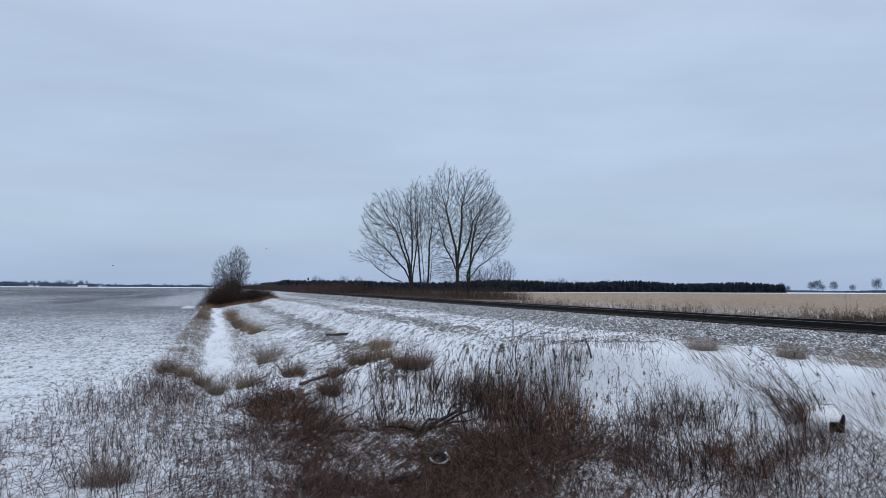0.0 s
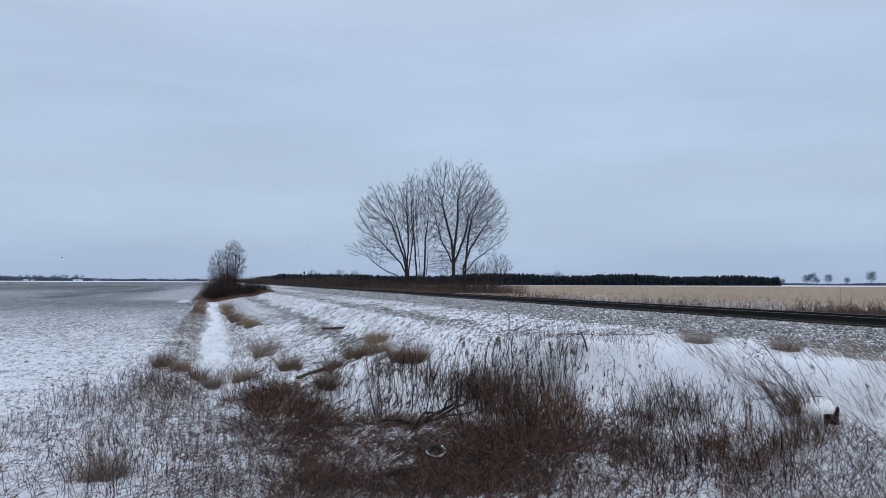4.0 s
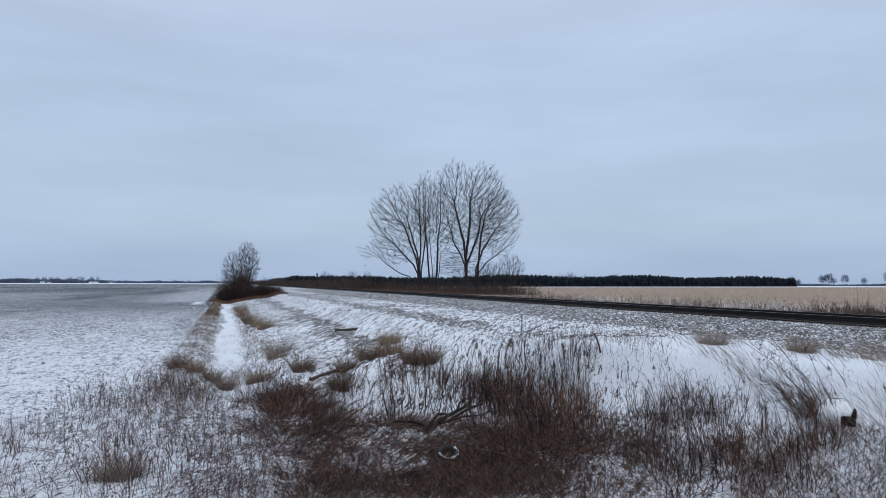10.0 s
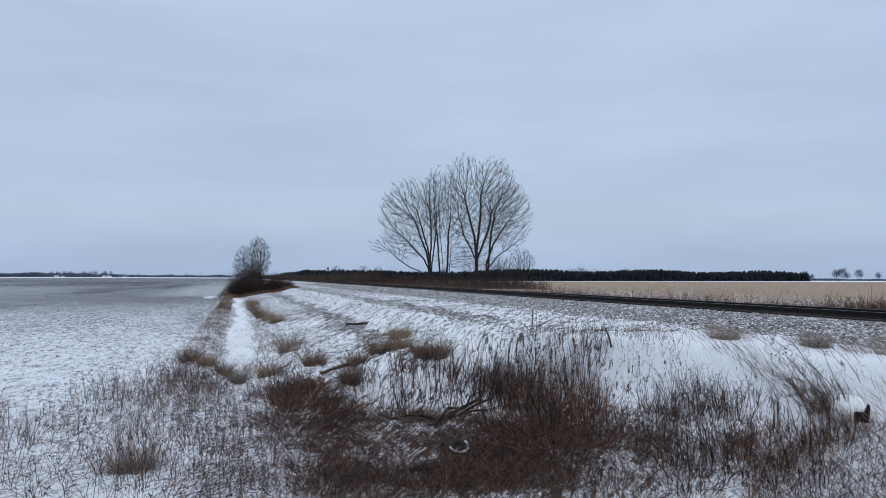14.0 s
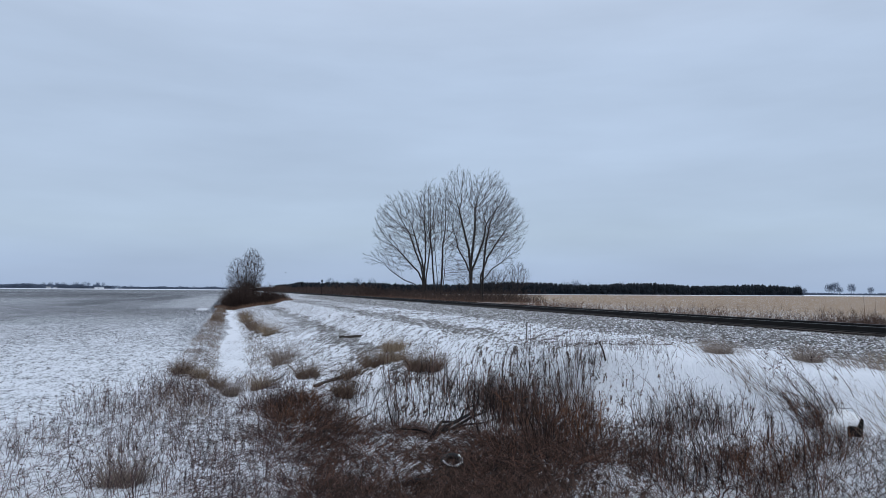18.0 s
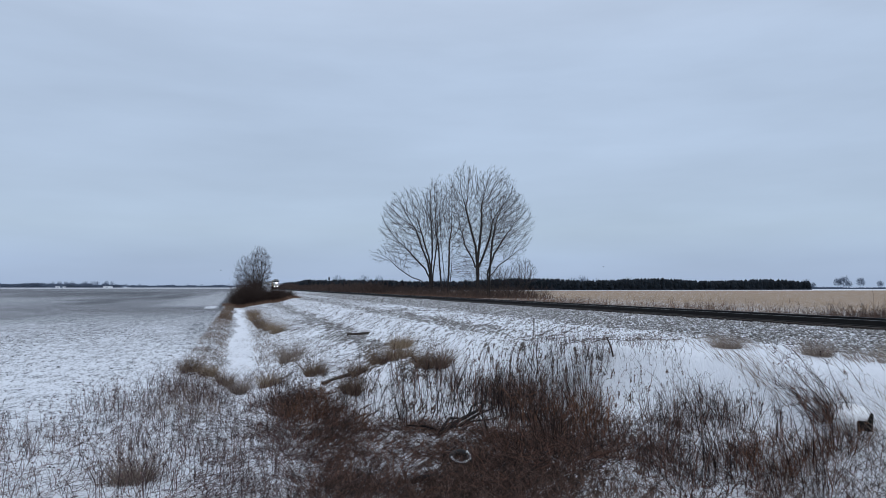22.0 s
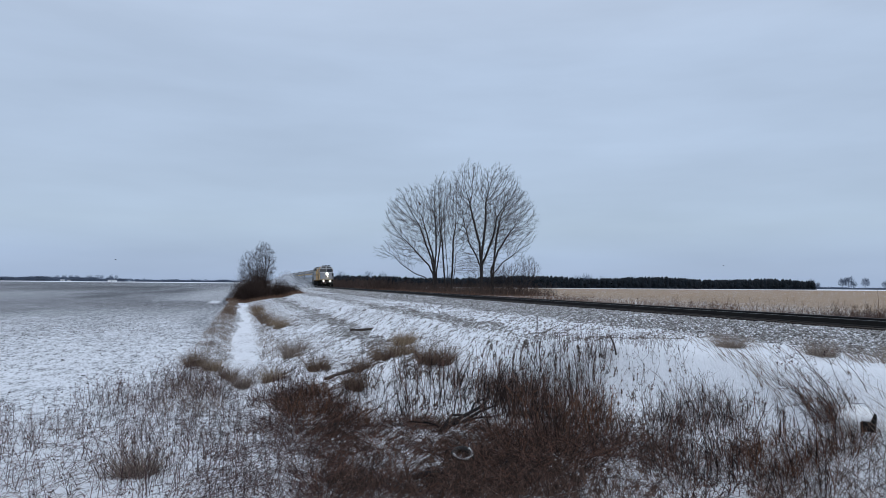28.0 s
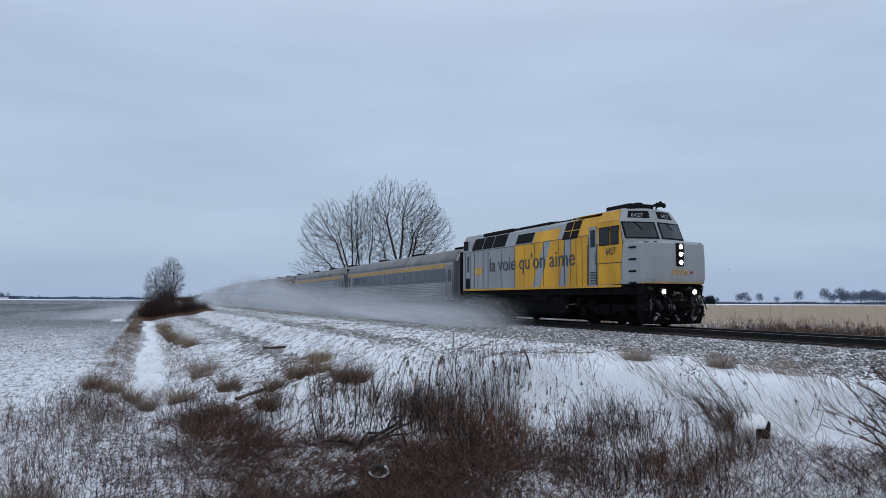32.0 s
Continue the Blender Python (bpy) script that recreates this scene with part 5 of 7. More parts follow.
bare_tree(48.2, 119, splay(48.2, 119, [(-0.6, 0, -0.5, 0, 3.0), (-0.2, 0.2, -0.1, 0, 3.4), (0.2, -0.2, 0.5, 0.3, 3.2), (0.5, 0, 0.9, 0.4, 3.2)]),
          [(50.4, 119, 3.4, 2.5, 2.2, 2.8), (47.2, 119, 2.6, 2.3, 2.0, 2.4)], 2200, 6, "low bare scrub tree by the field edge", stride=0.3, kill=0.36, tip=0.0095, twig_len=0.55, twig_r=0.009, group=G)
bare_tree(43.2, 121, splay(43.2, 121, [(-2.2, 0, -0.4, 0, 2.4), (-1.0, 0.3, -0.2, 0, 3.0), (0.4, -0.2, 0.1, 0.1, 2.8), (1.6, 0, 0.4, 0.2, 2.6), (2.6, 0.3, 0.6, 0.2, 2.4)]),
          [(41.6, 121, 1.6, 3.2, 2.2, 2.4), (45.4, 121, 1.8, 3.0, 2.2, 2.8)], 1900, 8, "low bare scrub beneath the tall poplars", stride=0.32, kill=0.4, tip=0.0095, twig_len=0.5, twig_r=0.009, group=G)
bare_tree(2.6, 111, splay(2.5, 111, [(0.5 * math.cos(a), 0.5 * math.sin(a), 0.2 * math.cos(a), 0.1 * math.cos(a), 4.0 + math.sin(3 * a)) for a in (0.2, 0.8, 1.5, 2.2, 2.8, 3.4, 4.0, 4.6, 5.2, 5.8)]),
          [(3.1, 111, 3.5, 1.85, 1.8, 3.6), (1.3, 111, 2.3, 1.7, 1.7, 3.1)], 4200, 7, "bare upright tree of many straight stems in dark brush", stride=0.24, reach=2.5, kill=0.26, up=0.35, tip=0.0062, twigs=2.0, twig_len=0.5, twig_r=0.0055, group=G)


def build_far_brush():
    rng = np.random.default_rng(21)
    # dark mounds of brush under the small tree
    for cx, cy, w, d, h, n, label in ((1.1, 107.5, 2.85, 2.6, 3.9, 5200, "dense dark brown mound of brush at the ditch end"), (5.2, 108.5, 2.4, 2.2, 2.5, 3000, "low dark brown mound of brush under a bare tree"),
                                      (7.3, 110.5, 1.7, 1.4, 1.4, 900, "low dark brown brush by the gravel bank"), (2.7, 110.6, 1.9, 1.5, 4.9, 2600, "tall dark brush among the stems of a bare tree")):
        b = holder("brush_thicket", label, "brush", "brush by the ditch", m=pose(cx, cy, land_z(cx, cy)))
        end = unit(rng.normal(0, 1, (n, 3))) * (rng.random((n, 1)) ** 0.3) * [w, d, h]
        end[:, 2] = np.abs(end[:, 2]) * (0.88 + 0.2 * value_noise(end[:, 0] * 1.1, end[:, 1] * 1.1, 91))
        start = end * [0.5, 0.5, 0] + rng.normal(0, 0.15, (n, 3)) * [1, 1, 0] - [0, 0, 0.1]
        lead = end - start
        long = np.linalg.norm(lead, axis=1)
        v, q, line = tubes(start, unit(lead), long, 0.013 * rng.uniform(0.6, 1.3, n), rng.normal(0, 0.1, (n, 3)), 3, jitter=rng.normal(0, 0.08, (n, 4, 3)) * np.array([0, 1, 1, 1])[None, :, None])
        part("stem_mass", fast_mesh("stems", v, q), SCRUB, b, "dark crowded stems")["kind"] = "stuff"
        j, i = rng.integers(0, n, n * 4), rng.integers(1, 4, n * 4)
        v, q, _ = tubes(line[j, i], unit(lead[j] / long[j][:, None] + rng.normal(0, 0.6, (n * 4, 3))), 0.36 * rng.uniform(0.4, 1.2, n * 4), np.full(n * 4, 0.007), rng.normal(0, 0.2, (n * 4, 3)), 2)
        part("twig_mass", fast_mesh("twigs", v, q), SCRUB, b, "fine dark twigs")["kind"] = "stuff"
    x, y = rng.uniform(-2.0, 8.6, 2400), rng.uniform(100, 106, 2400)
    stalk_field("brown_grass", rng, x, y, 0.55, 0.014, RUSSET, "withered brown grass at the foot of the brush", "grass", wild=0.35, arch=0.3)
    x, y = 21.7 + 3.4 * rng.random(12000), 4 + 26 * rng.random(12000)
    k = rng.random(12000) < 0.95 * step(24.0, 17.5, y + value_noise(x, y * 0.5, 38)) + 0.35 * step(0.5, 0.65, value_noise(x * 0.4, y * 0.5, 39))
    x, y = x[k], y[k]
    stalk_field("dark_weeds", rng, x, y, 0.78, 0.011, THICKET, "dark brown thicket of weeds beyond the rails", "weeds", wild=0.4, arch=0.15, twigs=5)
    # scrub and reeds along the far side of the line
    x, y = rng.uniform(22, 28, 11000), 14 + 130 * rng.random(11000) ** 1.2
    clump = value_noise(x * 0.5, y * 0.22, 31)
    k = rng.random(11000) < (0.4 + 0.9 * step(0.38, 0.7, clump)) * (0.6 + 0.45 * step(24, 36, y))
    stalk_field("roadside_weeds", rng, x[k], y[k], 0.8, 0.013, RUSSET, "dry reddish brown weeds beyond the track", "weeds", wild=0.2, arch=0.08, heads=0.2, head=0.02, twigs=2)
    y = 12 + 110 * rng.random(9000) ** 1.3
    x = 26.5 + (12 + 0.5 * y) * rng.random(9000)
    stalk_field("field_stubble", rng, x, y, 0.2, 0.014, STUBBLE, "short pale stubble standing in thin snow", "stubble", wild=0.35, arch=0.2, segs=2)
    x, y = rng.uniform(24, 34, 2600), rng.uniform(100, 180, 2600)
    stalk_field("tall_dry_grass", rng, x, y, 1.3, 0.022, SCRUB, "tall dry grass round the foot of the trees", "grass", wild=0.2, twigs=1)
    x, y = 26 + 28 * rng.random(4200) ** 1.4, rng.uniform(112, 134, 4200)
    stalk_field("undergrowth", rng, x, y, 2.1, 0.028, SCRUB, "brown undergrowth beneath the bare trees", "undergrowth", wild=0.3, twigs=2)
    y = 128 + 257 * rng.random(3600) ** 1.3
    x = 23 + rng.random(3600) * (5 + 0.03 * (y - 130))
    stalk_field("hedge_scrub", rng, x, y, 2.5, 0.07, SCRUB, "dark brown scrub beside the distant line", "scrub", wild=0.3, twigs=3)
    y = 385 + 700 * rng.random(1500) ** 1.3
    x = 24 + rng.random(1500) * (8 + 0.03 * (y - 385))
    stalk_field("hedge_scrub", rng, x, y, 3.6, 0.16, SCRUB, "dark brown scrub far along the line", "scrub", wild=0.25, twigs=4)
    x, y = 21.8 + 3.6 * rng.random(3400), 6 + 50 * rng.random(3400) ** 1.2
    k = rng.random(3400) < 0.15 + 0.95 * step(0.4, 0.65, value_noise(x * 0.35, y * 0.2, 37)) + 0.5 * step(20, 12, y)
    x, y = x[k], y[k]
    stalk_field("dark_weeds", rng, x, y, 0.95, 0.012, RUSSET, "dark brown weeds close beyond the rails", "weeds", wild=0.25, arch=0.08, twigs=2)


def cones(x, y, z, h, r, rng, tiers=4, sides=6):
    """Ragged conifers."""
    n = len(x)
    vs, fs = [], []
    o = 0
    for t in range(tiers):
        lo, hi = t / tiers * 0.86 + 0.06, min(1.0, (t + 1.7) / tiers * 0.86 + 0.1)
        a = 2 * np.pi * np.arange(sides) / sides + t * 0.5
        rr = (r * (1 - lo) ** 0.5)[:, None] * rng.uniform(0.5, 1.25, (n, sides))
        ring = np.stack([x[:, None] + rr * np.cos(a), y[:, None] + rr * np.sin(a), (z + h * lo)[:, None] + h[:, None] * rng.uniform(-0.1, 0.09, (n, sides))], -1)
        tip = np.stack([x, y, z + h * hi], -1)[:, None, :]
        v = np.concatenate([ring, tip], 1)
        b = (np.arange(n) * (sides + 1))[:, None]
        k = np.arange(sides)[None, :]
        fs.append(np.stack([b + k, b + (k + 1) % sides, b + sides + 0 * k], -1).reshape(-1, 3) + o)
        vs.append(v.reshape(-1, 3))
        o += n * (sides + 1)
    return np.concatenate(vs), np.concatenate(fs)


def build_far_woods():
    rng = np.random.default_rng(22)
    n = 1500
    t = rng.random(n)
    x = 36 + t * 408
    y = 388 + t * 68 + rng.uniform(0, 16, n)
    h = rng.uniform(6.6, 8.6, n) * (1 + 0.1 * np.sin(t * 23)) * (0.72 + 0.28 * np.clip(t / 0.45, 0, 1))
    me = fast_mesh("pine_plantation", *cones(x, y, land(x, y) - 0.3, h, np.full(n, 2.5), rng))
    thing("pine_plantation", me, PINE, "long dark belt of pines across the field", "pine wood", kind="stuff")
    t = rng.random(260)
    x, y = 38 + 3 * t + rng.uniform(0, 10, 260), 392 + 290 * t
    me = fast_mesh("pine_plantation", *cones(x, y, land(x, y) - 0.3, rng.uniform(5.0, 7.0, 260), np.full(260, 2.3), rng))
    thing("pine_plantation", me, PINE, "dark pines in a row along the distant line", "pine wood", kind="stuff")
    # leafless woods on the skyline
    def skyline(name, x0, y0, x1, y1, n, h0, h1, label, width):
        t = np.clip(rng.random(n), 0, 1)
        hh = h0 + (h1 - h0) * value_noise(t * 24, t * 0, 50 + n) ** 1.6
        x = x0 + (x1 - x0) * t + rng.normal(0, width * 0.4, n)
        y = y0 + (y1 - y0) * t + rng.normal(0, width, n)
        z = land(x, y)
        start = np.stack([x, y, z - 0.5], 1)
        way = unit(rng.normal(0, 0.25, (n, 3)) * [1, 1, 0] + [0, 0, 1])
        v, q, line = tubes(start, way, hh, np.full(n, 1.0 if y0 > 1000 else 0.45), rng.normal(0, 0.1, (n, 3)), 2, 3)
        j = np.repeat(np.arange(n), 9)
        p = line[j, 1] + (line[j, 2] - line[j, 1]) * rng.random(len(j))[:, None] * 0.8
        v2, q2, _ = tubes(p, unit(rng.normal(0, 1, (len(j), 3)) + [0, 0, 0.7]), hh[j] * rng.uniform(0.2, 0.4, len(j)), np.full(len(j), 0.75 if y0 > 1000 else 0.3), rng.normal(0, 0.1, (len(j), 3)), 2, 3)
        thing(name, fast_mesh(name, *gather([(v, q), (v2, q2)])), HAZED_WOOD, label, "far wood", kind="stuff")
    def crown(x, y, h, wide, dense=110, group="lone trees on the horizon"):
        """A bare tree far off: a round head of crossing limbs on a short trunk."""
        n = dense * 2
        p = unit(rng.normal(0, 1, (n, 3))) * (rng.random((n, 1)) ** 0.45) * [0.32 * h, 0.32 * h, 0.36 * h] + [0, 0, 0.6 * h]
        v, q, _ = tubes(p, unit(p - [0, 0, 0.2 * h] + rng.normal(0, 0.08 * h, (n, 3))), h * rng.uniform(0.1, 0.2, n), np.full(n, h * 0.008), rng.normal(0, 0.2, (n, 3)), 2, 3, 0.5)
        v2, q2, _ = tubes(np.array([[0.0, 0.0, -0.5]]), np.array([[0.0, 0.0, 1.0]]), np.array([0.9 * h]), np.array([0.025 * h]), np.zeros((1, 3)), 3, 3)
        v, q = gather([(v, q), (v2, q2)])
        thing("far_tree", fast_mesh("far_tree", v, q), HAZED_WOOD, "bare round-headed tree far across the fields", "tree", group, m=pose(x, y, land_z(x, y) - 0.3))

    for k, h in ((0.86, 8), (0.905, 9), (0.964, 11), (0.978, 8), (1.033, 13), (1.046, 15), (1.058, 10), (1.085, 13), (1.13, 10), (1.19, 17), (1.263, 21)):
        y = rng.uniform(540, 580)
        crown(k * y, y, 0.88 * h, 0.5, 150)
    for k in np.linspace(1.285, 1.62, 40):
        y = rng.uniform(520, 570)
        crown((k + rng.uniform(-0.008, 0.008)) * y, y, rng.uniform(11, 19), 0.5, 130, "bare grove at the field edge")
    skyline("far_wood", 490, 570, 900, 540, 2600, 1.8, 4.0, "low hedge across the fields, coloured with bluish haze", 6)
    for k in np.concatenate([np.linspace(-0.36, -0.24, 9), np.linspace(-0.232, -0.16, 20), np.linspace(-0.14, -0.03, 7)]):
        y = rng.uniform(2150, 2300)
        crown((k + rng.uniform(-0.003, 0.003)) * y, y, rng.uniform(9, 13) if k < -0.24 or k > -0.15 else rng.uniform(13, 21), 0.5, 60, "bare trees round the far farm")
    skyline("far_wood", -1000, 2330, -540, 2330, 1500, 10, 14, "low dark belt of trees on the far horizon", 12)
    skyline("far_wood", -540, 2330, -340, 2330, 800, 8, 14, "low dark belt of trees round the far farm", 12)
    skyline("far_wood", -340, 2500, -20, 2600, 900, 6, 10, "thin line of bare woods on the far horizon", 20)
    skyline("far_wood", -900, 3300, 60, 3600, 260, 6, 15, "low line of bare trees on the horizon", 20)
    for i in range(22):
        x = rng.uniform(60, 330)
        crown(x, 470 + 0.16 * x + rng.uniform(0, 60), rng.uniform(8, 12), 0.5, 60, "bare trees behind the pines")


build_far_brush()
build_far_woods()


def build_barns():
    wall, roof = surface("white_siding", (0.75, 0.76, 0.78), 0.6), surface("metal_roofing", (0.45, 0.47, 0.5), 0.5, 0.3)
    for x, y, w, d, h, r in ((-470, 2120, 10, 8, 5, 10), (-345, 2120, 22, 10, 5, -15), (-452, 2110, 6, 6, 4, 30)):
        b = holder("barn", "white farm building before a far wood", "barn", "far farm buildings", m=pose(x, y, land_z(x, y), 0, 0, r))
        part("wall", Shape().box(-w / 2, w / 2, -d / 2, d / 2, -0.3, h * 0.65), wall, b)
        part("roof", Shape().loft([[(-w / 2 - 0.5, -d / 2 - 0.6, h * 0.62), (-w / 2 - 0.5, 0, h), (-w / 2 - 0.5, d / 2 + 0.6, h * 0.62)], [(w / 2 + 0.5, -d / 2 - 0.6, h * 0.62), (w / 2 + 0.5, 0, h), (w / 2 + 0.5, d / 2 + 0.6, h * 0.62)]]), roof, b)
        part("door", Shape().box(-2, 2, -d / 2 - 0.08, -d / 2, -0.2, 3.2), roof, b)


build_barns()

# ---- the ditch and its growth ----
CANE = island("shrub_canes", (0.009, 0.006, 0.006), (0.31, 0.18, 0.14), power=2.6)
CANE_TWIG = island("shrub_twigs", (0.008, 0.006, 0.0065), (0.34, 0.22, 0.18), power=2.6)
BRAMBLE = island("bramble_canes", (0.009, 0.006, 0.006), (0.36, 0.18, 0.12), power=2.2)
RUST = island("rusty_canes", (0.035, 0.018, 0.012), (0.37, 0.18, 0.10), power=1.6)
DEAD_LEAF = island("dead_leaves", (0.04, 0.02, 0.014), (0.26, 0.13, 0.075))
WEED = island("weed_stalks", (0.028, 0.019, 0.02), (0.27, 0.18, 0.16), power=1.8)
BLEACHED = island("bleached_grass", (0.15, 0.115, 0.095), (0.42, 0.34, 0.28))
DITCH_GRASS = island("ditch_grass", (0.019, 0.012, 0.011), (0.31, 0.2, 0.155), power=2.1)
TAN = island("dry_grass", (0.18, 0.13, 0.085), (0.46, 0.35, 0.24))
BROWN_GRASS = island("brown_grass", (0.08, 0.053, 0.04), (0.31, 0.215, 0.15))


def shrub_kind(name, rng, label, category, group, mats, **rule):
    t = holder(name, label, category, group)
    st, tw, lf = brush(rng, **rule)
    part("stem_mass", fast_mesh("stems", *st), mats[0], t)["kind"] = "stuff"
    part("twig_mass", fast_mesh("twigs", *tw), mats[1], t)["kind"] = "stuff"
    if lf:
        part("dead_leaf_mass", fast_mesh("leaves", *lf), mats[2], t, "shrivelled dead leaves")["kind"] = "stuff"
    return t


def plant(kinds, rng, poly, count, lo=0.75, hi=1.2, tilt=6, spin=360):
    """Sets copies of some kinds over a stretch of the plan; the first of each kind stands there too."""
    x, y = scatter(rng, poly, count)
    for i in range(count):
        k = kinds[i % len(kinds)]
        s = rng.uniform(lo, hi)
        m = pose(x[i], y[i], land_z(x[i], y[i]) - 0.02, rng.uniform(-tilt, tilt), rng.uniform(-tilt, tilt), rng.uniform(0, spin)) @ Matrix.Diagonal((s, s, s * rng.uniform(0.85, 1.15), 1))
        if not k.get("set"):
            k["set"] = True
            k.matrix_basis = m
        else:
            c = copy_thing(k, pose(0, 0, 0))
            c.matrix_basis = m


def build_ditch_growth():
    rng = np.random.default_rng(30)
    canes = [shrub_kind("bare_shrub", rng, "leafless red-brown shrub of crowded upright canes", "shrub", "shrubs in the ditch", (CANE, CANE_TWIG, DEAD_LEAF),
                        stems=15, height=1.38, radius=0.0125, spread_r=0.55, lean=0.42, twigs=95, twig_len=0.24, leaves=30, leaf=0.014, segs=6, wiggle=0.17, fork=0.7) for _ in range(5)]
    sparse = [shrub_kind("bare_shrub", rng, "thin leafless shrub with dark crooked shoots in snow", "shrub", "shrubs in the ditch", (CANE, CANE_TWIG, DEAD_LEAF),
                         stems=9, height=1.25, radius=0.0115, spread_r=0.5, lean=0.45, twigs=60, twig_len=0.26, leaves=36, leaf=0.015, segs=6, wiggle=0.15, fork=0.7) for _ in range(4)]
    slim = [shrub_kind("bare_shrub", rng, "slender leafless shrub of straight dark shoots in snow", "shrub", "shrubs in the ditch", (CANE, CANE_TWIG, DEAD_LEAF),
                       stems=11, height=1.3, radius=0.0092, spread_r=0.5, lean=0.4, twigs=85, twig_len=0.25, leaves=50, leaf=0.013, segs=6, wiggle=0.15, fork=0.6) for _ in range(4)]
    rust = [shrub_kind("bare_shrub", rng, "rusty brown shrub with shrivelled leaves", "shrub", "shrubs in the ditch", (RUST, RUST, DEAD_LEAF),
                       stems=16, height=0.9, radius=0.007, spread_r=0.35, lean=0.6, twigs=120, twig_len=0.2, leaves=90, leaf=0.014, segs=4, wiggle=0.16, fork=0.8) for _ in range(2)]
    tangle = [shrub_kind("bramble", rng, "low tangle of arching purple-brown bramble canes", "bramble", "brambles in the ditch", (BRAMBLE, CANE_TWIG, DEAD_LEAF),
                         stems=32, height=0.9, radius=0.0125, spread_r=0.85, lean=0.9, twigs=110, twig_len=0.27, leaves=66, leaf=0.015, arch=0.5, segs=6, wiggle=0.2, fork=0.9) for _ in range(5)]
    leaning = [shrub_kind("bare_shrub", rng, "leaning leafless shrub with clustered dead seed heads", "shrub", "shrubs in the ditch", (CANE, CANE_TWIG, DEAD_LEAF),
                          stems=15, height=1.6, radius=0.0085, spread_r=0.34, lean=0.75, twigs=230, twig_len=0.28, leaves=420, leaf=0.016, segs=6, wiggle=0.2, fork=0.75, bow=(-0.6, 0.4, 0)) for _ in range(1)]
    arching = [shrub_kind("bare_shrub", rng, "coarse leafless shrub with long arching branches", "shrub", "shrubs in the ditch", (CANE, CANE_TWIG, DEAD_LEAF),
                          stems=9, height=1.55, radius=0.0135, spread_r=0.4, lean=0.5, twigs=85, twig_len=0.32, leaves=60, leaf=0.016, arch=0.25, segs=6, wiggle=0.12, fork=0.6, bow=(-0.6, 0.3, 0)) for _ in range(2)]
    # the clump of canes in the middle, the tangles before and beside it
    plant(canes, rng, [(4.7, 12.9), (5.6, 12.2), (6.6, 12.4), (8.4, 14.2), (8.9, 16.2), (7.9, 18.0), (6.7, 18.0), (5.9, 15.6)], 36, 0.45, 0.95, 12)
    plant(slim, rng, [(6.0, 13.0), (8.4, 14.0), (8.8, 16.2), (7.8, 18.2), (6.5, 18.4), (5.9, 16.0)], 34, 0.5, 1.0, 10)
    plant(canes, rng, [(6.0, 16.4), (7.0, 16.4), (7.7, 18.0), (6.6, 18.3)], 12, 0.55, 0.8, 8)
    plant(tangle, rng, [(1.0, 9.6), (2.7, 9.5), (2.7, 10.9), (1.3, 11.0)], 18, 0.4, 0.6)
    plant(tangle, rng, [(3.3, 11.6), (4.0, 11.4), (4.2, 12.8), (3.6, 12.9)], 9, 0.35, 0.55)
    plant(tangle, rng, [(2.8, 14.6), (3.6, 14.3), (4.0, 15.4), (3.2, 16.3)], 10, 0.38, 0.6)
    plant(slim, rng, [(8.2, 9.0), (9.4, 8.9), (9.8, 10.6), (8.6, 10.8)], 4, 0.5, 0.8, 10)
    plant(slim, rng, [(3.4, 15.5), (4.7, 15.4), (5.0, 16.3), (3.7, 16.6)], 5, 0.9, 1.32, 9)
    plant(slim, rng, [(3.6, 16.8), (5.2, 16.6), (5.6, 18.4), (4.0, 18.6)], 10, 0.6, 1.0, 9)
    plant(slim, rng, [(5.1, 15.6), (5.7, 16.3), (6.3, 17.8), (5.8, 18.4)], 6, 1.0, 1.25, 6)
    plant(slim, rng, [(2.2, 16.4), (3.2, 16.0), (3.6, 17.4), (2.6, 18.6)], 12, 0.5, 0.8, 6)
    plant(tangle, rng, [(3.9, 11.7), (4.6, 10.6), (5.8, 10.8), (7.6, 12.2), (6.2, 13.2), (4.9, 13.4), (4.3, 12.8)], 84, 0.42, 0.78)
    plant(tangle, rng, [(2.4, 9.8), (4.8, 9.4), (4.6, 10.8), (2.8, 10.8)], 58, 0.38, 0.62)
    plant(tangle, rng, [(2.9, 11.4), (3.6, 11.4), (4.1, 13.6), (3.3, 14.0)], 13, 0.32, 0.55)
    plant(tangle, rng, [(3.4, 14.3), (4.4, 14.0), (4.8, 14.7), (3.8, 15.1)], 16, 0.35, 0.62)
    plant(rust, rng, [(6.4, 12.6), (8.0, 13.2), (8.6, 15.0), (7.8, 15.8), (6.4, 14.6)], 9, 0.9, 1.25)
    plant(slim, rng, [(5.6, 9.0), (7.6, 8.0), (9.4, 8.8), (10.2, 10.4), (9.6, 13.0), (8.6, 14.2), (7.0, 11.4)], 40, 0.45, 0.92, 10)
    plant(tangle, rng, [(5.4, 8.6), (6.6, 7.2), (9.4, 8.4), (9.4, 11), (7.8, 11.4)], 24, 0.4, 0.65)
    plant(rust, rng, [(7.6, 8.4), (9.9, 8.7), (9.7, 10.4), (8.2, 10.2)], 14, 0.5, 0.8)
    plant(tangle, rng, [(0.7, 14.6), (0.9, 16.8), (2.0, 18.2), (3.0, 15.8), (2.9, 13.2), (2.7, 10.2), (1.0, 10.0), (1.0, 12.5)], 118, 0.36, 0.66)
    plant(rust, rng, [(0.9, 14.4), (1.2, 17.0), (2.2, 18.0), (2.9, 15.0)], 26, 0.45, 0.72)
    plant(tangle, rng, [(6.2, 8.6), (7.2, 8.6), (8.6, 10.6), (7.8, 11.4)], 5, 0.4, 0.65)
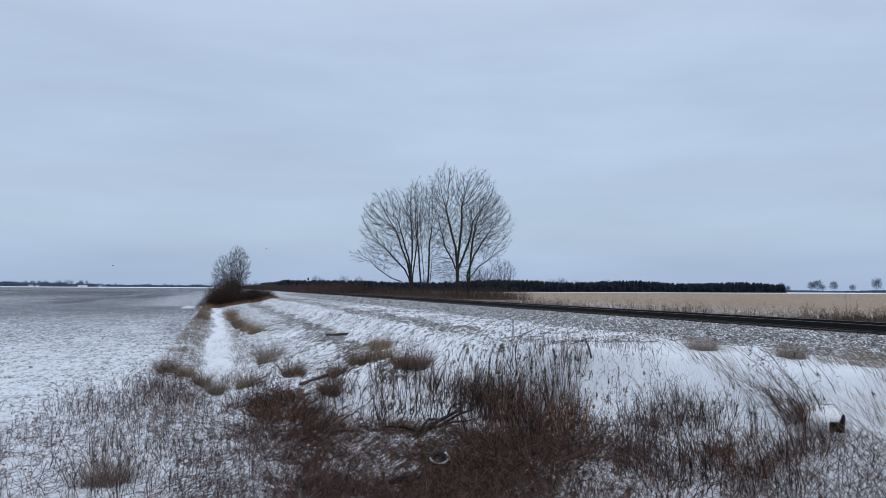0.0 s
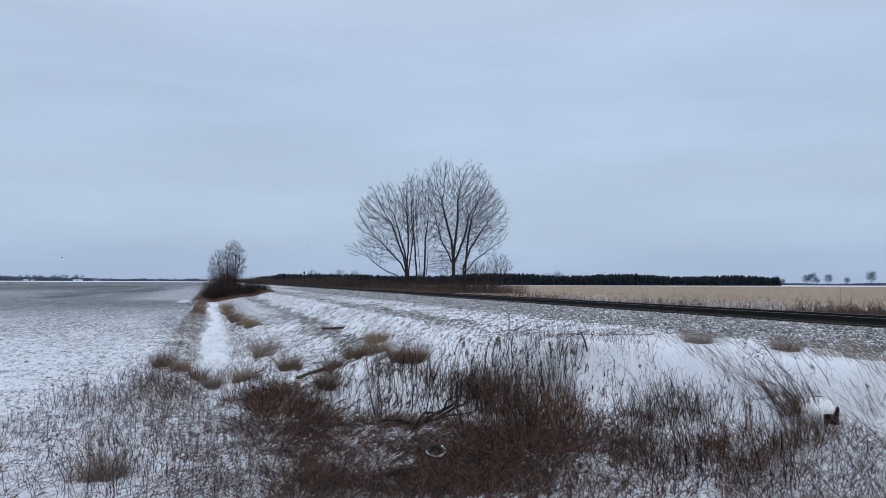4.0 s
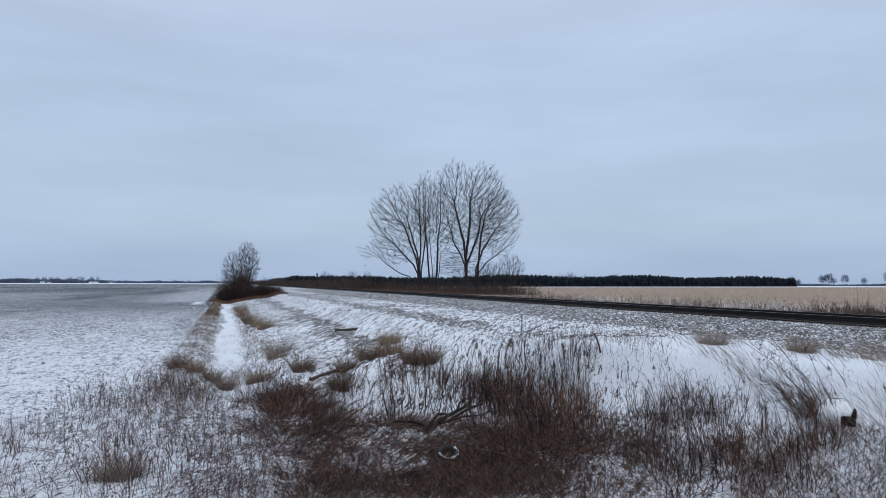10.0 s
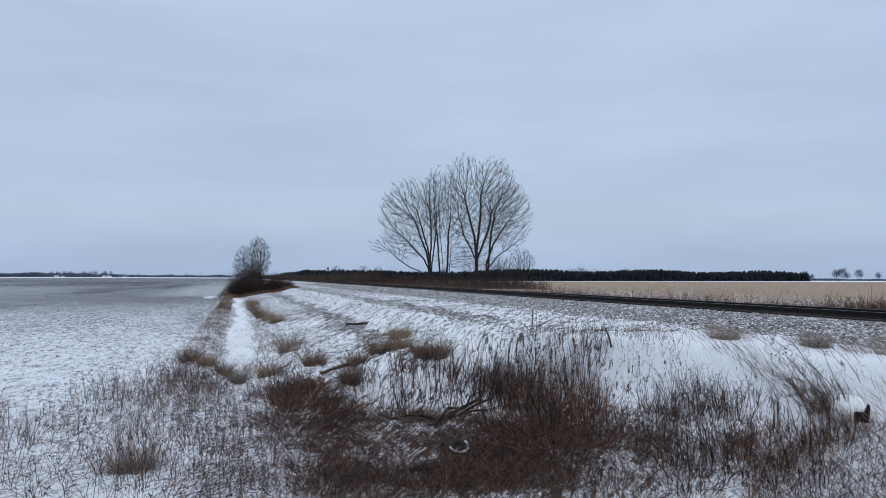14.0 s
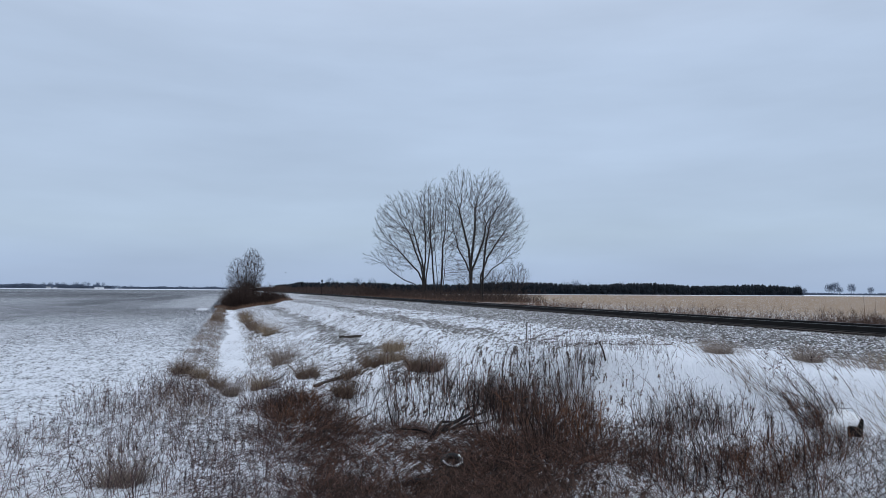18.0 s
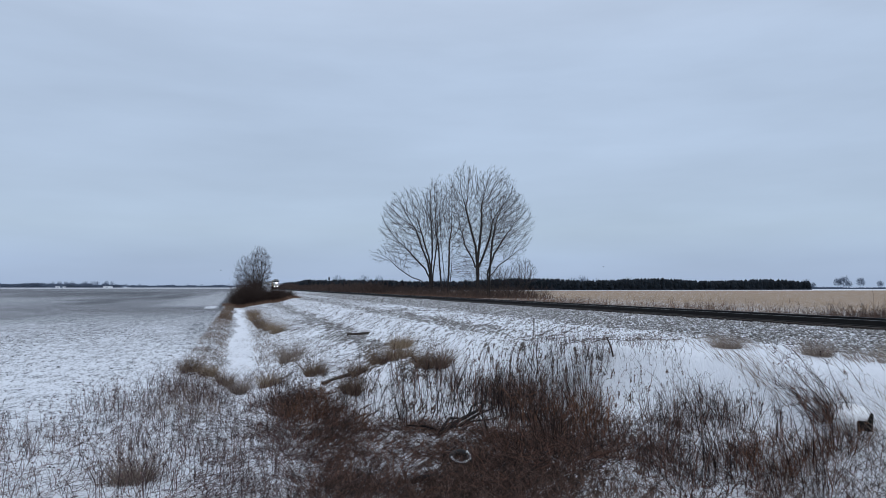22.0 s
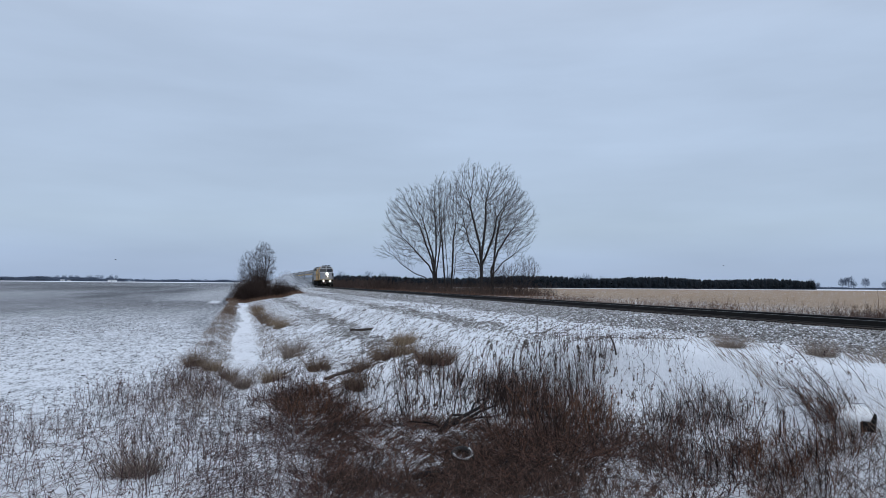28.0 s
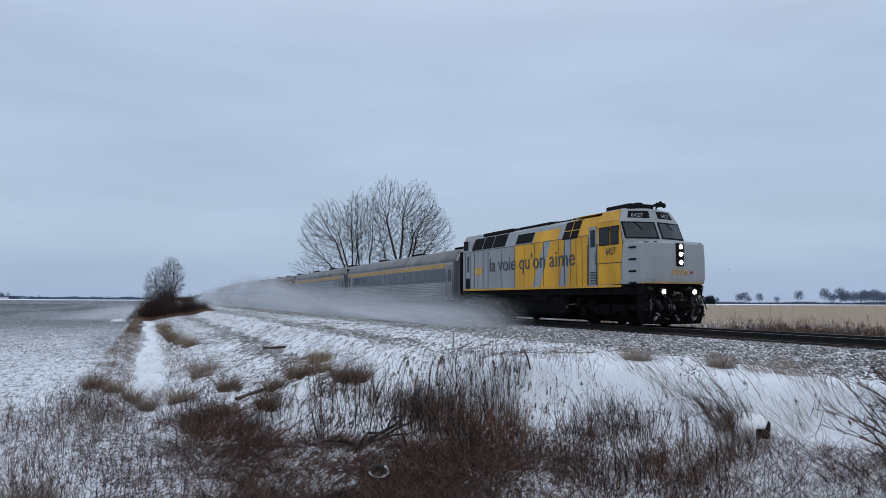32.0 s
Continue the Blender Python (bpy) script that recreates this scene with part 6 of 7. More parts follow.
    plant(slim, rng, [(6.2, 8.6), (7.2, 8.6), (8.6, 10.6), (7.8, 11.4)], 5, 0.5, 0.85, 8)
    plant(slim, rng, [(8.2, 11.4), (9.0, 11.2), (9.8, 12.8), (9.2, 13.7)], 11, 0.5, 0.85, 8)
    plant(tangle, rng, [(8.2, 11.4), (9.0, 11.2), (9.5, 12.4), (8.9, 13.2)], 5, 0.35, 0.6)
    plant(slim, rng, [(1.0, 14.4), (2.2, 14.4), (2.6, 17.2), (1.8, 18.4), (0.9, 17.4)], 18, 0.45, 0.7)
    plant(tangle, rng, [(-0.2, 9.6), (1.2, 9.4), (1.2, 15.0), (0.8, 17.6), (0.0, 15)], 16, 0.28, 0.5)
    plant(sparse, rng, [(0.4, 17), (2.0, 17.5), (3.0, 27), (1.6, 32), (0.6, 26)], 18, 0.22, 0.42)
    plant(leaning, rng, [(10.2, 9.9), (10.45, 9.9), (10.45, 10.2), (10.2, 10.2)], 2, 0.85, 1.0, 4, 25)
    plant(rust, rng, [(9.9, 9.6), (10.3, 9.6), (10.3, 9.9), (9.9, 10.0)], 3, 0.5, 0.65)
    plant(arching, rng, [(10.6, 6.4), (12.4, 6.8), (12.2, 7.9), (11.2, 7.6), (10.6, 7.2)], 11, 0.7, 1.1, 8, 60)
    plant(tangle, rng, [(9.2, 7.2), (10.6, 6.2), (11.6, 6.6), (10.8, 7.6), (9.9, 8.2)], 6, 0.35, 0.6)
    # weeds and flattened grass over the snow
    left = [(-6.2, 8.2), (-5.0, 13.6), (-3.4, 16.2), (-2.0, 21.5), (-0.7, 19), (0.9, 14.5), (0.9, 7), (-3.4, 6.6)]
    x, y = scatter(rng, left, 2500)
    k = rng.random(2500) < 0.3 + 0.9 * step(0.35, 0.7, value_noise(x * 0.9, y * 0.9, 61))
    stalk_field("standing_weeds", rng, x[k], y[k], 0.58, 0.0046, WEED, "dead standing weeds with dark seed heads over the snow", "weeds", wild=0.2, heads=0.9, head=0.016, twigs=6)
    x, y = scatter(rng, left, 4200)
    k = rng.random(4200) < 0.15 + 0.9 * step(0.35, 0.7, value_noise(x * 0.6 + 9, y * 0.6, 62))
    stalk_field("flattened_grass", rng, x[k], y[k], 0.7, 0.0036, WEED, "flattened dead stalks lying on the snow", "grass", lean=(0.8, -0.3), wild=1.1, arch=0.5)
    x, y = scatter(rng, [(-0.9, 6.8), (1.9, 7.2), (2.2, 9.6), (1.0, 13.5), (-0.6, 13)], 1800)
    stalk_field("matted_grass", rng, x, y, 0.6, 0.0042, WEED, "matted dead stalks bent over the snowy bank", "grass", lean=(1.1, -0.6), wild=0.8, arch=0.5)
    x, y = scatter(rng, [(0.8, 7.4), (4.8, 6.6), (5.8, 7.8), (5.6, 9.6), (3.4, 10.3), (1.0, 10.4)], 2500)
    stalk_field("brown_grass", rng, x, y, 0.55, 0.0045, DITCH_GRASS, "withered brown grass on the near bank", "grass", wild=0.45, arch=0.35, twigs=1)
    x, y = scatter(rng, [(5.0, 6.6), (7.2, 4.6), (10.6, 7.0), (10.0, 9.5), (8.4, 9.6)], 5200)
    stalk_field("brown_grass", rng, x, y, 0.5, 0.0045, DITCH_GRASS, "withered grass and stalks in the snow", "grass", wild=0.6, arch=0.4)
    x, y = scatter(rng, [(2.4, 9.6), (6.4, 8.6), (9.0, 12.5), (7.6, 16.2), (5.6, 15.0), (3.8, 13.0)], 3000)
    stalk_field("leaf_litter_stalks", rng, x, y, 0.5, 0.006, DITCH_GRASS, "dead stalks under the shrubs", "undergrowth", wild=0.9, arch=0.4, twigs=1)
    # pale grass leaning on the snowbank
    x, y = scatter(rng, [(10.2, 9), (12.2, 8), (12.7, 9), (12.7, 15.5), (11.6, 17.5), (10.4, 17), (10.2, 15)], 4600)
    k = rng.random(4600) < 0.06 + 0.8 * step(0.5, 0.8, value_noise(x * 0.8, y * 0.55, 63))
    stalk_field("bank_grass", rng, x[k], y[k], 0.5, 0.0045, BLEACHED, "thin pale grass leaning on the snowbank", "grass", lean=(-0.75, 0.1), wild=0.2, arch=0.2)
    x, y = scatter(rng, [(12.5, 6), (13.3, 6), (13.4, 20), (12.9, 20)], 900)
    k = value_noise(x * 0.2, y * 0.8, 64) > 0.74
    stalk_field("bank_grass", rng, x[k], y[k], 0.5, 0.005, TAN, "tan grass at the foot of the ballast", "grass", lean=(-0.3, 0), wild=0.3, arch=0.3)
    x, y = rng.normal(10.3, 0.2, 16), rng.normal(10.3, 0.3, 16)
    stalk_field("tall_weeds", rng, x, y, 1.3, 0.0065, WEED, "tall dark weeds with seed heads leaning over the snow", "weeds", lean=(-0.45, 0.35), wild=0.16, heads=1.0, head=0.025, segs=5, twigs=8)
    x, y = scatter(rng, [(8.2, 15.4), (9.6, 13.6), (10.4, 14.2), (9.6, 17.5), (8.4, 19.5), (7.6, 18.6)], 420)
    stalk_field("snowbank_weeds", rng, x, y, 0.45, 0.005, WEED, "dead weeds on the edge of the snowbank", "weeds", wild=0.3, heads=0.5, head=0.015, twigs=4)
    # weedy verge of the field ditch
    for x0, x1, y0, y1, n, mat, h in ((-1.75, -0.35, 15, 62, 4500, BLEACHED, 0.28), (-1.6, -0.5, 17, 70, 2200, BROWN_GRASS, 0.3), (0.75, 1.7, 26, 80, 1500, BLEACHED, 0.4), (-1.5, -0.4, 60, 105, 1800, BROWN_GRASS, 0.5), (0.2, 1.8, 17, 24, 1500, WEED, 0.4)):
        yy = y0 + (y1 - y0) * rng.random(n) ** 1.2
        xx = rng.uniform(x0, x1, n)
        k = rng.random(n) < 0.35 + 0.9 * step(0.4, 0.7, value_noise(xx * 0.9, yy * 0.35, 65))
        stalk_field("verge_grass", rng, xx[k], yy[k], h, 0.006 if y1 < 90 else 0.012, mat, "dry tan grass along the field ditch", "grass", wild=0.3, arch=0.3)
    xx, yy = rng.uniform(1.2, 12, 900), 21 + 24 * rng.random(900)
    k = value_noise(xx * 0.5, yy * 0.3, 66) > 0.62
    stalk_field("sparse_stalks", rng, xx[k], yy[k], 0.45, 0.004, WEED, "sparse dead stalks on the stony slope", "weeds", wild=0.25, twigs=3)


def build_tufts():
    """Round clumps of dry grass, one by one."""
    rng = np.random.default_rng(33)
    spots = ((5.5, 24.0, 0.75, 0.34, TAN), (5.75, 24.6, 0.6, 0.28, TAN), (4.87, 21.2, 0.75, 0.42, TAN), (4.1, 20.5, 0.6, 0.4, BROWN_GRASS), (3.3, 19.4, 0.5, 0.38, BROWN_GRASS), 
             (2.75, 17.3, 0.45, 0.36, BROWN_GRASS), (5.2, 19.6, 0.6, 0.42, BROWN_GRASS), (5.75, 19.5, 0.6, 0.4, BROWN_GRASS), (2.2, 20.7, 0.65, 0.4, BROWN_GRASS), (2.0, 26.6, 0.9, 0.55, BLEACHED), (1.75, 25.0, 0.7, 0.3, BLEACHED), (0.91, 20.9, 0.55, 0.34, TAN),
             (-0.3, 21.2, 0.5, 0.34, BROWN_GRASS), (0.1, 20.0, 0.4, 0.3, BLEACHED), (-1.34, 23.0, 0.5, 0.42, BROWN_GRASS), (-0.8, 22.2, 0.35, 0.28, TAN), (2.15, 40.2, 0.8, 0.6, TAN), (1.85, 43.5, 0.6, 0.45, BROWN_GRASS), (1.6, 48.1, 0.7, 0.6, BROWN_GRASS),
             (1.5, 53, 0.7, 0.5, BROWN_GRASS), (1.4, 60, 0.9, 0.7, TAN), (1.5, 68, 1.0, 0.7, BROWN_GRASS), (-1.34, 10.5, 0.6, 0.3, BLEACHED), (11.6, 14.6, 0.6, 0.3, BLEACHED), (12.2, 12.4, 0.6, 0.3, BLEACHED), (13.2, 8.2, 0.6, 0.35, TAN), (13.0, 7.2, 0.7, 0.45, TAN))
    for x, y, w, h, mat in spots:
        n = 500
        a, d = rng.uniform(0, 2 * np.pi, n), np.sqrt(rng.random(n)) * w * 0.4
        out = np.stack([np.cos(a), np.sin(a), 0 * a], 1)
        v, q, _ = tubes(out * d[:, None] - [0, 0, 0.06], unit(out * (d / (w * 0.33) * 0.36)[:, None] + rng.normal(0, 0.26, (n, 3)) + [0, 0, 1]), h * 1.45 * rng.uniform(0.6, 1.15, n),
                        np.full(n, 0.004), rng.normal(0, 0.3, (n, 3)) + out * 0.2 - [0, 0, 0.15], 3)
        thing("grass_tuft", fast_mesh("grass_tuft", v, q), mat, "rounded tuft of withered grass in the snow", "grass tuft", "grass tufts", m=pose(x, y, land_z(x, y)))


build_ditch_growth()
build_tufts()

# ---- stones and clods ----
def stony(name):
    """Crushed stone, each piece of its own grey, with snow lodged on what faces up."""
    m = island(name, (0.10, 0.095, 0.09), (0.36, 0.345, 0.33))
    n, k = m.node_tree.nodes, m.node_tree.links
    b = n["Principled BSDF"]
    ramp = b.inputs["Base Color"].links[0].from_socket
    g = n.new("ShaderNodeNewGeometry")
    sep = n.new("ShaderNodeSeparateXYZ")
    k.new(g.outputs["True Normal"], sep.inputs[0])
    co, t = n.new("ShaderNodeTexCoord"), n.new("ShaderNodeTexNoise")
    t.inputs["Scale"].default_value = 3.0
    k.new(co.outputs["Object"], t.inputs["Vector"])
    add = n.new("ShaderNodeMath")
    add.operation = "MULTIPLY_ADD"
    k.new(t.outputs[0], add.inputs[0])
    add.inputs[1].default_value = 1.3
    k.new(sep.outputs["Z"], add.inputs[2])
    mr = n.new("ShaderNodeMapRange")
    mr.inputs["From Min"].default_value, mr.inputs["From Max"].default_value = 1.36, 1.5
    k.new(add.outputs[0], mr.inputs["Value"])
    mix = n.new("ShaderNodeMix")
    mix.data_type = "RGBA"
    k.new(mr.outputs[0], mix.inputs["Factor"])
    k.new(ramp, mix.inputs["A"])
    mix.inputs["B"].default_value = (0.8, 0.81, 0.84, 1)
    k.new(mix.outputs["Result"], b.inputs["Base Color"])
    return m


def stones(name, rng, x, y, size, material, label, category, flat=0.7, sunk=0.25):
    n = len(x)
    z = land(x, y)
    dirs = np.array([(1, 0, 0), (0, 1, 0), (-1, 0, 0), (0, -1, 0), (0, 0, 1), (0, 0, -1)], float)
    s = size * rng.uniform(0.5, 1.5, n)
    v = dirs[None] * s[:, None, None] * rng.uniform(0.6, 1.25, (n, 6, 1)) + rng.normal(0, 0.22, (n, 6, 3)) * s[:, None, None]
    a = rng.uniform(0, 2 * np.pi, n)
    c, q = np.cos(a)[:, None], np.sin(a)[:, None]
    v = np.stack([v[..., 0] * c - v[..., 1] * q, v[..., 0] * q + v[..., 1] * c, v[..., 2] * flat], -1)
    v += np.stack([x, y, z + s * flat * (1 - 2 * sunk) * 0.5], 1)[:, None, :]
    tri = np.array([(0, 1, 4), (1, 2, 4), (2, 3, 4), (3, 0, 4), (1, 0, 5), (2, 1, 5), (3, 2, 5), (0, 3, 5)])
    f = (np.arange(n) * 6)[:, None, None] + tri[None]
    return thing(name, fast_mesh(name, v.reshape(-1, 3), f.reshape(-1, 3)), material, label, category, kind="stuff")


def build_stones():
    rng = np.random.default_rng(70)
    rock = stony("crushed_stone")
    clod = stony("frozen_clods")
    ramp = [nd for nd in clod.node_tree.nodes if nd.type == "VALTORGB"][0].color_ramp
    ramp.elements[0].color, ramp.elements[1].color = (0.06, 0.05, 0.043, 1), (0.2, 0.175, 0.15, 1)
    n = 36000
    y = 5 + 60 * rng.random(n) ** 1.5
    stones("ballast", rng, rng.uniform(12.9, 16.9, n), y, 0.034, rock, "grey crushed stone ballast dusted with snow", "ballast")
    stones("ballast", rng, rng.uniform(16.6, 19.9, 5500), 5 + 55 * rng.random(5500) ** 1.4, 0.032, rock, "grey crushed stone between the ties", "ballast")
    n = 8000
    stones("ballast", rng, rng.uniform(12.9, 16.9, n), rng.uniform(60, 140, n), 0.07, rock, "grey crushed stone ballast far along the line", "ballast")
    for n, y0, y1, size in ((30000, 17.5, 46, 0.023), (8000, 40, 95, 0.04)):
        y = y0 + (y1 - y0) * rng.random(n) ** 1.4
        x = 0.9 + 12 * rng.random(n)
        u, w = 0.85 * x - 0.53 * y, 0.53 * x + 0.85 * y
        edge = np.interp(x, EDGE_X, EDGE_Y)
        k = (y > edge - 1.2) & (rng.random(n) < 0.12 + 1.0 * step(0.3, 0.75, 0.65 * value_noise(u * 3.2 + 0.5, w * 0.55, 8) + 0.45 * value_noise(x * 0.9, y * 0.6, 71)))
        stones("stony_soil", rng, x[k], y[k], size, clod, "frozen clods and stones poking through the snow", "stones", 0.75, 0.3)
    n = 34000
    x, y = -2 - 40 * rng.random(n) ** 1.2, 9 + 85 * rng.random(n) ** 1.3
    k = (x < np.interp(y, [8, 14.5, 22, 40], [-6, -4.3, -2.2, -1.9])) & (rng.random(n) < 0.1 + 1.2 * step(0.35, 0.8, value_noise(x * 0.16 + y * 0.05, y * 0.07, 72)))
    soil = stony("field_soil")
    ramp = [nd for nd in soil.node_tree.nodes if nd.type == "VALTORGB"][0].color_ramp
    ramp.elements[0].color, ramp.elements[1].color = (0.025, 0.024, 0.026, 1), (0.1, 0.09, 0.085, 1)
    stones("field_clods", rng, x[k], y[k], 0.032, soil, "dark soil clods showing through field snow", "soil", 0.6)


# ---- small things ----
OLD_WOOD = surface("weathered_wood", (0.055, 0.042, 0.034), 0.9, 0, 0.35, 6, 0.5, 40, streak=(6, 1, 6))
DARK_BARK = surface("wet_bark", (0.008, 0.0065, 0.006), 0.9, 0, 0.3, 6, 0.5, 30)
RUBBER = surface("old_rubber", (0.02, 0.02, 0.02), 0.8, 0, 0.3, 6, 0.3, 40)
DRIFT = surface("drifted_snow", (0.88, 0.9, 0.93), 0.85, 0, 0.05, 2, 0.2, 20, spec=0.2)


def build_small_things():
    rng = random.Random(12)
    # an old tie lying on the gravel and a plank by the tufts
    t = holder("old_tie", "dark weathered railway tie lying on gravel", "railway tie", m=pose(5.3, 31.6, land_z(5.3, 31.6) + 0.05, 0, -2, -3))
    part("timber", Shape().rbox(-0.52, 0.52, -0.1, 0.1, -0.08, 0.05, 0.02), OLD_WOOD, t)
    part("snow_cap", Shape().rbox(-0.3, 0.12, -0.06, 0.04, 0.047, 0.06, 0.005), DRIFT, t, "thin snow on the top")
    t = holder("plank", "dark broken plank half buried in snow", "plank", m=pose(2.72, 19.3, land_z(2.72, 19.3) + 0.05, 0, -12, 25))
    part("board", Shape().rbox(-0.55, 0.55, -0.07, 0.07, -0.02, 0.05, 0.01), OLD_WOOD, t)
    s = Shape().tube([(0, 0, -0.2), (-0.08, 0.02, 0.2), (-0.2, 0.03, 0.46)], [0.022, 0.02, 0.016], 7)
    thing("stake", s, OLD_WOOD, "dark wooden stake leaning in the snow", "stake", m=pose(9.15, 15.75, land_z(9.15, 15.75)))
    s = Shape().tube([(0, 0, -0.2), (0.02, 0, 0.25), (0.0, 0, 0.55)], [0.014, 0.012, 0.009], 6)
    thing("stake", s, OLD_WOOD, "thin dark stick standing in the snow", "stake", m=pose(9.12, 20.7, land_z(9.12, 20.7)))
    # fallen limb in the ditch
    x, y = 4.95, 15.1
    lg = holder("fallen_limb", "dark fallen limb lying across the ditch", "log", m=pose(x, y, land_z(x, y) - 0.03))
    part("limb", Shape().tube([(-0.95, -1.05, 0.02), (-0.3, -0.4, 0.16), (0.4, 0.35, 0.22), (0.95, 1.05, 0.34)], [0.045, 0.042, 0.035, 0.02], 8), DARK_BARK, lg, "", True)
    part("branch", Shape().tube([(-0.5, -0.7, 0.1), (0.1, -0.35, 0.14), (0.75, 0.0, 0.1)], [0.028, 0.025, 0.012], 7), DARK_BARK, lg)
    part("branch", Shape().tube([(0.1, 0.0, 0.2), (0.3, 0.35, 0.34), (0.7, 0.6, 0.42)], [0.028, 0.025, 0.01], 7), DARK_BARK, lg)
    part("branch", Shape().tube([(-0.7, -0.9, 0.05), (-1.15, -0.9, 0.2), (-1.5, -0.7, 0.2)], [0.028, 0.022, 0.01], 6), DARK_BARK, lg)
    for pts, rr in (([(-0.2, -0.3, 0.05), (0.5, 0.5, 0.12), (1.2, 1.1, 0.16)], (0.04, 0.034, 0.016)), ([(-0.8, -0.7, 0.02), (-0.4, -0.2, 0.2), (0.1, 0.1, 0.12)], (0.035, 0.03, 0.014)), ([(0.8, 1.2, 0.05), (1.1, 1.6, 0.3), (1.25, 1.9, 0.55)], (0.03, 0.03, 0.018))):
        part("branch", Shape().tube(pts, rr, 6), DARK_BARK, lg)
    # near-black piece added in place of a dark hole in the ditch bottom
    thing("log", Shape().tube([(-0.3, 0, 0), (-0.1, 0.02, 0.03), (0.28, 0, 0.01)], [0.04, 0.05, 0.04], 9), DARK_BARK, "short dark rounded piece standing for a dark hole in the ditch", "log", m=pose(2.9, 10.6, land_z(2.9, 10.6) + 0.05, 0, 0, 8), smooth=True)
    # old tyre with a rim of snow
    x, y = 3.78, 11.75
    ty = holder("scrap_tyre_ring", "half-buried old tyre with a rim of snow", "scrap tyre", m=pose(x, y, land_z(x, y) + 0.06, 24, -8, 10) @ Matrix.Scale(0.62, 4))
    ring = lambda r, rr, z: Shape().loft([[tuple(Vector(((r + rr * math.cos(b)) * math.cos(a), (r + rr * math.cos(b)) * math.sin(a), z + rr * math.sin(b)))) for b in (k * math.pi / 4 for k in range(8))]
                                          for a in (k * math.pi / 12 for k in range(25))], caps=False)
    part("casing", ring(0.26, 0.085, 0), RUBBER, ty, "black rubber casing", True)
    rim = Shape()
    for i in range(16):
        a = math.pi * (0.95 + 1.15 * i / 15)
        r = rng.uniform(0.022, 0.036)
        rim.tube([(0.27 * math.cos(a), 0.27 * math.sin(a), 0.07), (0.27 * math.cos(a), 0.27 * math.sin(a), 0.07 + r)], [r * 1.3, r * 0.7], 6)
    part("snow_rim", rim, DRIFT, ty, "beads of snow")
    # mouth of a drain under the snow
    x, y = 10.12, 9.45
    cv = holder("culvert", "snow-covered drain mouth with a dark upright board", "culvert", m=pose(x, y, land_z(x, y) + 0.05, 0, 0, -48) @ Matrix.Scale(0.9, 4))
    # no hollow here: a near-black block gives the shade of the drain mouth
    part("opening", Shape().rbox(-0.03, 0.14, -0.05, 0.3, -0.15, 0.14, 0.02), DARK_BARK, cv, "dark block standing for the shaded opening")
    part("board", Shape().loft([[(0.12, yy, -0.15), (0.21, yy, -0.15), (0.24, yy, 0.27), (0.2, yy, 0.31), (0.13, yy, 0.14)] for yy in (-0.08, -0.04)]), DARK_BARK, cv, "dark splintered board")
    rows = []
    for j in range(9):
        yy, up = -0.03 + j * 0.15, 0.02 * j
        rows.append([(-0.5, yy, -0.15), (-0.4, yy, 0.12 + up), (-0.28, yy, 0.2 + up), (-0.05, yy, 0.215 + up), (0.1, yy, 0.2 + up), (0.17, yy, 0.15 + up), (0.22 + 0.03 * j, yy + 0.1, -0.15)])
    part("snow_cap", Shape().loft(rows), DRIFT, cv, "smooth shelf of drifted snow", True)
    part("wire", Shape().tube([(-0.36, -0.05, -0.1), (-0.36, -0.02, 0.42), (-0.3, -0.02, 0.45), (0.05, 0.0, 0.46), (0.1, -0.02, 0.4), (0.26, -0.1, 0.1)], [0.004] * 6, 5), BLACK, cv, "bent dark wire")
    # marker post beside the line
    p = holder("marker_post", "dark railway marker post beside the track", "post", m=pose(15.2, 121.5, land_z(15.2, 121.5)))
    part("post", Shape().rbox(-0.03, 0.03, -0.03, 0.03, -0.3, 2.9, 0.008), UNDER, p)
    part("plate", Shape().rbox(-0.13, 0.13, -0.07, -0.04, 2.5, 2.95, 0.01), UNDER, p, "dark blank plate")
    p = holder("signal_mast", "distant dark signal mast above the scrub", "signal mast", m=pose(29, 300, land_z(29, 300)))
    part("mast", Shape().rod((0, 0, -0.3), (0, 0, 4.6), 0.09, 8), UNDER, p)
    part("signal_head", Shape().rbox(-0.3, 0.3, -0.2, 0.2, 4.2, 4.9, 0.05), UNDER, p, "dark signal head")


build_stones()
build_small_things()


def build_birds():
    """Dark birds: a flock that rises from the stubble as the train nears, and a few that cross the sky."""
    dark = surface("dark_plumage", (0.02, 0.02, 0.022), 0.8)
    proto = holder("flying_bird", "small dark bird flying over the fields", "bird", "birds")
    part("body", Shape().tube([(0, -0.12, 0), (0, -0.08, 0), (0, 0.04, 0.01), (0, 0.16, 0)], [0.012, 0.04, 0.045, 0.01], 7), dark, proto)
    for s in (-1, 1):
        part("wing", Shape().loft([[(0, -0.07, 0.02), (0, 0.06, 0.02), (0, 0.06, 0.03), (0, -0.07, 0.03)], [(s * 0.16, -0.08, 0.07), (s * 0.16, 0.03, 0.07), (s * 0.16, 0.03, 0.076), (s * 0.16, -0.08, 0.076)],
                                   [(s * 0.3, -0.02, 0.04), (s * 0.3, 0.0, 0.04), (s * 0.3, 0.0, 0.043), (s * 0.3, -0.02, 0.043)]]), dark, proto)
    return [proto] + [copy_thing(proto, pose(0, 0, 0)) for _ in range(9)]


birds = build_birds()


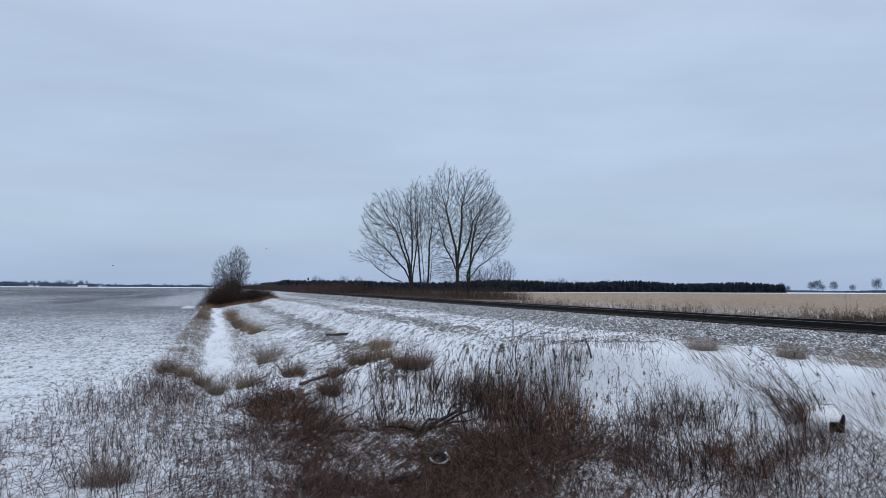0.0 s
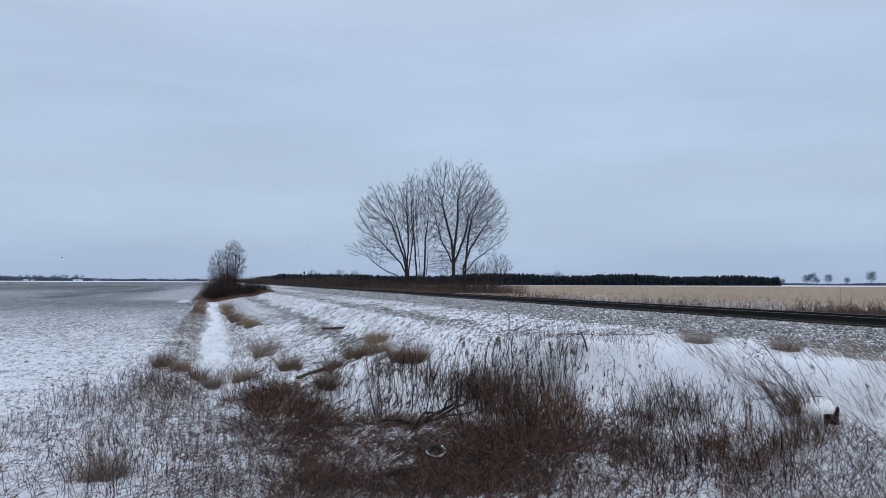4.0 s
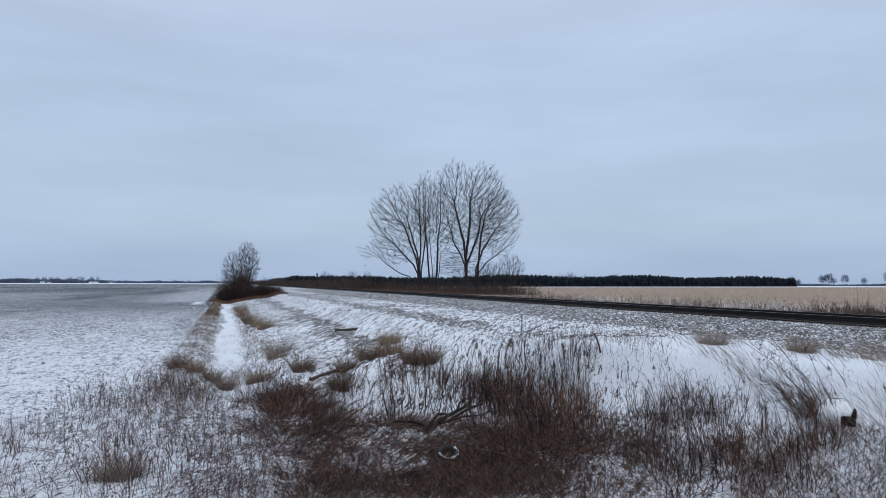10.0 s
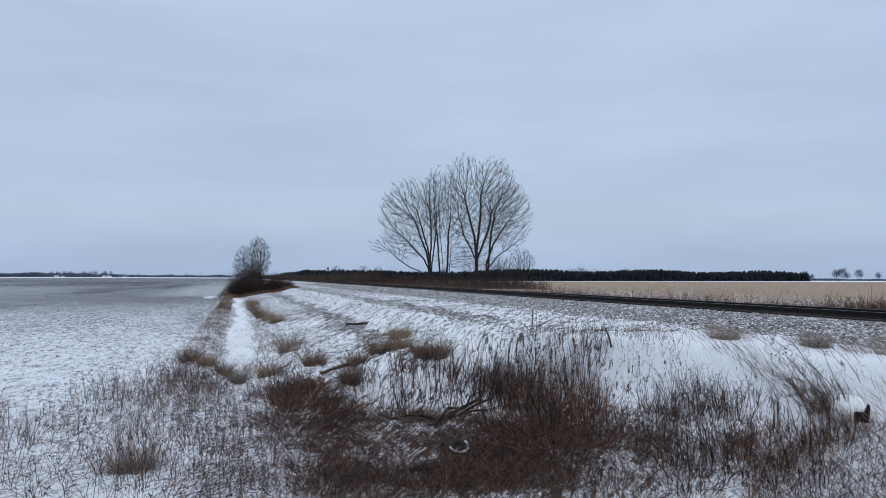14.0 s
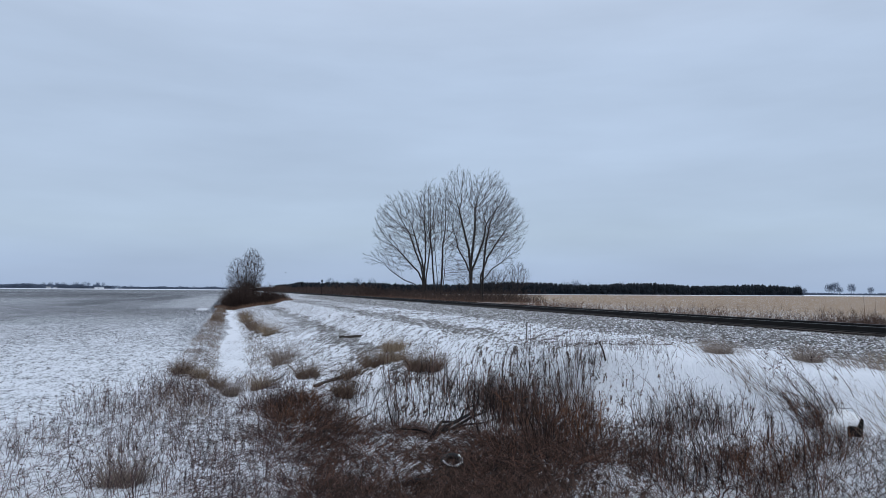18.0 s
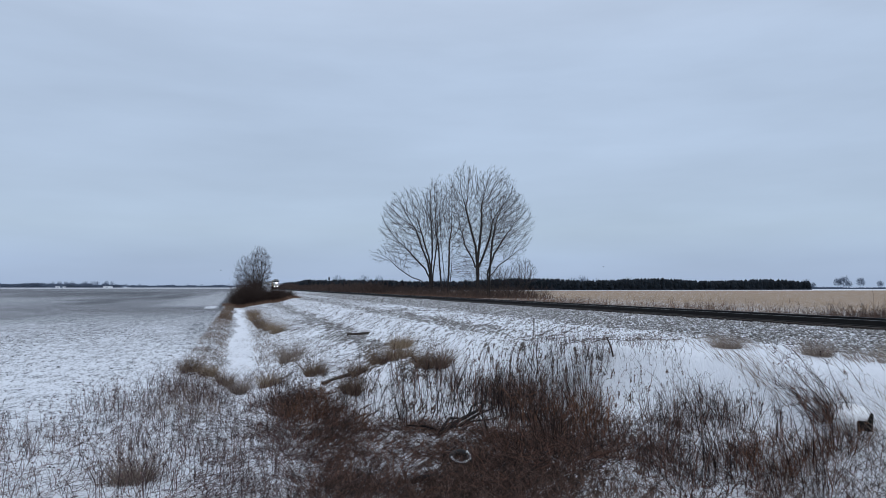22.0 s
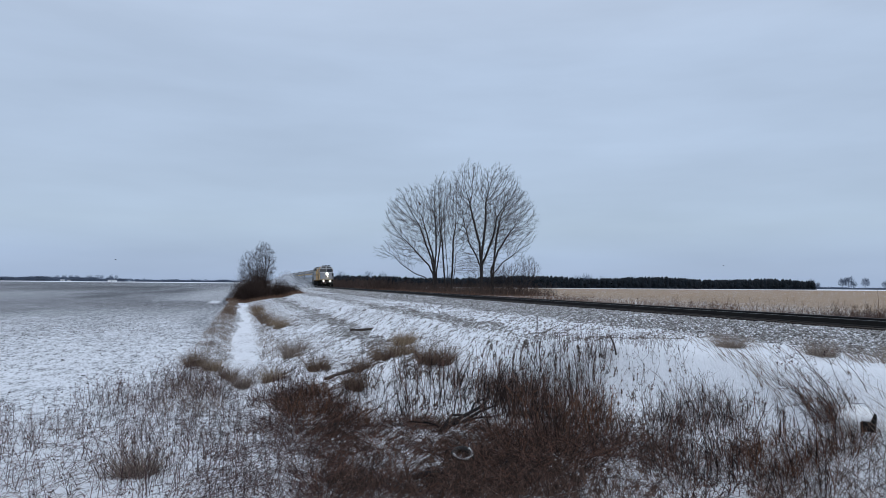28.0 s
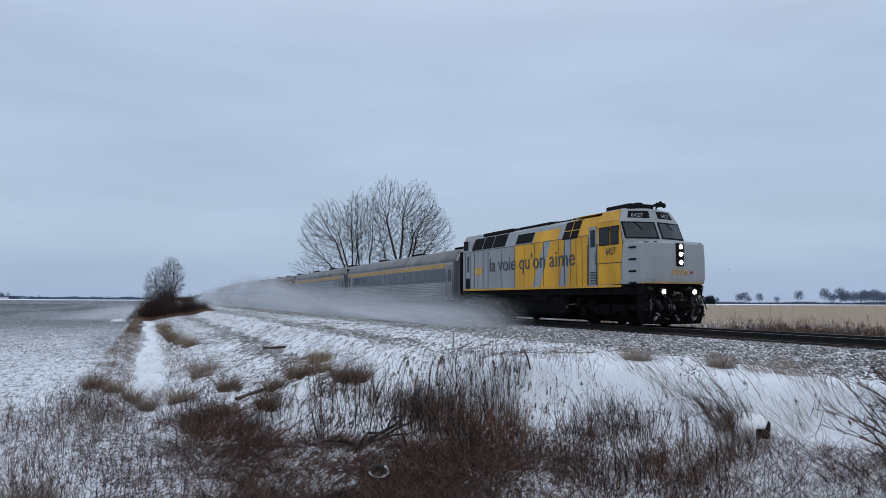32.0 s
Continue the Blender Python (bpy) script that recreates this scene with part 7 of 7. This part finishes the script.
# ---- what moves ----
def motions():
    times = [0.5 * i for i in range(65)]
    train = lambda t, back: LINE @ pose(TRACK_X, TRAIN_Y + TRAIN_V * (32 - t) + back, 0)
    walk(locomotive, [(t, train(t, 0)) for t in times])
    for i, c in enumerate(coaches):
        walk(c, [(t, train(t, 16.85 + 25.35 * i)) for t in times])
    for s in sprays:
        walk(s, [(t, train(t, 0)) for t in times])
    # three birds cross the sky
    walk(birds[0], [(0, pose(49.8, 120, 7.3, 0, 0, 80)), (13, pose(18.8, 128.6, 3.9, 0, 0, 80)), (22.5, pose(-5.1, 129.9, 3.9, 0, 0, 80)), (23.5, pose(-9.7, 129.6, 4.7, 0, 0, 80)), (28, pose(-20.5, 128.4, 4.5, 0, 0, 80)), (32, pose(-30, 128, 6.1, 0, 0, 80))])
    walk(birds[1], [(0, pose(-16.5, 129, 4.4, 0, 0, 70)), (6, pose(-27.5, 127, 4.7, 0, 0, 70)), (12, pose(-45, 122, 4.4, 0, 0, 70)), (32, pose(-110, 90, 9, 0, 0, 60))])
    walk(birds[2], [(0, pose(10, 150, 9, 0, 0, -80)), (20, pose(57.7, 116.5, 4.7, 0, 0, -80)), (28, pose(80.1, 102.4, 4.5, 0, 0, -60)), (30, pose(85, 98.4, 4.7, 0, 0, -60)), (32, pose(92.4, 91.5, 6.5, 0, 0, -60))])
    # the flock sits in the stubble and rises as the train nears
    for i, (x, y, z) in enumerate(((75.8, 174.2, 7.2), (77.6, 173.4, 6.7), (78.8, 172.9, 6.0), (79.3, 172.7, 4.6), (80.9, 171.9, 5.2), (81.7, 171.5, 7.2), (83.8, 170.5, 4.9))):
        on = land_z(x - 14, y + 6) + 0.06
        walk(birds[3 + i], [(0, pose(x - 14, y + 6, on, 0, 0, -70)), (26 + 0.2 * i, pose(x - 14, y + 6, on, 0, 0, -70)), (28.5, pose(x - 6, y + 2, z * 0.6, 0, 0, -70)), (30, pose(x, y, z, 0, 0, -70)), (31, pose(x + 3.6, y - 2, z - 0.4, 0, 0, -70)), (32, pose(x + 8, y - 4, z, 0, 0, -70))])


motions()
